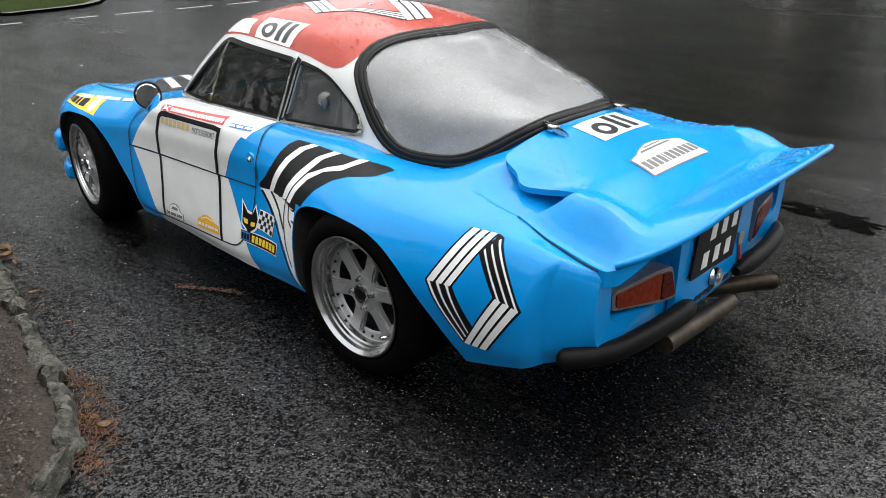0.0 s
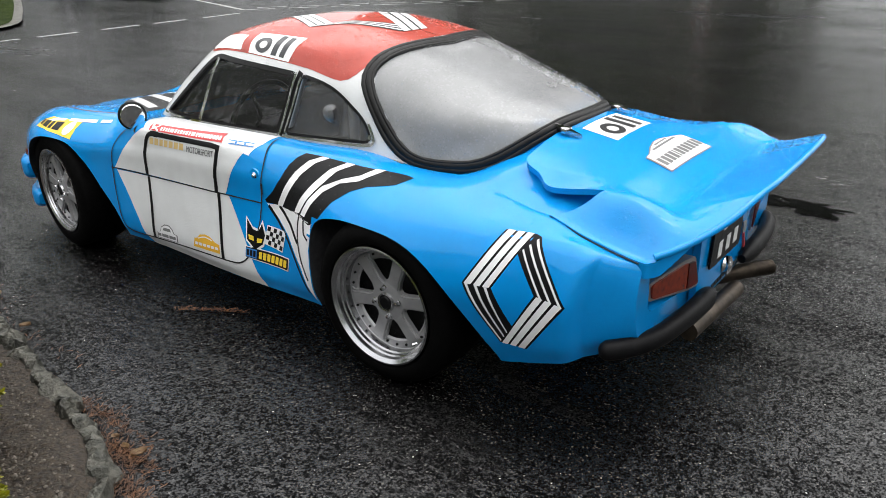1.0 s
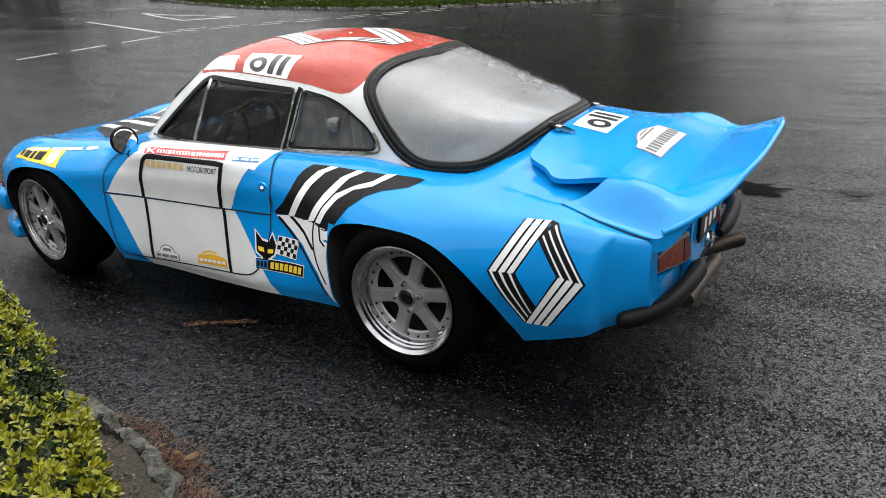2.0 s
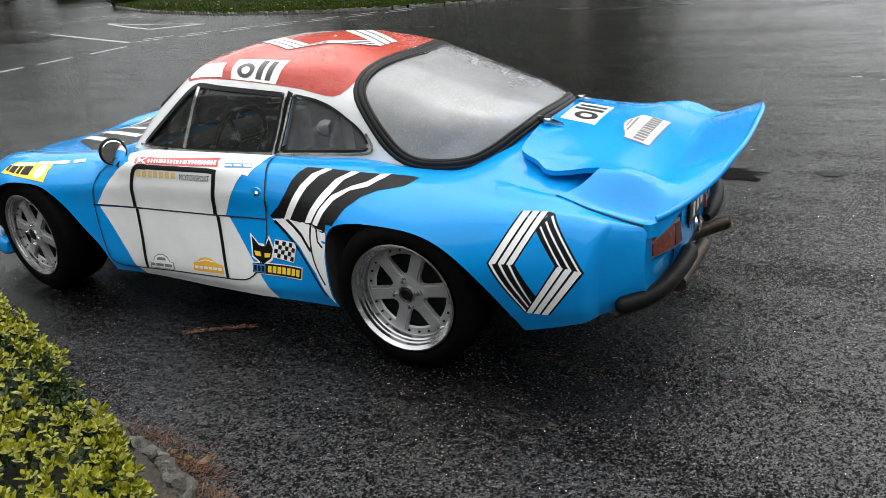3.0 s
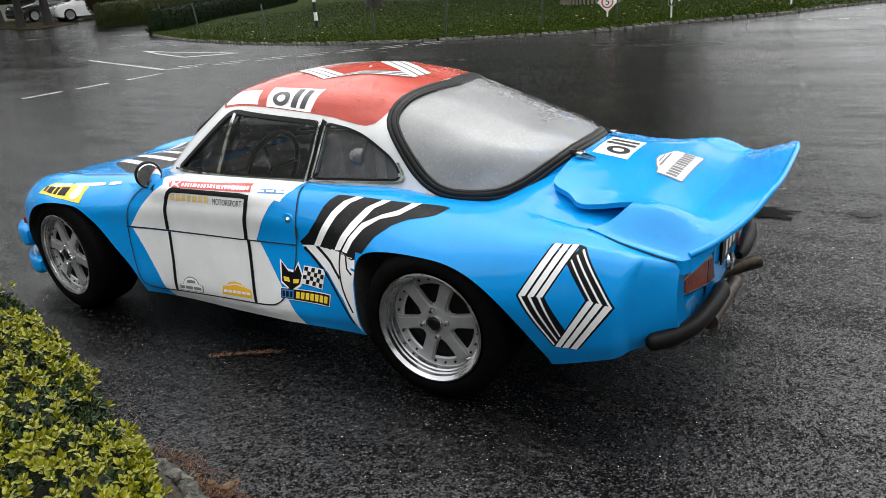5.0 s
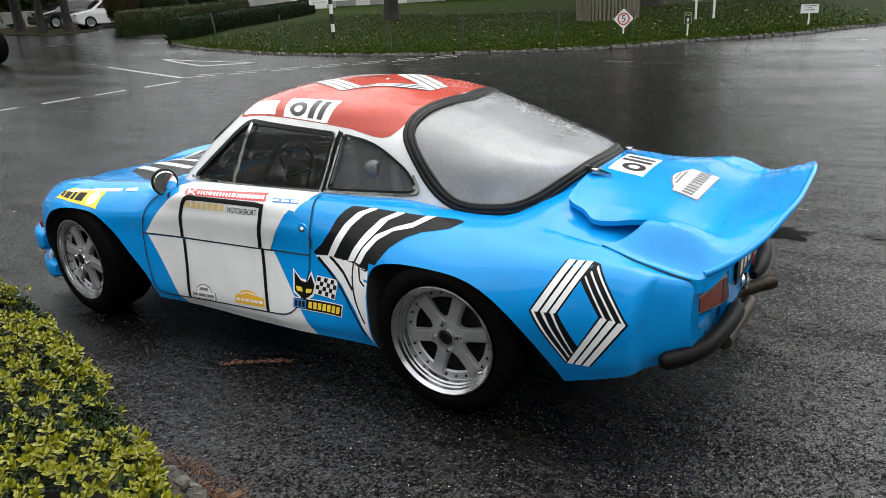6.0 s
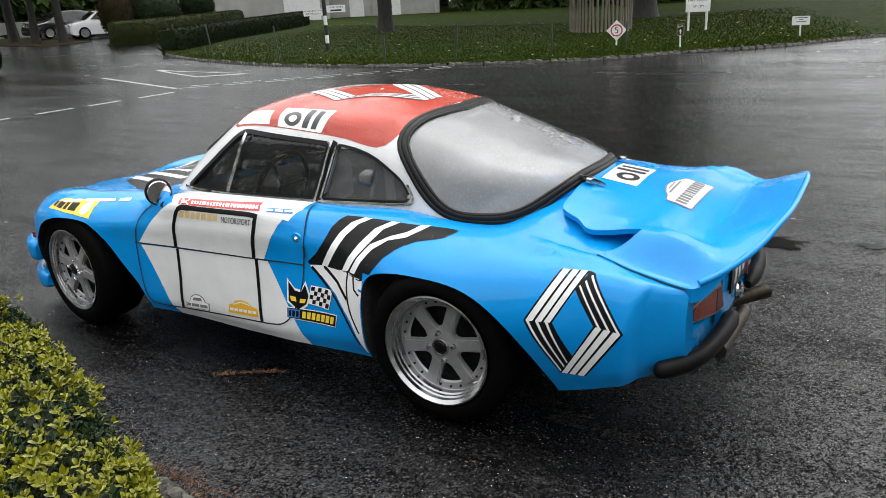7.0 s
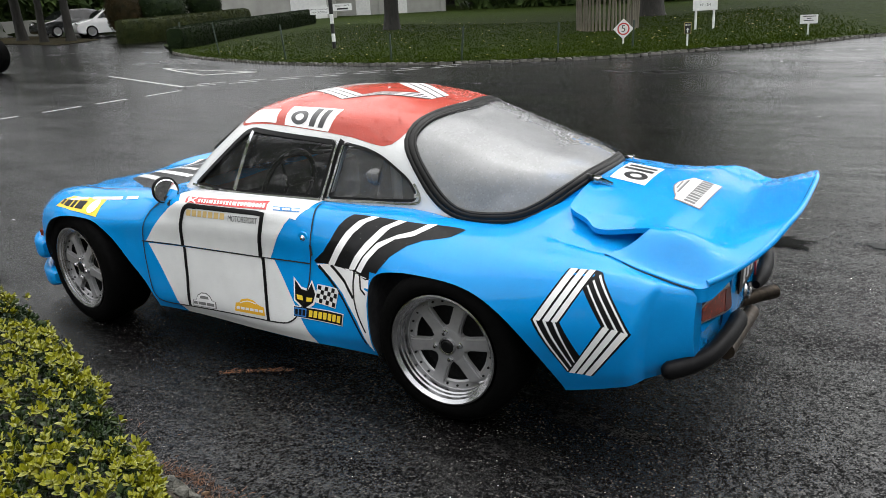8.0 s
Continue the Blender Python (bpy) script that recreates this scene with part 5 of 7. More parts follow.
for s in (-1, 1):
    lens_outline = [(-0.527, 0.443), (-0.531, 0.490), (-0.36, 0.500), (-0.300, 0.497), (-0.270, 0.405), (-0.33, 0.408)]
    lens_outline = [(abs(y) * s, z) for y, z in lens_outline]
    outline = rounded(lens_outline, 0.012, 3)
    grown = rounded([((y - s * 0.40) * 1.07 + s * 0.40, (z - 0.455) * 1.16 + 0.455) for y, z in lens_outline], 0.014, 3)
    pocket = rounded([(s * 0.572, 0.575), (s * 0.565, 0.425), (s * 0.30, 0.385), (s * 0.245, 0.40), (s * 0.262, 0.575)], 0.025, 3)
    cut(body, prism(bmesh.new(), pocket, 0.765, 1.0, "x"))
    bm = bmesh.new()
    prism(bm, grown, -0.06, 0.0, "x")
    for v in bm.verts:
        v.co.x += 0.885 - 0.167 * abs(v.co.y)
    lamp = part("tail_lamp", bm, DULL_FRAME, car, "tail lamp with dull metal frame and red and amber lens", smooth=30)
    for name, part_of, mat in (("red_lens", [(y, z) for y, z in outline if abs(y) < 0.335], LENS_RED), ("amber_lens", [(y, z) for y, z in outline if abs(y) > 0.335], LENS_AMBER)):
        edge_pts = [(s * 0.336, 0.409), (s * 0.336, 0.498)]
        pts = part_of + edge_pts
        cy, cz = sum(p[0] for p in pts) / len(pts), sum(p[1] for p in pts) / len(pts)
        pts.sort(key=lambda p: math.atan2(p[1] - cz, p[0] - cy))
        bm = bmesh.new()
        prism(bm, [((y - cy) * 0.95 + cy, (z - cz) * 0.90 + cz) for y, z in pts], -0.03, 0.005, "x")
        for v in bm.verts:
            v.co.x += 0.885 - 0.167 * abs(v.co.y)
        part(name, bm, LENS_AMBER if name == "amber_lens" else LENS_RED, lamp, "orange-red lens" if name == "amber_lens" else "dark red lens", smooth=30)

# the tail's middle panel, bowed in plan and tucked in at its foot
bm = bmesh.new()
panel_z = (0.272, 0.285, 0.310, 0.340, 0.43, 0.52, 0.60)
panel_rows = []
for k in range(13):
    y = (k / 12 - 0.5) * 0.50
    front = [(0.843 - 0.35 * max(0.0, abs(y) - 0.10) ** 2 - 0.035 * max(0.0, (0.340 - z) / 0.068) ** 2, z) for z in panel_z]
    panel_rows.append([bm.verts.new((x, y, z)) for x, z in front + [(x - 0.022, z) for x, z in front[::-1]]])
for a, b in zip(panel_rows, panel_rows[1:]):
    for j in range(len(a)):
        k = (j + 1) % len(a)
        bm.faces.new((a[j], a[k], b[k], b[j]))
bm.faces.new(panel_rows[0])
bm.faces.new(panel_rows[-1])
bmesh.ops.recalc_face_normals(bm, faces=bm.faces)
tail_panel = part("tail_panel", bm, BLUE, car, "blue painted tail panel", smooth=40)

bm = bmesh.new()
plate_out = [(-0.20, 0.425), (-0.175, 0.585), (0.115, 0.585), (0.09, 0.415)]
prism(bm, rounded(plate_out, 0.006, 2), 0.846, 0.852, "x")
plate = part("number_plate", bm, BLACK_VINYL, car, "black number plate with white character bars")
for k, row in enumerate(([(-0.09, 0.572), (0.085, 0.572), (0.08, 0.518), (-0.10, 0.518)], [(-0.13, 0.495), (0.055, 0.495), (0.05, 0.437), (-0.14, 0.437)])):
    for q in bars_in(row, [0.7, 0.7, 0.7], 0.85, 0.75):
        bm = bmesh.new()
        prism(bm, q, 0.8515, 0.8535, "x")
        part("character_bar", bm, WHITE_VINYL, plate)
bm = bmesh.new()
spin(bm, [(0.0, 0.022), (0.012, 0.020), (0.026, 0.006), (0.030, 0.0)], 20, (0.846, -0.02, 0.375), "x")
lock = part("lid_handle", bm, CHROME, car, "chrome triangular lid handle", smooth=40)
bm = bmesh.new()
prism(bm, rounded([(-0.045, 0.35), (0.005, 0.35), (0.02, 0.372), (-0.018, 0.412), (-0.04, 0.39)], 0.012, 3), 0.845, 0.862, "x")
part("handle_base", bm, CHROME, lock, smooth=30)
bm = bmesh.new()
prism(bm, [(0.135, 0.475), (0.175, 0.470), (0.172, 0.43), (0.137, 0.435)], 0.845, 0.849, "x")
tow = part("tow_sticker", bm, GREY_VINYL, car, "white tow sticker")
bm = bmesh.new()
prism(bm, [(0.148, 0.43), (0.158, 0.43), (0.185, 0.345), (0.172, 0.345)], 0.845, 0.851, "x")
part("tow_strap", bm, RED_VINYL, tow, "red tow strap")
for q in bars_in([(-0.13, 0.349), (0.10, 0.349), (0.10, 0.328), (-0.13, 0.328)], [1, 1, 1, 1, 0.5, 0.6, 0.6, 0.6, 0.6, 0.6], 0.7, 0.35):
    bm = bmesh.new()
    prism(bm, q, 0.836, 0.8445, "x")
    part("lettering_bar", bm, BLACK_VINYL, tail_panel)

for s in (-1, 1):
    inner = 0.185 if s < 0 else 0.118
    path = smooth_line([(0.720, s * 0.668, 0.328), (0.745, s * 0.655, 0.332), (0.788, s * 0.615, 0.338), (0.830, s * 0.54, 0.344), (0.854, s * 0.42, 0.350), (0.863, s * 0.30, 0.350), (0.861, s * inner, 0.348)], 5)
    bm = bmesh.new()
    n = len(path)
    tube(bm, path, [0.010, 0.017, 0.021, 0.024] + [0.026 + 0.005 * k / n for k in range(n - 8)] + [0.031, 0.029, 0.024, 0.014], 14)
    for v in bm.verts:
        v.co.z = 0.342 + (v.co.z - 0.342) * 1.12
    part("bumper", bm, BUMPER_RUBBER, car, "black rubber-clad quarter bumper", smooth=50)

bm = bmesh.new()
tube(bm, [(0.838, -0.290, 0.250), (0.850, 0.14, 0.228)], 0.029, 20)
silencer = part("silencer", bm, STEEL, car, "sooty steel transverse silencer", smooth=40)
bm = bmesh.new()
tube(bm, smooth_line([(0.735, 0.085, 0.250), (0.785, 0.170, 0.247), (0.845, 0.285, 0.240), (0.897, 0.383, 0.230)], 4), 0.029, 16, cap=False)
bmesh.ops.solidify(bm, geom=bm.faces[:], thickness=0.003)
part("tail_pipe", bm, STEEL, silencer, "brown-tinged steel tail pipe", smooth=40)
# near-black disc inside the open end paints the shade of the bore
bm = bmesh.new()
spin(bm, [(0.0, 0.0), (0.027, 0.0)], 16)
for v in bm.verts:
    v.co = Vector((v.co.x + 0.893, 0.375 + v.co.y, v.co.z + 0.231))
part("pipe_bore", bm, GAP_SHADE, silencer)

# ---- wheels ----
def wheel_parts(out, parent, dish):
    """One wheel round the origin of its hub; out: the side to which it looks; dish: how deep its face lies."""
    bm = bmesh.new()
    prof = [(0.150, -0.20), (0.172, -0.16), (0.176, -0.06), (0.176, 0.018), (0.181, 0.022), (0.182, 0.032), (0.187, 0.036), (0.1885, 0.050), (0.194, 0.055), (0.200, 0.061), (0.2055, 0.059), (0.206, 0.050), (0.198, 0.030), (0.188, -0.20)]
    spin(bm, [(r, out * (s * dish if s > 0 else s)) for r, s in prof], 96)
    rim = part("wheel", bm, ALLOY, parent, "silver deep-dish alloy wheel", smooth=35)
    bm = bmesh.new()
    tyre = [(0.192, -0.20), (0.225, -0.205), (0.262, -0.200), (0.281, -0.180), (0.2855, -0.150), (0.2855, -0.005), (0.282, 0.020), (0.270, 0.042), (0.247, 0.058), (0.226, 0.062), (0.215, 0.058), (0.2095, 0.048), (0.206, 0.030)]
    spin(bm, [(r, out * (s * dish if s > 0 else s)) for r, s in tyre], 96)
    part("tyre", bm, TYRE, rim, "black low-profile road tyre, damp", smooth=40)
    # plain near-black disc: the shade behind the spokes is its colour
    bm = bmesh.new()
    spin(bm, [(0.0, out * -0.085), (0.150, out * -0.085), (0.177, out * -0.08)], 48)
    part("brake_shadow", bm, GAP_SHADE, rim, "dark disc for the shaded brake and hub behind the spokes")
    bm = bmesh.new()
    spin(bm, [(0.142, out * -0.012), (0.148, out * -0.006), (0.174, out * -0.006), (0.180, out * 0.0)], 64)
    part("rim_flange", bm, ALLOY_FACE, rim, smooth=35)
    spoke_me = None
    for k in range(6):
        a = 2 * math.pi * k / 6 + radians(10)
        m = Matrix.Rotation(-a, 4, "Y")
        if spoke_me is None:
            bm = bmesh.new()
            o = [(0.045, -0.034), (0.080, -0.024), (0.150, -0.026), (0.163, -0.033), (0.163, 0.033), (0.150, 0.026), (0.080, 0.024), (0.045, 0.034)]
            prism(bm, o, 0.0, 0.02, "z")
            bmesh.ops.bevel(bm, geom=[e for e in bm.edges if all(abs(v.co.z - 0.02) < 1e-6 for v in e.verts)], offset=0.006, segments=2, affect="EDGES")
            for v in bm.verts:
                v.co = Vector((v.co.x, out * (v.co.z - 0.014 + 0.10 * max(0.0, 0.07 - v.co.x)), v.co.y))
            bmesh.ops.recalc_face_normals(bm, faces=bm.faces)
            spoke = part("spoke", bm, ALLOY_FACE, rim, "silver flat spoke", smooth=35)
            spoke_me = spoke.data
        else:
            spoke = new("spoke", spoke_me)
            spoke.parent = rim
        spoke.matrix_basis = m
    bm = bmesh.new()
    spin(bm, [(0.0, out * 0.012), (0.030, out * 0.012), (0.040, out * 0.014), (0.064, out * 0.007), (0.070, out * -0.012)], 40)
    part("hub", bm, ALLOY_FACE, rim, smooth=35)
    bm = bmesh.new()
    spin(bm, [(0.0, out * 0.022), (0.018, out * 0.022), (0.022, out * 0.018), (0.026, out * 0.018), (0.028, out * 0.010)], 32)
    part("hub_cap", bm, BLACK_VINYL, rim, "black centre cap in a silver ring", smooth=35)
    bm = bmesh.new()
    spin(bm, [(0.026, out * 0.020), (0.031, out * 0.022), (0.034, out * 0.010)], 32)
    part("cap_ring", bm, ALLOY, rim, smooth=35)
    nut_me = bolt_me = None
    for k in range(4):
        a = math.pi / 2 * k + radians(10)
        at = (0.049 * math.cos(a), out * 0.004, 0.049 * math.sin(a))
        if nut_me is None:
            bm = bmesh.new()
            spin(bm, [(0.0, out * 0.024), (0.006, out * 0.022), (0.0085, out * 0.016), (0.0085, out * 0.008), (0.011, out * 0.007), (0.0115, 0.0)], 12)
            nut = part("wheel_nut", bm, CHROME, rim, "chrome wheel nut", smooth=25)
            nut_me = nut.data
        else:
            nut = new("wheel_nut", nut_me)
            nut.parent = rim
        nut.location = at
    for k in range(24):
        a = 2 * math.pi * (k + 0.5) / 24
        at = (0.161 * math.cos(a), out * -0.006, 0.161 * math.sin(a))
        if bolt_me is None:
            bm = bmesh.new()
            spin(bm, [(0.0, out * 0.006), (0.0042, out * 0.005), (0.0046, 0.0)], 8)
            bolt = part("rim_bolt", bm, BLACK_VINYL, rim, "dark rim bolt")
            bolt_me = bolt.data
        else:
            bolt = new("rim_bolt", bolt_me)
            bolt.parent = rim
        bolt.location = at
    return rim


for x, y in ((-0.012, 0.695), (-2.11, 0.672)):
    for s in (-1, 1):
        rim = wheel_parts(s, car, 1.0 if x > -1 else 0.5)
        rim.matrix_basis = pose(x, s * y, 0.2855, 0, 0 if x > -1 else 22, 0 if x > -1 else -6)
bm = bmesh.new()
tube(bm, [(0.150, -0.755, 0.205), (0.140, -0.768, 0.203)], 0.005, 8)
part("valve", bm, CHROME, car, "tyre valve")

# ---- mirror, interior, front bumper ----
bm = bmesh.new()
bmesh.ops.create_uvsphere(bm, u_segments=24, v_segments=16, radius=1.0)
for v in bm.verts:
    x = v.co.x
    v.co = Vector((0.055 * x if x < 0 else 0.012 * x, 0.058 * v.co.y, 0.062 * v.co.z))
mirror = part("door_mirror", bm, RUBBER, car, "black round-backed door mirror", smooth=60)
mirror.matrix_basis = pose(-1.490, -0.610, 0.706, 0, 6, -28)
bm = bmesh.new()
spin(bm, [(0.0, 0.0135), (0.80, 0.0135), (0.86, 0.010)], 28, axis="x")
for v in bm.verts:
    v.co = Vector((v.co.x, 0.058 * v.co.y, 0.062 * v.co.z))
part("mirror_pane", bm, MIRROR, mirror, "mirror glass")
bm = bmesh.new()
tube(bm, [(0.0, 0.0, -0.055), (0.02, 0.0, -0.062), (0.05, 0.012, -0.05)], [0.014, 0.012, 0.02], 10)
part("mirror_foot", bm, RUBBER, mirror, smooth=50)

bm = bmesh.new()
box(bm, (-1.44, -0.45, 0.45), (-1.22, 0.45, 0.68), 0.03)
part("dashboard", bm, DARK, car, "dark dashboard", smooth=40)
for s in (-1, 1):
    bm = bmesh.new()
    box(bm, (-0.98, s * 0.21 - 0.17, 0.26), (-0.52, s * 0.21 + 0.17, 0.40), 0.04)
    seat = part("seat", bm, DARK, car, "dark bucket seat", smooth=40)
    bm = bmesh.new()
    box(bm, (-0.08, -0.17, 0.0), (0.04, 0.17, 0.52), 0.05, 3)
    back = part("seat_back", bm, DARK, seat, "", smooth=40)
    back.matrix_basis = pose(-0.56, s * 0.21, 0.36, 0, 18, 0)
bm = bmesh.new()
tube(bm, smooth_line([(-0.36, -0.44, 0.25), (-0.37, -0.43, 0.72), (-0.42, -0.36, 0.92), (-0.46, -0.24, 0.965), (-0.46, 0.24, 0.965), (-0.42, 0.36, 0.92), (-0.37, 0.43, 0.72), (-0.36, 0.44, 0.25)], 4), 0.019, 10)
cage = part("roll_cage", bm, GREY_VINYL, car, "grey roll cage tube", smooth=50)
for a, b in (((-0.46, -0.24, 0.955), (-0.15, -0.34, 0.60)), ((-0.46, 0.24, 0.955), (-0.15, 0.34, 0.60)), ((-0.45, -0.3, 0.95), (-0.36, 0.42, 0.30))):
    bm = bmesh.new()
    tube(bm, [a, b], 0.017, 10)
    part("cage_brace", bm, GREY_VINYL, cage, "", smooth=50)
bm = bmesh.new()
ring = [(-1.13 + 0.05 * math.sin(a * math.pi / 12), -0.21 + 0.17 * math.cos(a * math.pi / 12), 0.66 + 0.16 * math.sin(a * math.pi / 12)) for a in range(25)]
tube(bm, ring, 0.013, 8, cap=False)
for k in (0, 8, 16):
    tube(bm, [ring[k], (-1.14, -0.21, 0.66)], 0.01, 6)
part("steering_wheel", bm, RUBBER, car, "black three-spoke steering wheel", smooth=50)
bm = bmesh.new()
box(bm, (-0.12, -0.34, 0.635), (0.19, 0.34, 0.65), 0.004)
part("parcel_shelf", bm, GREY_VINYL, car, "grey parcel shelf", smooth=40)
bm = bmesh.new()
box(bm, (-0.11, -0.46, 0.20), (-0.10, 0.46, 0.66))
part("bulkhead", bm, GREY_VINYL, car, "grey rear bulkhead")



def bar_along(path, half_w, half_h):
    """A rounded upright bar swept along a path."""
    bm = bmesh.new()
    prof = rounded([(-half_w, -half_h), (half_w, -half_h * 0.8), (half_w, half_h * 0.8), (-half_w, half_h)], half_w * 0.9, 4)
    rows = []
    for i, p in enumerate(path):
        d = Vector(path[min(i + 1, len(path) - 1)]) - Vector(path[max(i - 1, 0)])
        n = Vector((d.y, -d.x, 0)).normalized()
        k = 0.62 if i in (0, len(path) - 1) else 0.9 if i in (1, len(path) - 2) else 1.0
        rows.append([bm.verts.new(Vector(p) + n * -a * k + Vector((0, 0, b * k))) for a, b in prof])
    for a, b in zip(rows, rows[1:]):
        for j in range(len(prof)):
            bm.faces.new((a[j], a[(j + 1) % len(prof)], b[(j + 1) % len(prof)], b[j]))
    bm.faces.new(rows[0][::-1])
    bm.faces.new(rows[-1])
    bmesh.ops.recalc_face_normals(bm, faces=bm.faces)
    return bm


part("front_bumper", bar_along(smooth_line([(-2.40, -0.672, 0.345), (-2.47, -0.655, 0.343), (-2.58, -0.585, 0.338), (-2.68, -0.46, 0.332), (-2.75, -0.30, 0.33)], 4), 0.032, 0.062), BLUE, car, "blue front quarter bumper", smooth=50)
part("front_air_dam", bar_along(smooth_line([(-2.36, -0.672, 0.19), (-2.44, -0.655, 0.187), (-2.56, -0.59, 0.183), (-2.72, -0.44, 0.18), (-2.80, -0.24, 0.18), (-2.82, 0.0, 0.18), (-2.80, 0.24, 0.18), (-2.72, 0.44, 0.18), (-2.56, 0.59, 0.185), (-2.44, 0.65, 0.19)], 4), 0.028, 0.052), BLUE, car, "blue front air dam", smooth=50)
bm = bmesh.new()
box(bm, (-2.45, -0.665, 0.405), (-2.40, -0.645, 0.44), 0.006)
part("side_marker", bm, LENS_AMBER, car, "orange side marker lamp", smooth=30)


# ---- rain beads ----
def rain(name, hits, parent, small=0.0011, big=0.0034, material=WATER):
    """Flat domes of water where rays met the skin."""
    verts, faces = [], []
    for p, n in hits:
        r = small + (big - small) * random.random() ** 2.2
        u = n.orthogonal().normalized()
        w = n.cross(u)
        e = random.uniform(0.75, 1.3)
        i = len(verts)
        for k in range(7):
            a = k * math.pi * 2 / 7
            verts.append(p + u * r * math.cos(a) * e + w * r * math.sin(a) - n * 0.0003)
        for k in range(7):
            a = k * math.pi * 2 / 7
            verts.append(p + (u * r * math.cos(a) * e + w * r * math.sin(a)) * 0.66 + n * r * 0.34)
        verts.append(p + n * r * 0.48)
        for k in range(7):
            j = (k + 1) % 7
            faces += [(i + k, i + j, i + 7 + j, i + 7 + k), (i + 7 + k, i + 7 + j, i + 14)]
    me = bpy.data.meshes.new(name)
    me.from_pydata(verts, [], faces)
    me.materials.append(material)
    me.shade_smooth()
    ob = new(name, me)
    ob.parent = parent
    ob["kind"] = "stuff"
    ob["label"] = "clear rain beads"


def hits_from(n, skin, ray, keep=lambda p: True):
    out = []
    while len(out) < n:
        eye, way = ray()
        hit, no, _, _ = skin.ray_cast(eye, way)
        if hit is not None and keep(hit):
            out.append((hit + (no if no.dot(way) < 0 else no) * 0.002, no))
    return out


def fan_ray(axis, a0, a1, b0, b1):
    eye, ahead, e1, e2 = [Vector(q) for q in axis]
    return lambda: (eye, (ahead + random.uniform(a0, a1) * e1 + random.uniform(b0, b1) * e2).normalized())


down = Vector((0, 0, -1))
rain("rain_film", hits_from(5200, lid_skin, lambda: (Vector((random.uniform(0.3, 1.02), random.uniform(-0.6, 0.6), 2)), down)), lid)
rain("rain_film", hits_from(3600, house_skin, fan_ray(ROOFWARD, -0.85, 0.95, -1.1, 0.7)), house, 0.0012, 0.0042)
rain("rain_film", hits_from(6500, house_skin, fan_ray(REARWARD, -1.45, 1.2, -0.48, 0.72)), rear_window, 0.0006, 0.0021, DROP)
rain("rain_film", hits_from(2600, body_skin, lambda: (Vector((random.uniform(-0.6, 0.75), random.uniform(-0.76, -0.45), 2)), down), lambda p: p.z > 0.5), body, 0.001, 0.003)
rain("rain_film", hits_from(1500, body_skin, lambda: (Vector((random.uniform(-2.3, -1.6), random.uniform(-0.7, 0.2), 2)), down)), body, 0.001, 0.003)
rain("rain_film", hits_from(4200, house_skin, lambda: (Vector((random.uniform(-1.3, -0.65), -3, random.uniform(0.705, 0.93))), Vector((0, 1, 0)))), side_glass[0], 0.0004, 0.0012, PALE_DROP)
rain("rain_film", hits_from(500, house_skin, lambda: (Vector((random.uniform(-0.62, -0.27), -3, random.uniform(0.73, 0.91))), Vector((0, 1, 0))), lambda p: p.z < 0.925 - 0.52 * max(0.0, p.x + 0.56) ** 1.2), side_glass[1], 0.0003, 0.0009, PALE_DROP)


# ---- near bed: kerb stones, soil, litter and hedge ----
KERB_STONE = surface("mossy_kerb_stone", (0.004, 0.006, 0.003), (0.125, 0.12, 0.10), (0.5, 0.85), 28, relief=0.03, relief_scale=90)
SOIL = surface("stony_soil", (0.004, 0.003, 0.002), (0.045, 0.031, 0.018), (0.6, 0.9), 70, relief=0.03, relief_scale=70)
PEBBLE = surface("pebbles", (0.02, 0.016, 0.011), (0.15, 0.13, 0.105), (0.45, 0.75), 40)
NEEDLE = surface("pine_needles", (0.04, 0.016, 0.007), (0.15, 0.062, 0.022), (0.55, 0.8), 30)
DRY_LEAF = surface("dry_leaf", (0.13, 0.07, 0.03), (0.30, 0.20, 0.10), (0.5, 0.75), 25)
PETAL = surface("white_grit", (0.25, 0.245, 0.235), (0.50, 0.49, 0.47), (0.5, 0.7), 30)
BED_EDGE = smooth_line([(-5.0, -0.78), (-3.2, -1.05), (-1.95, -1.262), (-1.42, -1.352), (-0.84, -1.452), (-0.50, -1.512), (-0.30, -1.60), (-0.15, -1.72), (-0.02, -1.92), (0.06, -2.25), (0.04, -2.8), (-0.06, -3.6)], 5)
bed_plan = BED_EDGE + [(-1.5, -4.5), (-5.0, -4.0)]
bm = flat_mesh([bed_plan], 0.06)
for v in bm.verts:
    v.co.z = 0.045 + 0.03 * noise.noise(v.co * 4.0) + 0.014 * noise.noise(v.co * 17.0)
for f in bm.faces:
    f.normal_update()
    if f.normal.z < 0:
        f.normal_flip()
tagged(part("soil_bed", bm, SOIL, smooth=60), "brown stony soil bed behind the kerb", "soil", kind="structure")

kerb = tagged(new("bed_kerb"), "row of rough mossy grey kerb stones", "kerb", kind="structure")
line = [Vector(p) for p in BED_EDGE]
run = [0.0]
for p, q in zip(line, line[1:]):
    run.append(run[-1] + (q - p).length)


def on_line(s):
    for i in range(len(line) - 1):
        if run[i + 1] >= s:
            t = (s - run[i]) / (run[i + 1] - run[i])
            return line[i].lerp(line[i + 1], t), (line[i + 1] - line[i]).normalized()
    return line[-1], (line[-1] - line[-2]).normalized()


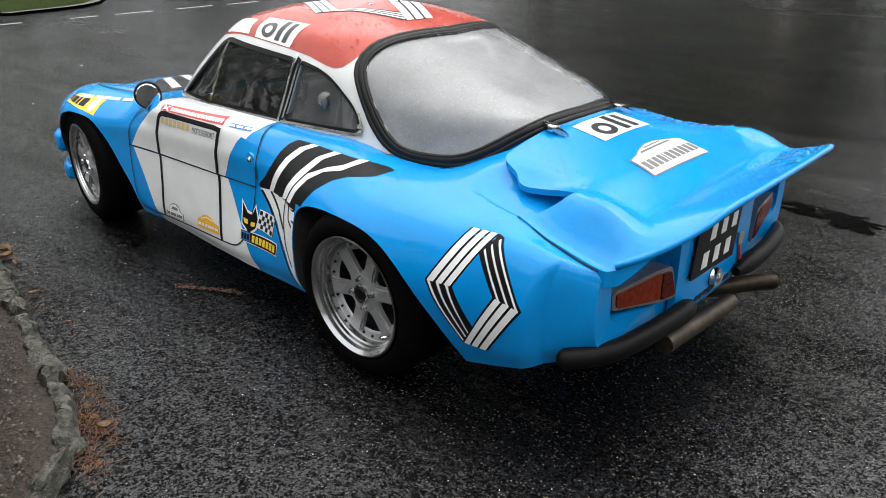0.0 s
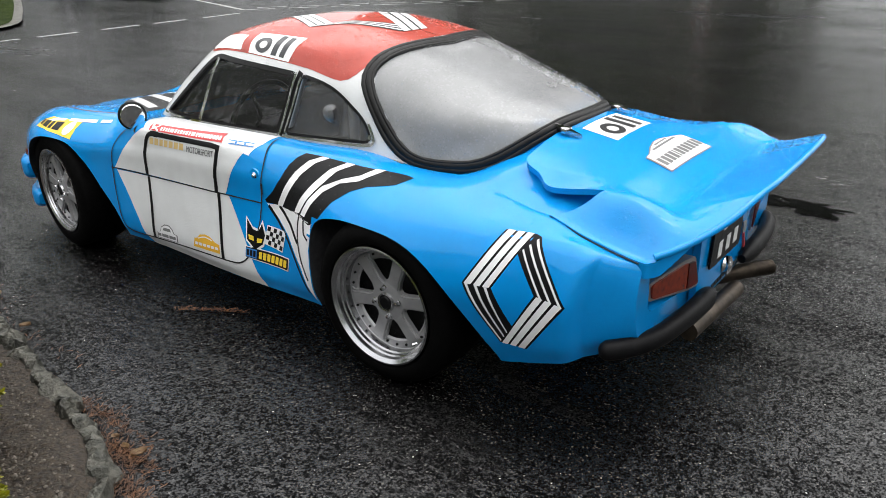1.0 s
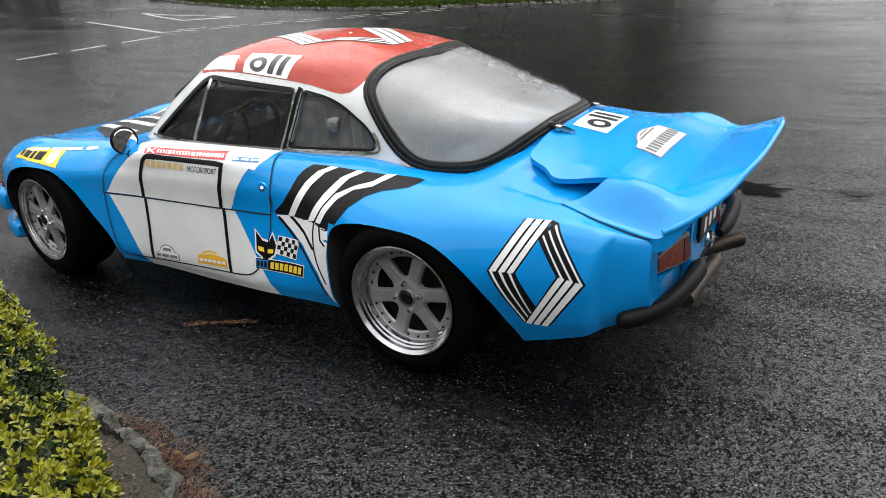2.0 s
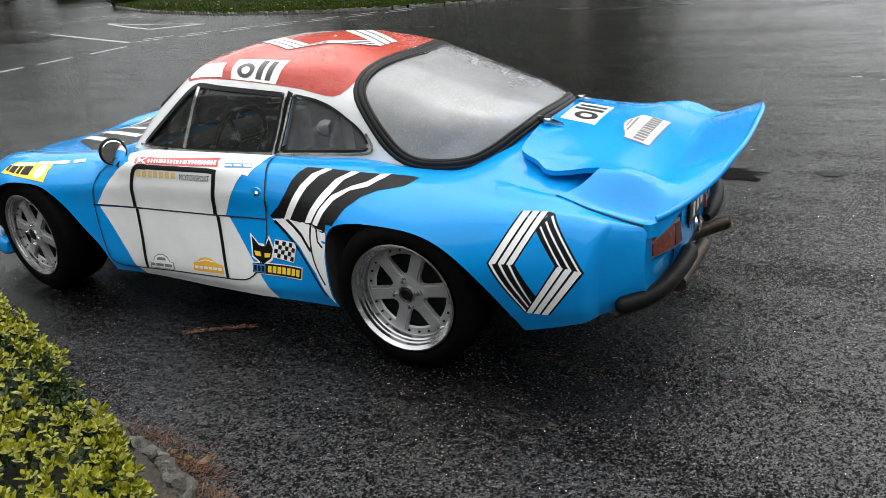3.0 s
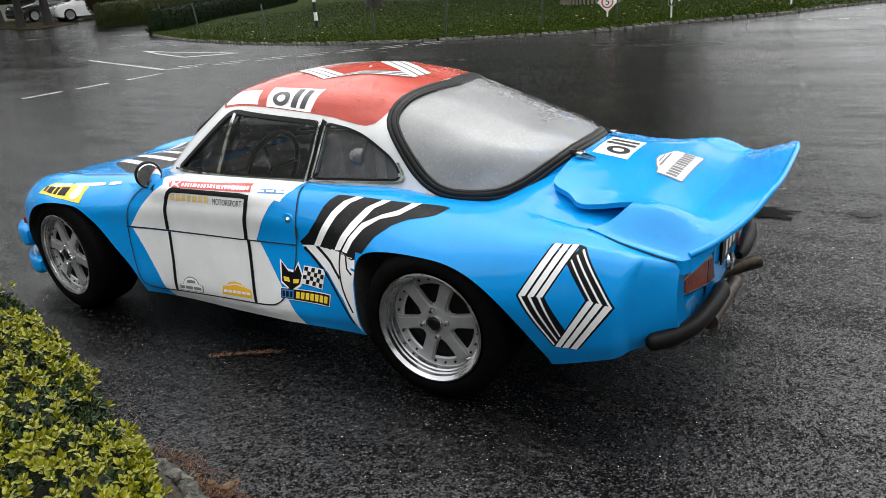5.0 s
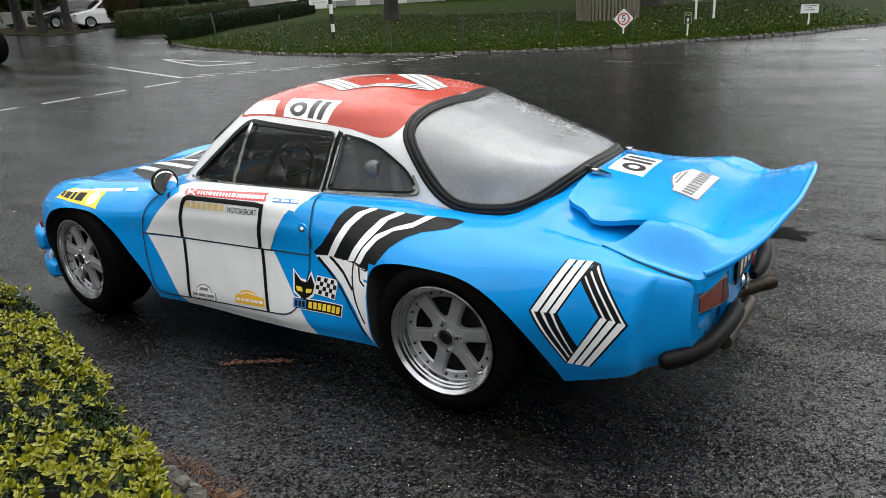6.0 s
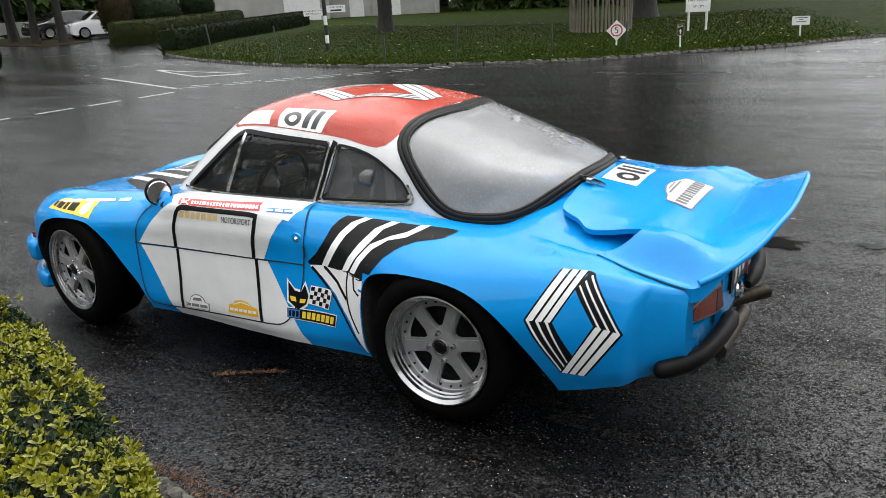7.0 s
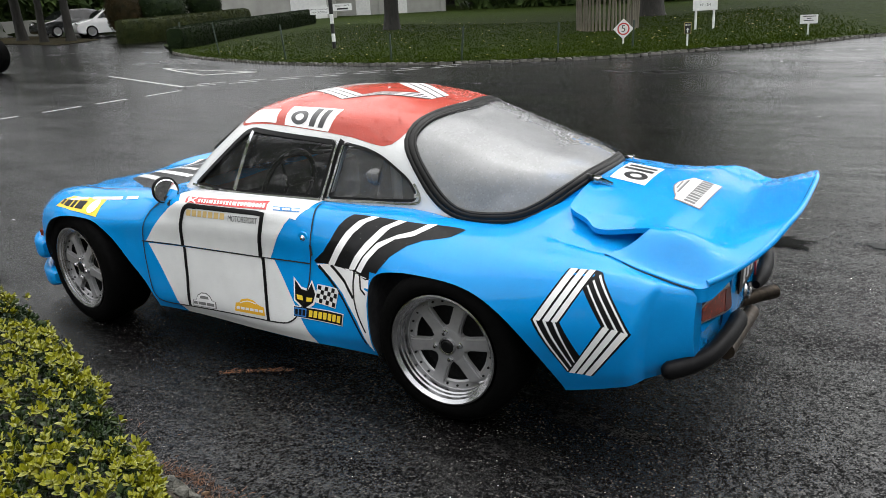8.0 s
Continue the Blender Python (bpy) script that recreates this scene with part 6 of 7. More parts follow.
s = 0.0
while s < run[-1] - 0.4:
    length = random.uniform(0.16, 0.40)
    bm = bmesh.new()
    nx = 26
    ringpts = [(-0.045, -0.05), (-0.048, 0.02), (-0.030, 0.060), (0.005, 0.068), (0.034, 0.056), (0.046, 0.015), (0.044, -0.05)]
    grid = []
    for i in range(nx + 1):
        c, d = on_line(s + length * i / nx * 0.97 + 0.005)
        n = Vector((d.y, -d.x))
        shrink = 0.55 if i in (0, nx) else 0.9 if i in (1, nx - 1) else 1.0
        row = []
        for a, z in ringpts:
            p = Vector((c.x + n.x * a * 0.78 * shrink, c.y + n.y * a * 0.78 * shrink, z * (shrink if z > 0 else 1)))
            k = noise.noise_vector(p * 11.0) * 0.026 + noise.noise_vector(p * 31.0) * 0.018 + noise.noise_vector(p * 80.0) * 0.008
            row.append(bm.verts.new(p + (k if z > -0.01 else Vector((0, 0, 0)))))
        grid.append(row)
    for a, b in zip(grid, grid[1:]):
        for j in range(len(a) - 1):
            bm.faces.new((a[j], b[j], b[j + 1], a[j + 1]))
    bm.faces.new(grid[0])
    bm.faces.new(grid[-1][::-1])
    bmesh.ops.recalc_face_normals(bm, faces=bm.faces)
    part("kerb_stone", bm, KERB_STONE, kerb, smooth=30)
    s += length


def bed_spots(n, x0, x1, depth, start=0.06):
    out = []
    for _ in range(n):
        c, d = on_line(random.uniform(run[-1] * 0.30, run[-1] * 0.98))
        k = start + depth * random.random()
        out.append((c.x + d.y * k, c.y - d.x * k))
    return [p for p in out if x0 < p[0] < x1]


def pebble(spot):
    x, y = spot
    r = 0.0012 + 0.0065 * random.random() ** 2.5
    z = 0.05 + random.uniform(-0.005, 0.02)
    a = random.uniform(0, 6.3)
    ring = [(x + r * random.uniform(0.7, 1.2) * math.cos(a + k * 1.047), y + r * random.uniform(0.7, 1.2) * math.sin(a + k * 1.047), z) for k in range(6)]
    top = (x + random.uniform(-0.2, 0.2) * r, y + random.uniform(-0.2, 0.2) * r, z + r * 0.8)
    return [[ring[k], ring[(k + 1) % 6], top] for k in range(6)]


scatter_tris("pebbles", bed_spots(20000, -2.8, 0.3, 0.75), pebble, PEBBLE, "small pale stones in the soil", "pebbles")


def needle(spot):
    x, y = spot
    a, l, w = random.uniform(0, 6.3), random.uniform(0.006, 0.026), random.uniform(0.0004, 0.0009)
    z = 0.004 + random.random() ** 2 * 0.012
    dx, dy = math.cos(a) * l / 2, math.sin(a) * l / 2
    nx, ny = -math.sin(a) * w, math.cos(a) * w
    lift = random.uniform(0, 0.008)
    return [[(x - dx - nx, y - dy - ny, z), (x + dx - nx, y + dy - ny, z + lift), (x + dx + nx, y + dy + ny, z + lift + 0.001), (x - dx + nx, y - dy + ny, z + 0.001)]]


litter = []
for cx, cy, n, sx, sy in ((-0.62, -1.405, 420, 0.12, 0.02), (-0.38, -1.475, 620, 0.08, 0.024), (-0.24, -1.555, 330, 0.06, 0.024), (-1.3, -1.275, 90, 0.30, 0.02), (-2.0, -1.17, 110, 0.15, 0.03)):
    litter += [(random.gauss(cx, sx), random.gauss(cy, sy)) for _ in range(n)]
litter += bed_spots(900, -2.8, 0.3, 0.5, 0.02)
scatter_tris("needle_litter", litter, needle, NEEDLE, "rusty brown pine needles gathered along the kerb", "litter")
# a shed conifer frond beside the car
frond = []
for k in range(220):
    t = random.random()
    frond.append((-1.06 + 0.27 * t + random.gauss(0, 0.006), -0.835 + 0.15 * t + 0.012 * math.sin(3 * t) + random.gauss(0, 0.004)))
scatter_tris("fallen_frond", frond, needle, NEEDLE, "rusty brown fallen conifer frond on the asphalt", "litter")


def curled_leaf(x, y, size, turn, z=0.01):
    bm = bmesh.new()
    grid = []
    for i in range(7):
        t = i / 6
        w = size * 0.36 * math.sin(math.pi * (0.08 + 0.84 * t)) ** 0.8
        grid.append([bm.verts.new(((t - 0.5) * size, w * s, 0.012 + size * 0.28 * abs(s) ** 1.5 + size * 0.25 * (t - 0.5) ** 2)) for s in (-1, -0.5, 0, 0.5, 1)])
    for a, b in zip(grid, grid[1:]):
        for j in range(4):
            bm.faces.new((a[j], a[j + 1], b[j + 1], b[j]))
    bmesh.ops.solidify(bm, geom=bm.faces[:], thickness=0.0008)
    leaf = tagged(part("dead_leaf", bm, DRY_LEAF, smooth=60), "curled dry brown leaf beside the kerb", "leaf", "dead leaves by the kerb")
    leaf.matrix_basis = pose(x, y, z - 0.012, 0, 0, turn)


for x, y, size, turn in ((-0.335, -1.455, 0.045, 70), (-0.40, -1.46, 0.03, 10), (-1.98, -1.18, 0.075, 20), (-1.90, -1.20, 0.06, 100), (-1.80, -1.19, 0.045, 150), (-0.47, -1.45, 0.025, 40), (-1.42, -1.26, 0.04, 60)):
    curled_leaf(x, y, size, turn)


def grit(spot):
    x, y = spot
    r, a = random.uniform(0.0012, 0.0032), random.uniform(0, 6.3)
    return [[(x + r * math.cos(a + k * 1.57) * random.uniform(0.6, 1.2), y + r * math.sin(a + k * 1.57) * random.uniform(0.6, 1.2), 0.004 + random.uniform(0, 0.002)) for k in range(4)]]


grit_spots = [(random.uniform(-2.6, 3.0), random.uniform(-1.25, 0.0) if random.random() < 0.6 else random.uniform(-1.6, 3.0)) for _ in range(520)]
scatter_tris("white_grit", [p for p in grit_spots if not inside(p, bed_plan)], grit, PETAL, "specks of white grit and petals on the asphalt", "grit")

# clipped hedge with yellow-green young shoots
LEAF_DARK = surface("hedge_leaf_green", (0.005, 0.014, 0.003), (0.016, 0.032, 0.007), (0.35, 0.5), 60, spec=0.3)
LEAF_YOUNG = surface("hedge_leaf_yellow", (0.095, 0.112, 0.003), (0.225, 0.215, 0.005), (0.3, 0.5), 50)
LEAF_MID = surface("hedge_leaf_mid", (0.013, 0.028, 0.005), (0.040, 0.060, 0.008), (0.3, 0.5), 50)
HEDGE_SHADE = surface("hedge_inner_shade", (0.004, 0.005, 0.002), (0.010, 0.011, 0.005), (0.7, 0.9), 40)
HEDGE_FRONT = smooth_line([(-2.9, -1.75), (-2.2, -1.52), (-1.7, -1.47), (-1.32, -1.47), (-0.9, -1.565), (-0.6, -1.675), (-0.26, -1.81), (0.02, -1.93), (0.21, -2.04), (0.34, -2.20), (0.36, -2.42), (0.28, -2.62)], 5)
HEDGE_PLAN = HEDGE_FRONT + [(-0.2, -2.75), (-1.6, -2.5), (-2.9, -2.3)]


def hedge_spot():
    """A place and an outward direction on the hedge's top or flank."""
    while True:
        if random.random() < 0.66:
            x, y = random.uniform(-2.9, 0.36), random.uniform(-2.75, -1.45)
            if inside((x, y), HEDGE_PLAN):
                near = min((Vector((x, y)) - Vector(p)).length for p in HEDGE_FRONT)
                droop = 0.10 * max(0.0, 1 - near / 0.10) ** 2
                return Vector((x, y, 0.575 - droop + 0.03 * noise.noise(Vector((x * 5, y * 5, 0))))), Vector((random.gauss(0, 0.35), random.gauss(0, 0.35), 1)).normalized(), True
        else:
            k = random.randrange(len(HEDGE_FRONT) - 1)
            p, q = Vector(HEDGE_FRONT[k]), Vector(HEDGE_FRONT[k + 1])
            d = (q - p).normalized()
            n = Vector((-d.y, d.x))
            c = p.lerp(q, random.random())
            z = random.uniform(0.06, 0.57)
            c = c - n * (0.03 + 0.07 * max(0.0, (0.32 - z) / 0.32) + 0.03 * noise.noise(Vector((c.x * 6, c.y * 6, z * 6))))
            return Vector((c.x, c.y, z)), Vector((n.x + random.gauss(0, 0.35), n.y + random.gauss(0, 0.35), 0.55 + random.gauss(0, 0.3))).normalized(), False


def rosette(verts, faces, mats, base, up, n, size, mat):
    side = up.orthogonal().normalized()
    for k in range(n):
        a = k * 2.4 + random.uniform(-0.4, 0.4)
        out = (Matrix.Rotation(a, 3, up) @ side)
        lean = 0.25 + 0.75 * k / n
        d = (up * (1.05 - lean) + out * lean + Vector((0, 0, random.uniform(-0.15, 0.15)))).normalized()
        w = d.cross(up + Vector((0.01, 0.02, 0))).normalized()
        fold = w.cross(d).normalized()
        if fold.dot(up) < 0:
            fold = -fold
        l, b = size * random.uniform(0.7, 1.15), size * random.uniform(0.26, 0.36)
        p = base + up * (0.012 * (1 - k / n)) + out * 0.002
        i = len(verts)
        verts += [p, p + d * l * 0.3 + w * b * 0.8 + fold * b * 0.3, p + d * l * 0.7 + w * b * 0.85 + fold * b * 0.3, p + d * l, p + d * l * 0.7 - w * b * 0.85 + fold * b * 0.3, p + d * l * 0.3 - w * b * 0.8 + fold * b * 0.3, p + d * l * 0.5]
        faces += [(i, i + 1, i + 6), (i + 1, i + 2, i + 6), (i + 2, i + 3, i + 6), (i + 3, i + 4, i + 6), (i + 4, i + 5, i + 6), (i + 5, i, i + 6)]
        mats += [mat] * 6


hedge = thing("clipped_hedge", "low clipped box hedge with yellow-green young shoots", "hedge", (-0.8, -2.0, 0))
# solid core that stops see-through; the hedge's inner shade is in its near-black colour
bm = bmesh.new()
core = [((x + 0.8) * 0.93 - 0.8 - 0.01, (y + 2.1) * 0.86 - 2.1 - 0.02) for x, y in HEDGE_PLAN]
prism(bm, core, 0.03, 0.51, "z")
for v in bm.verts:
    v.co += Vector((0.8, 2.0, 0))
part("shade_core", bm, HEDGE_SHADE, hedge, "dark solid core for the shaded, twiggy inside")
verts, faces, mats = [], [], []
for k in range(19500):
    base, up, top = hedge_spot()
    patch = noise.noise(Vector((base.x * 3.3, base.y * 3.3, 1.7)))
    u = random.random() + 0.35 * patch
    young = u > (0.72 if top else 0.90)
    mid = u > (0.42 if top else 0.6)
    mat = 1 if young else 2 if mid else 0
    depth = 0.0 if young else random.uniform(0.0, 0.045)
    rosette(verts, faces, mats, base - up * depth + (up * random.uniform(0.0, 0.035) if young else Vector((0, 0, 0))), up, 7 if young else 6, random.uniform(0.014, 0.022) if young else random.uniform(0.013, 0.021), mat)
me = bpy.data.meshes.new("foliage")
me.from_pydata([v - Vector((-0.8, -2.0, 0)) for v in verts], [], faces)
for m in (LEAF_DARK, LEAF_YOUNG, LEAF_MID):
    me.materials.append(m)
me.polygons.foreach_set("material_index", mats)
foliage = new("foliage", me)
foliage.parent = hedge
foliage["kind"] = "stuff"


# ---- far things: hedges, trees, posts, signs, parked cars, house ----
BARK = surface("tree_bark", (0.007, 0.0065, 0.005), (0.030, 0.027, 0.022), (0.7, 0.9), 9, relief=0.03, relief_scale=22, stretch=(1, 1, 0.25))
CROWN = surface("tree_leaves", (0.020, 0.040, 0.010), (0.055, 0.085, 0.020), (0.45, 0.7), 0.8, spec=0.12)
HEDGE_BROWN = surface("copper_shrub_leaf", (0.010, 0.010, 0.004), (0.040, 0.027, 0.010), (0.5, 0.75), 2.5, spec=0.1)
HEDGE_GREEN = surface("far_hedge_leaf", (0.004, 0.010, 0.003), (0.014, 0.025, 0.006), (0.5, 0.75), 2.5, spec=0.12)
HEDGE_OLIVE = surface("far_hedge_olive", (0.012, 0.019, 0.004), (0.036, 0.044, 0.010), (0.5, 0.75), 2.5, spec=0.12)
POST_GREEN = surface("dark_green_post", (0.010, 0.022, 0.014), (0.022, 0.040, 0.026), (0.4, 0.6), 20)
SIGN_WHITE = surface("white_sign", (0.66, 0.67, 0.66), (0.80, 0.80, 0.79), (0.3, 0.5), 8)
SIGN_BLACK = surface("black_sign", (0.010, 0.010, 0.010), (0.02, 0.02, 0.02), (0.3, 0.5), 10)
SIGN_RED = surface("red_sign", (0.42, 0.03, 0.03), (0.50, 0.05, 0.05), (0.3, 0.5), 10)
SIGN_GOLD = surface("gold_sign", (0.42, 0.33, 0.12), (0.55, 0.45, 0.18), (0.3, 0.5), 10)
RENDER_WALL = surface("pale_render", (0.30, 0.30, 0.28), (0.40, 0.40, 0.37), (0.7, 0.9), 1.2, relief=0.004)
PALING = surface("grey_paling", (0.085, 0.075, 0.055), (0.20, 0.18, 0.14), (0.7, 0.9), 7, stretch=(1, 1, 0.2))
CAR_WHITE = surface("white_car_paint", (0.72, 0.73, 0.74), (0.80, 0.80, 0.81), (0.15, 0.25), 4, coat=0.7)
CAR_DARK = surface("dark_car_paint", (0.012, 0.013, 0.015), (0.025, 0.026, 0.03), (0.15, 0.25), 4, coat=0.7)
DARK_GLASS = surface("dark_car_glass", (0.008, 0.009, 0.010), (0.016, 0.018, 0.02), (0.03, 0.08), 4, spec=0.8)


def leaf_cloud(spots, size):
    """Leaf-shaped scraps at places with outward directions."""
    verts, faces = [], []
    for p, n in spots:
        a = Vector((random.gauss(0, 1), random.gauss(0, 1), random.gauss(0, 1))) + n * 1.2
        a.normalize()
        u = a.orthogonal().normalized()
        u = Matrix.Rotation(random.uniform(0, 6.3), 3, a) @ u
        w = a.cross(u)
        s = size * random.uniform(0.6, 1.3)
        i = len(verts)
        verts += [p - u * s, p - w * s * 0.5 + a * s * 0.2, p + u * s, p + w * s * 0.5 + a * s * 0.2]
        faces.append((i, i + 1, i + 2, i + 3))
    return verts, faces


def mesh_part(name, verts, faces, material, parent, kind=""):
    me = bpy.data.meshes.new(name)
    me.from_pydata(verts, [], faces)
    me.materials.append(material)
    ob = new(name, me)
    ob.parent = parent
    if kind:
        ob["kind"] = kind
    return ob


def far_hedge(path, width, height, material, label, flare=0.0):
    """A clipped hedge along a line: a dark core under a skin of leaf scraps."""
    h = thing("hedge", label, "hedge", (path[0][0], path[0][1], lie(*path[0])))
    o = Vector((path[0][0], path[0][1], lie(*path[0])))
    bm = bmesh.new()
    line = smooth_line(path, 4)
    rows, spots = [], []
    prof = [(-0.5, 0.0), (-0.52, 0.5), (-0.46, 0.92), (-0.3, 1.0), (0.3, 1.0), (0.46, 0.92), (0.52, 0.5), (0.5, 0.0)]
    for i, p in enumerate(line):
        p = Vector(p)
        d = (Vector(line[min(i + 1, len(line) - 1)]) - Vector(line[max(i - 1, 0)])).normalized()
        n = Vector((d.y, -d.x))
        end = 0.7 if i in (0, len(line) - 1) else 1.0
        rows.append([bm.verts.new(Vector((p.x + n.x * a * width * end, p.y + n.y * a * width * end, lie(p.x, p.y) + b * height * (0.9 + 0.1 * end))) - o) for a, b in prof])
    for a, b in zip(rows, rows[1:]):
        for j in range(len(prof) - 1):
            bm.faces.new((a[j], b[j], b[j + 1], a[j + 1]))
    bm.faces.new(rows[0])
    bm.faces.new(rows[-1][::-1])
    bmesh.ops.recalc_face_normals(bm, faces=bm.faces)
    bm.faces.ensure_lookup_table()
    for f in bm.faces:
        f.normal_update()
        vs = [v.co for v in f.verts]
        for _ in range(int(f.calc_area() * 420) + 1):
            s, t = random.random(), random.random()
            p = (vs[0].lerp(vs[1], s)).lerp(vs[3].lerp(vs[2], s) if len(vs) == 4 else vs[random.randrange(len(vs))].lerp(vs[2], s), t)
            spots.append((p + f.normal * random.uniform(-0.02, 0.03), f.normal.copy()))
    part("hedge_core", bm, material, h, smooth=60)
    mesh_part("hedge_leaves", *leaf_cloud(spots, 0.05), material, h, "stuff")
    return h


far_hedge([(-22.7, 17.5), (-23.6, 19.4), (-25.6, 23.0), (-27.2, 27.6), (-29.6, 33.6)], 0.9, 0.85, HEDGE_GREEN, "long low clipped dark green hedge beside the lawn")
far_hedge([(-29.9, 20.5), (-29.7, 22.2), (-30.6, 25.0), (-31.8, 28.5), (-33.4, 32.0)], 1.1, 1.05, HEDGE_OLIVE, "low clipped olive-green hedge beside the drive")


def shrub(x, y, r, h, material, label):
    t = thing("shrub", label, "shrub", (x, y, lie(x, y)))
    bm = bmesh.new()
    bmesh.ops.create_icosphere(bm, subdivisions=3, radius=1.0)
    spots = []
    for v in bm.verts:
        n = v.co.copy()
        k = 1 + 0.08 * noise.noise(n * 2.3 + Vector((x, y, 0)))
        v.co = Vector((n.x * r * k, n.y * r * k, h / 2 + n.z * h / 2 * k))
    for _ in range(1500):
        n = Vector((random.gauss(0, 1), random.gauss(0, 1), random.gauss(0, 1))).normalized()
        k = random.uniform(0.98, 1.06)
        spots.append((Vector((n.x * r * k, n.y * r * k, h / 2 + n.z * h / 2 * k)), n))
    part("shrub_core", bm, material, t, smooth=60)
    mesh_part("shrub_leaves", *leaf_cloud(spots, 0.07), material, t, "stuff")


shrub(-33.5, 23.6, 0.85, 2.7, HEDGE_BROWN, "bushy brownish green shrub behind the hedge")
shrub(-33.3, 25.7, 1.35, 2.5, HEDGE_GREEN, "round clipped dark green shrub behind the hedge")
shrub(-33.9, 29.4, 0.95, 2.8, HEDGE_GREEN, "dark evergreen shrub against the pale wall")
shrub(-34.6, 27.6, 0.8, 2.9, HEDGE_GREEN, "dark evergreen shrub against the pale wall")


def tree(x, y, trunk, height, crown, label, lean=0.0, leaves=1500):
    t = thing("tree", label, "tree", (x, y, lie(x, y)))
    bm = bmesh.new()
    fork = height * 0.38
    path = [(0, 0, -0.05), (0, 0, 0.15), (lean * 0.3, 0, 0.8), (lean * 0.6, 0.02, fork * 0.6), (lean, 0, fork), (lean * 1.2, 0.1, height * 0.75)]
    tube(bm, path, [trunk * 0.80, trunk * 0.62, trunk * 0.5, trunk * 0.46, trunk * 0.38, trunk * 0.12], 14)
    tips = []
    for k in range(6):
        a = k * 1.05 + random.uniform(-0.3, 0.3)
        r = crown * random.uniform(0.55, 0.9)
        tip = Vector((lean + r * math.cos(a), r * math.sin(a), fork + (height - fork) * random.uniform(0.25, 0.85)))
        root = Vector((lean, 0, fork * random.uniform(0.85, 1.2)))
        tube(bm, [root, root.lerp(tip, 0.5) + Vector((0, 0, 0.4)), tip], [trunk * 0.22, trunk * 0.13, trunk * 0.04], 8)
        tips += [tip, root.lerp(tip, 0.6)]
    part("trunk", bm, BARK, t, "grey-brown bark", smooth=50)
    tips.append(Vector((lean, 0, height * 0.85)))
    spots = []
    for _ in range(int(leaves * 2.4)):
        c = random.choice(tips)
        n = Vector((random.gauss(0, 1), random.gauss(0, 1), random.gauss(0, 0.7)))
        spots.append((c + n * crown * 0.30, n.normalized()))
    mesh_part("crown", *leaf_cloud(spots, 0.26), CROWN, t, "stuff")


tree(-19.0, 26.7, 0.66, 17.0, 5.0, "mature tree with grey mottled trunk on the lawn", 0.1, 3600)
tree(-8.6, 31.8, 1.0, 24.0, 10.0, "broad old tree on the lawn", 0.0, 14000)
for x, y in ((-38.5, 57.5), (-36.2, 57.5), (-34.0, 58.0), (-31.0, 57.0), (-22.0, 60.0), (-12.0, 62.0)):
    tree(x, y, 0.8, 15.0, 7.0, "distant dark tree beyond the lawn", 0.0, 2600)
tree(-39.2, 21.4, 0.5, 9.0, 3.4, "dark tree beside the drive", -0.2, 500)
tree(-36.2, 20.7, 0.36, 8.5, 3.0, "dark tree beside the drive", 0.1, 500)
tree(-35.3, 21.6, 0.42, 8.5, 3.0, "dark tree beside the drive", -0.15, 500)


# mostly unseen woodland added to darken reflections, open to the sky on one side
verts, faces = [], []
for k in range(16000):
    a = random.uniform(35, 400)
    far = random.uniform(58, 72) if 95 < a % 360 < 158 else random.uniform(34, 46)
    if 45 < a % 360 < 103:
        continue
    x, y = far * math.cos(radians(a)), far * math.sin(radians(a))
    h = (5.0 if 95 < a % 360 < 158 else 14.0) + 3.0 * noise.noise(Vector((x * 0.12, y * 0.12, 3.0)))
    z = lie(x, y) + 0.5 + (h - 0.5) * random.random() ** 0.8
    n = Vector((-x, -y, 8.0)).normalized()
    v, f = leaf_cloud([(Vector((x, y, z)), n)], 0.8)
    i = len(verts)
    verts += v
    faces += [tuple(q + i for q in face) for face in f]
spots = []
for k in range(7000):
    x, y = random.uniform(-27, -9.5), random.uniform(46, 53)
    spots.append((Vector((x, y, lie(x, y) + 8.0 * random.random())), Vector((0, -1, 0.3))))
for k in range(4500):
    a, far = radians(random.uniform(145, 158)), random.uniform(50, 56)
    x, y = far * math.cos(a), far * math.sin(a)
    spots.append((Vector((x, y, lie(x, y) + 3.8 * random.random())), Vector((0.5, -0.8, 0.3))))
v, f = leaf_cloud(spots, 0.4)
faces += [tuple(q + len(verts) for q in face) for face in f]
verts += v
woods = mesh_part("woodland", verts, faces, CROWN, None)
tagged(woods, "dark green woodland, mostly unseen, added to darken reflections", "woodland", kind="stuff")

# stockade of palings round a tree
stockade = thing("paling_fence", "weathered grey upright palings round a tree", "fence", (-7.95, 24.1, lie(-7.95, 24.1)))
me_pale = None
for k in range(34):
    a = math.pi + (k / 33) * math.pi * 1.35
    x, y = 1.05 * math.cos(a), 1.05 * math.sin(a)
    if me_pale is None:
        bm = bmesh.new()
        tube(bm, [(0, 0, -0.05), (0, 0, 1.0), (0.01, 0, 2.0)], [0.045, 0.04, 0.03], 7)
        pale = part("paling", bm, PALING, stockade, smooth=50)
        me_pale = pale.data
    else:
        pale = new("paling", me_pale)
        pale.parent = stockade
    pale.matrix_basis = pose(x, y, 0, random.uniform(-2, 2), random.uniform(-2, 2), 0) @ Matrix.Diagonal((1, 1, random.uniform(0.92, 1.06), 1))

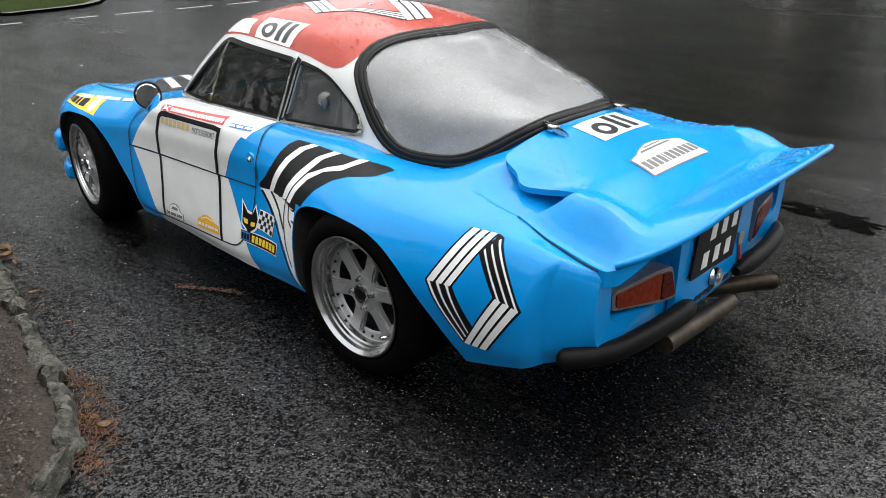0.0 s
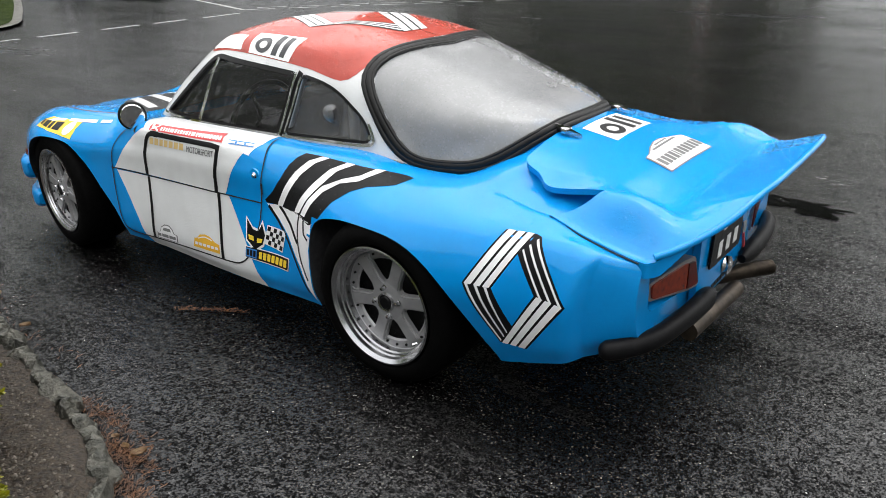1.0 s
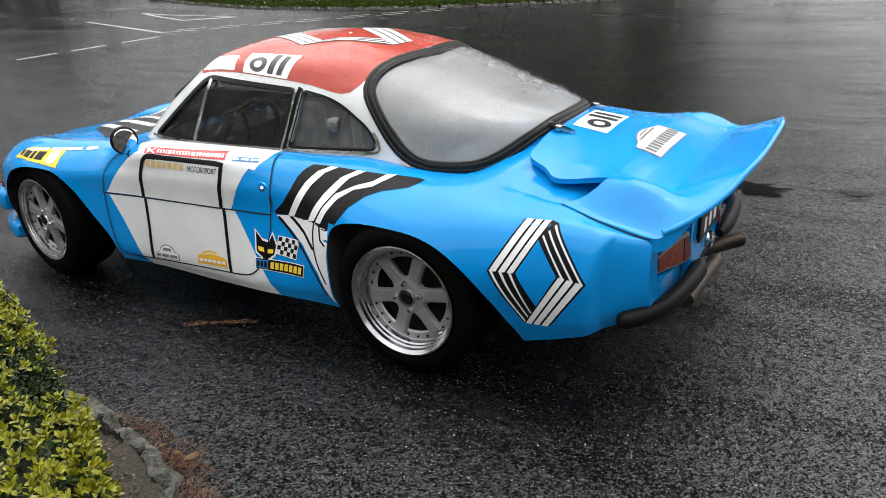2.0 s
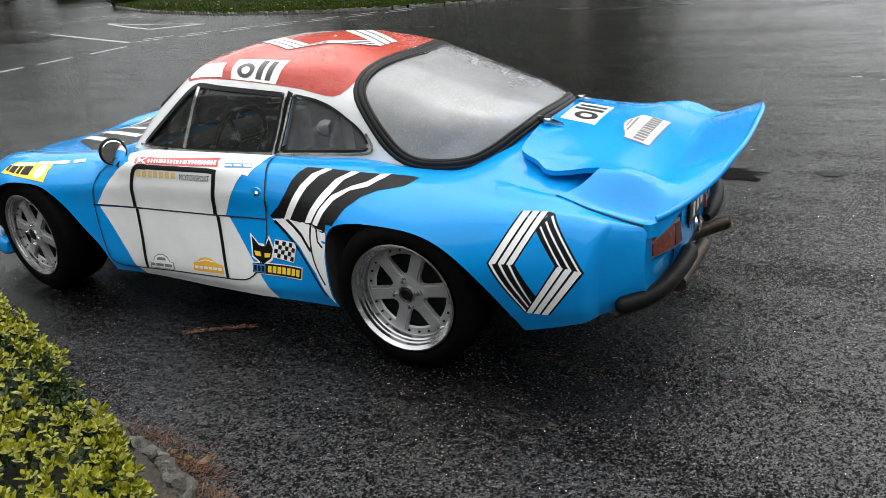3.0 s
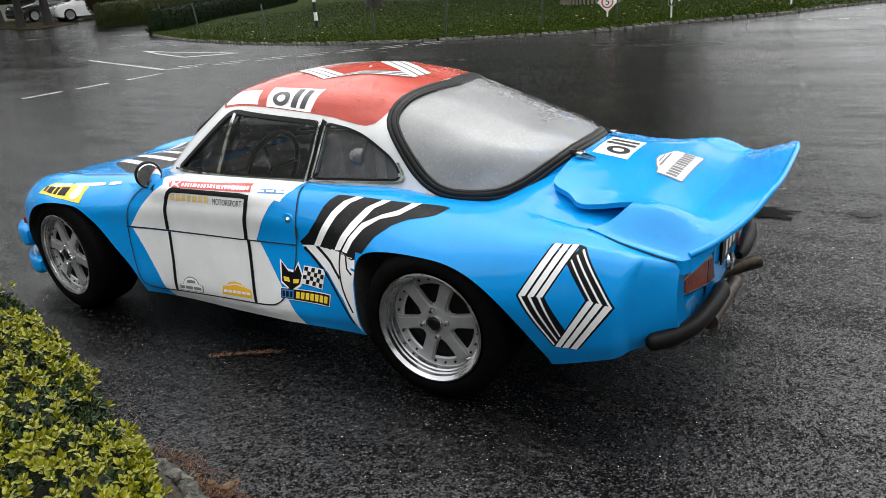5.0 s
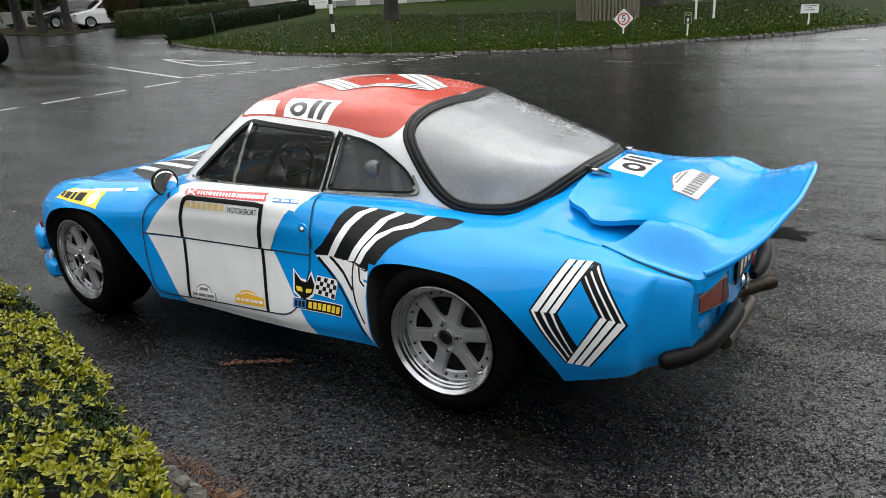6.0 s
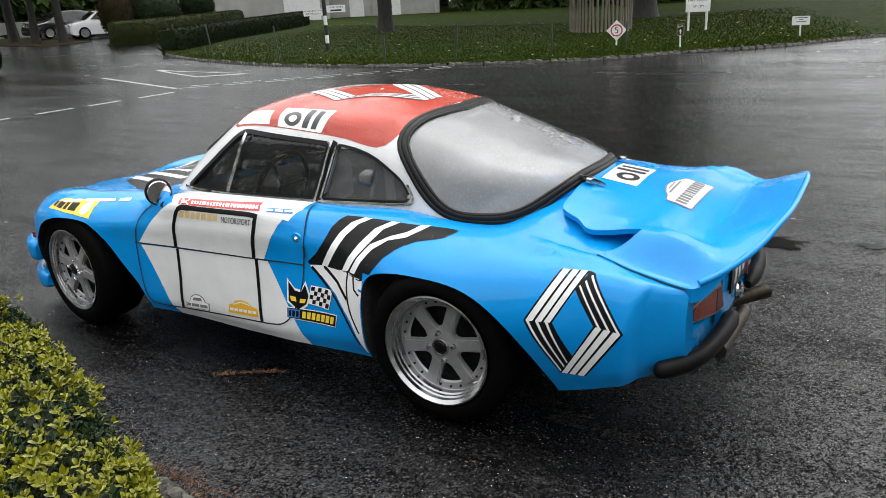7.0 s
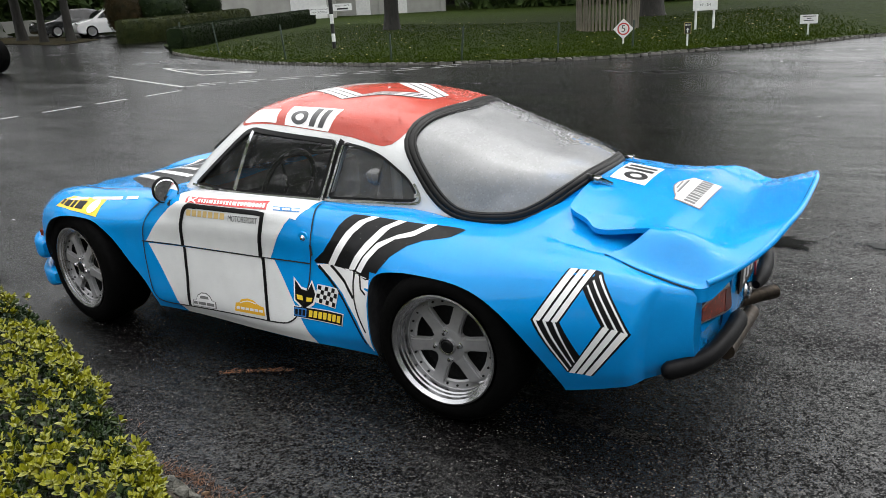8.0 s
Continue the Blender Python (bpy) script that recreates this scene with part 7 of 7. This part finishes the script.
# thin green posts along the lawn's edge
for x, y, lean, h in ((-22.58, 17.75, -4, 1.0), (-18.95, 16.09, -7, 1.02), (-14.22, 14.2, -5, 1.0), (-9.89, 13.33, 0, 0.68), (-7.9, 13.4, 7, 0.80), (-6.12, 15.1, 2, 0.73), (-4.73, 16.66, 2, 0.67), (-42.7, 25.0, -6, 0.95)):
    bm = bmesh.new()
    tube(bm, [(0, 0, -0.06), (0, 0, h - 0.02), (0, 0, h)], [0.024, 0.024, 0.014], 8)
    post = tagged(part("lawn_post", bm, POST_GREEN, smooth=40), "thin dark green wooden post in the grass", "post", "green posts along the lawn")
    post.matrix_basis = pose(x, y, lie(x, y) + 0.07, 0, lean, 0)


def text_on(body, size, material, parent, m):
    cu = bpy.data.curves.new("lettering", "FONT")
    cu.body, cu.size, cu.align_x, cu.align_y, cu.extrude = body, size, "CENTER", "CENTER", 0.0015
    tmp = new("lettering", cu)
    bpy.context.view_layer.update()
    me = bpy.data.meshes.new_from_object(tmp.evaluated_get(bpy.context.evaluated_depsgraph_get()))
    bpy.data.objects.remove(tmp)
    me.materials.clear()
    me.materials.append(material)
    ob = new("lettering", me)
    ob.parent = parent
    ob.matrix_basis = m
    return ob


def board(name, w, h, material, parent, at, thick=0.012, r=0.01):
    """An upright board that looks towards -y of its thing."""
    bm = bmesh.new()
    prism(bm, rounded([(-w / 2, -h / 2), (w / 2, -h / 2), (w / 2, h / 2), (-w / 2, h / 2)], r, 3), -thick / 2, thick / 2)
    ob = part(name, bm, material, parent, smooth=30)
    ob.location = at
    return ob


UP = Matrix.Rotation(radians(90), 4, "X")


def sign_thing(label, x, y, name="sign"):
    turn = math.degrees(math.atan2(y + 2.7, x - 1.25)) - 90
    return thing(name, label, "sign", (x, y, lie(x, y) + 0.07), turn)


# diamond speed sign
s5 = sign_thing("white diamond sign with a red ring and a black 5", -5.34, 17.79, "speed_sign")
bm = bmesh.new()
tube(bm, [(0, 0.02, -0.05), (0, 0.02, 0.5)], 0.022, 8)
part("sign_post", bm, SIGN_WHITE, s5, smooth=40)
bm = bmesh.new()
prism(bm, rounded([(0, -0.27), (0.27, 0), (0, 0.27), (-0.27, 0)], 0.02, 3), -0.008, 0.008)
ob = part("sign_face", bm, SIGN_WHITE, s5)
ob.location = (0, 0, 0.40)
bm = bmesh.new()
spin(bm, [(0.125, -0.004), (0.16, -0.004), (0.16, 0.004), (0.125, 0.004), (0.125, -0.004)], 32)
ob = part("sign_ring", bm, SIGN_RED, s5)
ob.location = (0, -0.008, 0.40)
text_on("5", 0.25, SIGN_BLACK, s5, Matrix.Translation((0, -0.011, 0.40)) @ UP)
# small black arrow sign
rv = sign_thing("small black sign with a gold rim and a white arrow", -3.33, 16.47, "arrow_sign")
bm = bmesh.new()
tube(bm, [(0, 0.02, -0.05), (0, 0.02, 0.55)], 0.020, 8)
part("sign_post", bm, SIGN_WHITE, rv, smooth=40)
board("sign_face", 0.165, 0.27, SIGN_GOLD, rv, (0, 0, 0.43))
board("sign_face", 0.145, 0.25, SIGN_BLACK, rv, (0, -0.005, 0.43))
text_on("RVP", 0.07, SIGN_WHITE, rv, Matrix.Translation((0, -0.013, 0.50)) @ UP)
bm = bmesh.new()
prism(bm, [(-0.014, -0.07), (0.014, -0.07), (0.014, -0.01), (0.04, -0.01), (0, 0.045), (-0.04, -0.01), (-0.014, -0.01)], -0.002, 0.002)
ob = part("arrow", bm, SIGN_WHITE, rv)
ob.location = (0, -0.012, 0.40)
# white width sign on two legs
ws = sign_thing("white width-limit sign on two white legs", -4.35, 22.9, "width_sign")
for dx in (-0.27, 0.27):
    bm = bmesh.new()
    tube(bm, [(dx, 0.02, -0.25), (dx, 0.02, 1.3)], 0.035, 8)
    part("sign_leg", bm, SIGN_WHITE, ws, smooth=40)
board("sign_face", 0.74, 0.95, SIGN_WHITE, ws, (0, -0.02, 1.05), 0.03)
for k, line in enumerate(("MAX HEIGHT", "10'6\" : 3.2M", "MAX WIDTH", "10' : 3M")):
    text_on(line, 0.105, SIGN_BLACK, ws, Matrix.Translation((0, -0.038, 1.38 - 0.19 * k - 0.07)) @ UP)
# small white sign
sm = sign_thing("small white sign on a thin white post", -0.98, 19.41, "small_sign")
bm = bmesh.new()
tube(bm, [(0, 0.02, -0.05), (0, 0.02, 0.5)], 0.02, 8)
part("sign_post", bm, SIGN_WHITE, sm, smooth=40)
board("sign_face", 0.42, 0.22, SIGN_WHITE, sm, (0, 0, 0.42))
for k, w in enumerate((0.30, 0.10, 0.24)):
    board("writing", w, 0.018, SIGN_BLACK, sm, (0, -0.008, 0.49 - 0.05 * k), 0.004, 0.0)
# finger post
fp = sign_thing("black and white banded finger post with white arms", -15.2, 17.7, "finger_post")
z = 0.0
for k, (h, mat) in enumerate(((0.22, SIGN_BLACK), (0.26, SIGN_WHITE), (0.32, SIGN_BLACK), (0.30, SIGN_WHITE), (0.75, SIGN_BLACK))):
    bm = bmesh.new()
    tube(bm, [(0, 0, z - (0.06 if k == 0 else 0)), (0, 0, z + h)], 0.062 if mat is SIGN_WHITE else 0.066, 14)
    part("post_band", bm, mat, fp, smooth=40)
    z += h
for side, zz, lines in ((-1, 1.22, ("MOTOR CIRCUIT CAFE", "HGV CROSSING")), (1, 1.30, ("TICKET OFFICE", ""))):
    w = 0.62
    ob = board("sign_arm", w, 0.22, SIGN_WHITE, fp, (side * (0.07 + w / 2), -0.02, zz), 0.03, 0.03)
    for k, line in enumerate(lines):
        if line:
            text_on(line, 0.058 if len(line) > 14 else 0.07, SIGN_BLACK, fp, Matrix.Translation((side * (0.07 + w / 2), -0.037, zz + 0.045 - 0.09 * k)) @ UP)
        else:
            board("writing", 0.36, 0.05, SIGN_BLACK, fp, (side * (0.07 + w / 2), -0.036, zz - 0.05), 0.004, 0.0)


# parked cars far off
def parked_car(x, y, turn, paint_mat, label):
    c = thing("parked_car", label, "car", (x, y, lie(x, y)), turn)
    bm = bmesh.new()
    prof = [(-2.0, 0.30), (-1.98, 0.62), (-1.80, 0.78), (-1.15, 0.93), (-0.45, 1.38), (-0.1, 1.46), (0.75, 1.47), (1.35, 1.36), (1.85, 0.98), (1.98, 0.85), (1.98, 0.32), (1.75, 0.22), (-1.8, 0.22)]
    outline = rounded(prof, 0.12, 4)
    rows = []
    for yy, shrink in ((-0.86, 0.955), (-0.82, 0.99), (-0.6, 1.0), (0.6, 1.0), (0.82, 0.99), (0.86, 0.955)):
        rows.append([bm.verts.new((px * shrink, yy * (1.0 if pz < 0.95 else 1.0 - 0.28 * (pz - 0.95) / 0.52), 0.22 + (pz - 0.22) * shrink)) for px, pz in outline])
    for a, b in zip(rows, rows[1:]):
        for j in range(len(a)):
            k = (j + 1) % len(a)
            bm.faces.new((a[j], a[k], b[k], b[j]))
    bm.faces.new(rows[0][::-1])
    bm.faces.new(rows[-1])
    bmesh.ops.recalc_face_normals(bm, faces=bm.faces)
    shell = part("car_body", bm, paint_mat, c, smooth=40)
    for s in (-1, 1):
        for name, o in (("side_window", [(-0.88, 0.98), (-0.42, 1.32), (0.18, 1.37), (0.18, 1.0)]), ("side_window", [(0.24, 1.0), (0.24, 1.37), (0.80, 1.37), (1.30, 1.22), (1.25, 1.05)])):
            bm = bmesh.new()
            lo = []
            for px, pz in rounded(o, 0.05, 3):
                yy = 0.868 - 0.24 * max(0.0, (pz - 0.95) / 0.52)
                lo.append(bm.verts.new((px, s * yy, pz)))
            bm.faces.new(lo)
            bmesh.ops.solidify(bm, geom=bm.faces[:], thickness=0.01)
            part(name, bm, DARK_GLASS, c)
        bm = bmesh.new()
        box(bm, (-1.95, s * 0.60 - 0.14, 0.66), (-1.68, s * 0.60 + 0.14, 0.78), 0.03)
        part("headlamp", bm, CHROME, c, smooth=40)
    bm = bmesh.new()
    f = [bm.verts.new(p) for p in ((-1.12, -0.70, 0.965), (-1.12, 0.70, 0.965), (-0.50, 0.60, 1.375), (-0.50, -0.60, 1.375))]
    bm.faces.new(f)
    bmesh.ops.solidify(bm, geom=bm.faces[:], thickness=0.012)
    part("windscreen", bm, DARK_GLASS, c)
    for wx in (-1.25, 1.25):
        for s in (-1, 1):
            bm = bmesh.new()
            spin(bm, [(0.20, s * 0.66), (0.31, s * 0.68), (0.315, s * 0.80), (0.30, s * 0.87), (0.22, s * 0.885)], 28, (wx, 0, 0.315))
            w = part("wheel", bm, TYRE, c, smooth=40)
            bm = bmesh.new()
            spin(bm, [(0.0, s * 0.87), (0.05, s * 0.885), (0.10, s * 0.872), (0.20, s * 0.872), (0.225, s * 0.888)], 20, (wx, 0, 0.315))
            part("rim", bm, ALLOY_FACE, w, smooth=40)
    return c


parked_car(-36.6, 25.0, 70, CAR_WHITE, "white hatchback parked on the drive")
parked_car(-39.6, 24.6, 84, CAR_DARK, "dark car parked under the trees")
tyre_thing = thing("tractor_wheel", "large black wheel of a parked tractor", "wheel", (-22.35, 10.25, lie(-22.35, 10.25)), 20)
bm = bmesh.new()
spin(bm, [(0.26, -0.16), (0.46, -0.20), (0.53, -0.16), (0.54, 0.0), (0.53, 0.16), (0.46, 0.20), (0.26, 0.16)], 40, (0, 0, 0.53))
part("tyre", bm, TYRE, tyre_thing, smooth=40)
bm = bmesh.new()
spin(bm, [(0.0, -0.10), (0.12, -0.12), (0.20, -0.06), (0.27, -0.15)], 32, (0, 0, 0.53))
part("rim", bm, ALLOY_FACE, tyre_thing, smooth=40)

# pale house behind the shrubs
house_far = thing("house", "pale rendered house with plain doors", "house", (-33.2, 38.7, lie(-33.2, 38.7)), 38)
for x0, x1, y0 in ((-9.0, 1.2, 0.0), (1.2, 9.0, 2.0)):
    bm = bmesh.new()
    box(bm, (x0, y0, -0.6), (x1, y0 + 6.0, 4.2), 0.02)
    part("house_wall", bm, RENDER_WALL, house_far)
    bm = bmesh.new()
    box(bm, (x0 - 0.3, y0 - 0.3, 4.2), (x1 + 0.3, y0 + 6.3, 4.5), 0.02)
    part("house_roof", bm, PALING, house_far)
for x0, x1, y0, h in ((-1.8, 0.6, -0.02, 2.3), (2.6, 3.6, 1.98, 2.1), (5.0, 6.2, 1.98, 2.2)):
    bm = bmesh.new()
    box(bm, (x0, y0 - 0.04, -0.5), (x1, y0 + 0.05, h), 0.01)
    d = part("house_door", bm, SIGN_WHITE, house_far, "white painted door")
    bm = bmesh.new()
    box(bm, (x0 - 0.1, y0 - 0.05, h), (x1 + 0.1, y0 + 0.06, h + 0.12), 0.01)
    part("door_head", bm, SIGN_WHITE, house_far)
for x in (4.2, 8.6):
    bm = bmesh.new()
    box(bm, (x, 1.85, -0.6), (x + 0.35, 2.05, 4.2), 0.02)
    part("wall_pier", bm, RENDER_WALL, house_far)

garage = thing("garage", "white weatherboarded garage with a brown roof", "garage", (-44.5, 30.5, lie(-44.5, 30.5)), 55)
bm = bmesh.new()
box(bm, (-4.5, 0.0, -0.6), (4.5, 5.0, 3.0), 0.02)
part("garage_wall", bm, RENDER_WALL, garage)
for k in range(3):
    bm = bmesh.new()
    box(bm, (-4.0 + 2.8 * k, -0.05, 0.0), (-1.7 + 2.8 * k, 0.03, 2.2), 0.02)
    part("garage_door", bm, SIGN_WHITE, garage, "white panelled garage door")
bm = bmesh.new()
prism(bm, [(-4.9, 3.0), (4.9, 3.0), (0.0, 4.6)], -0.4, 5.4)
part("garage_roof", bm, PALING, garage, "brown pitched roof")
bm = bmesh.new()
box(bm, (-6.0, -0.12, -0.4), (6.0, 0.12, 0.85), 0.03)
low_wall = tagged(part("low_wall", bm, RENDER_WALL), "low pale wall beside the drive", "wall")
low_wall.matrix_basis = pose(-45.0, 22.5, lie(-45.0, 22.5), 0, 0, 58)
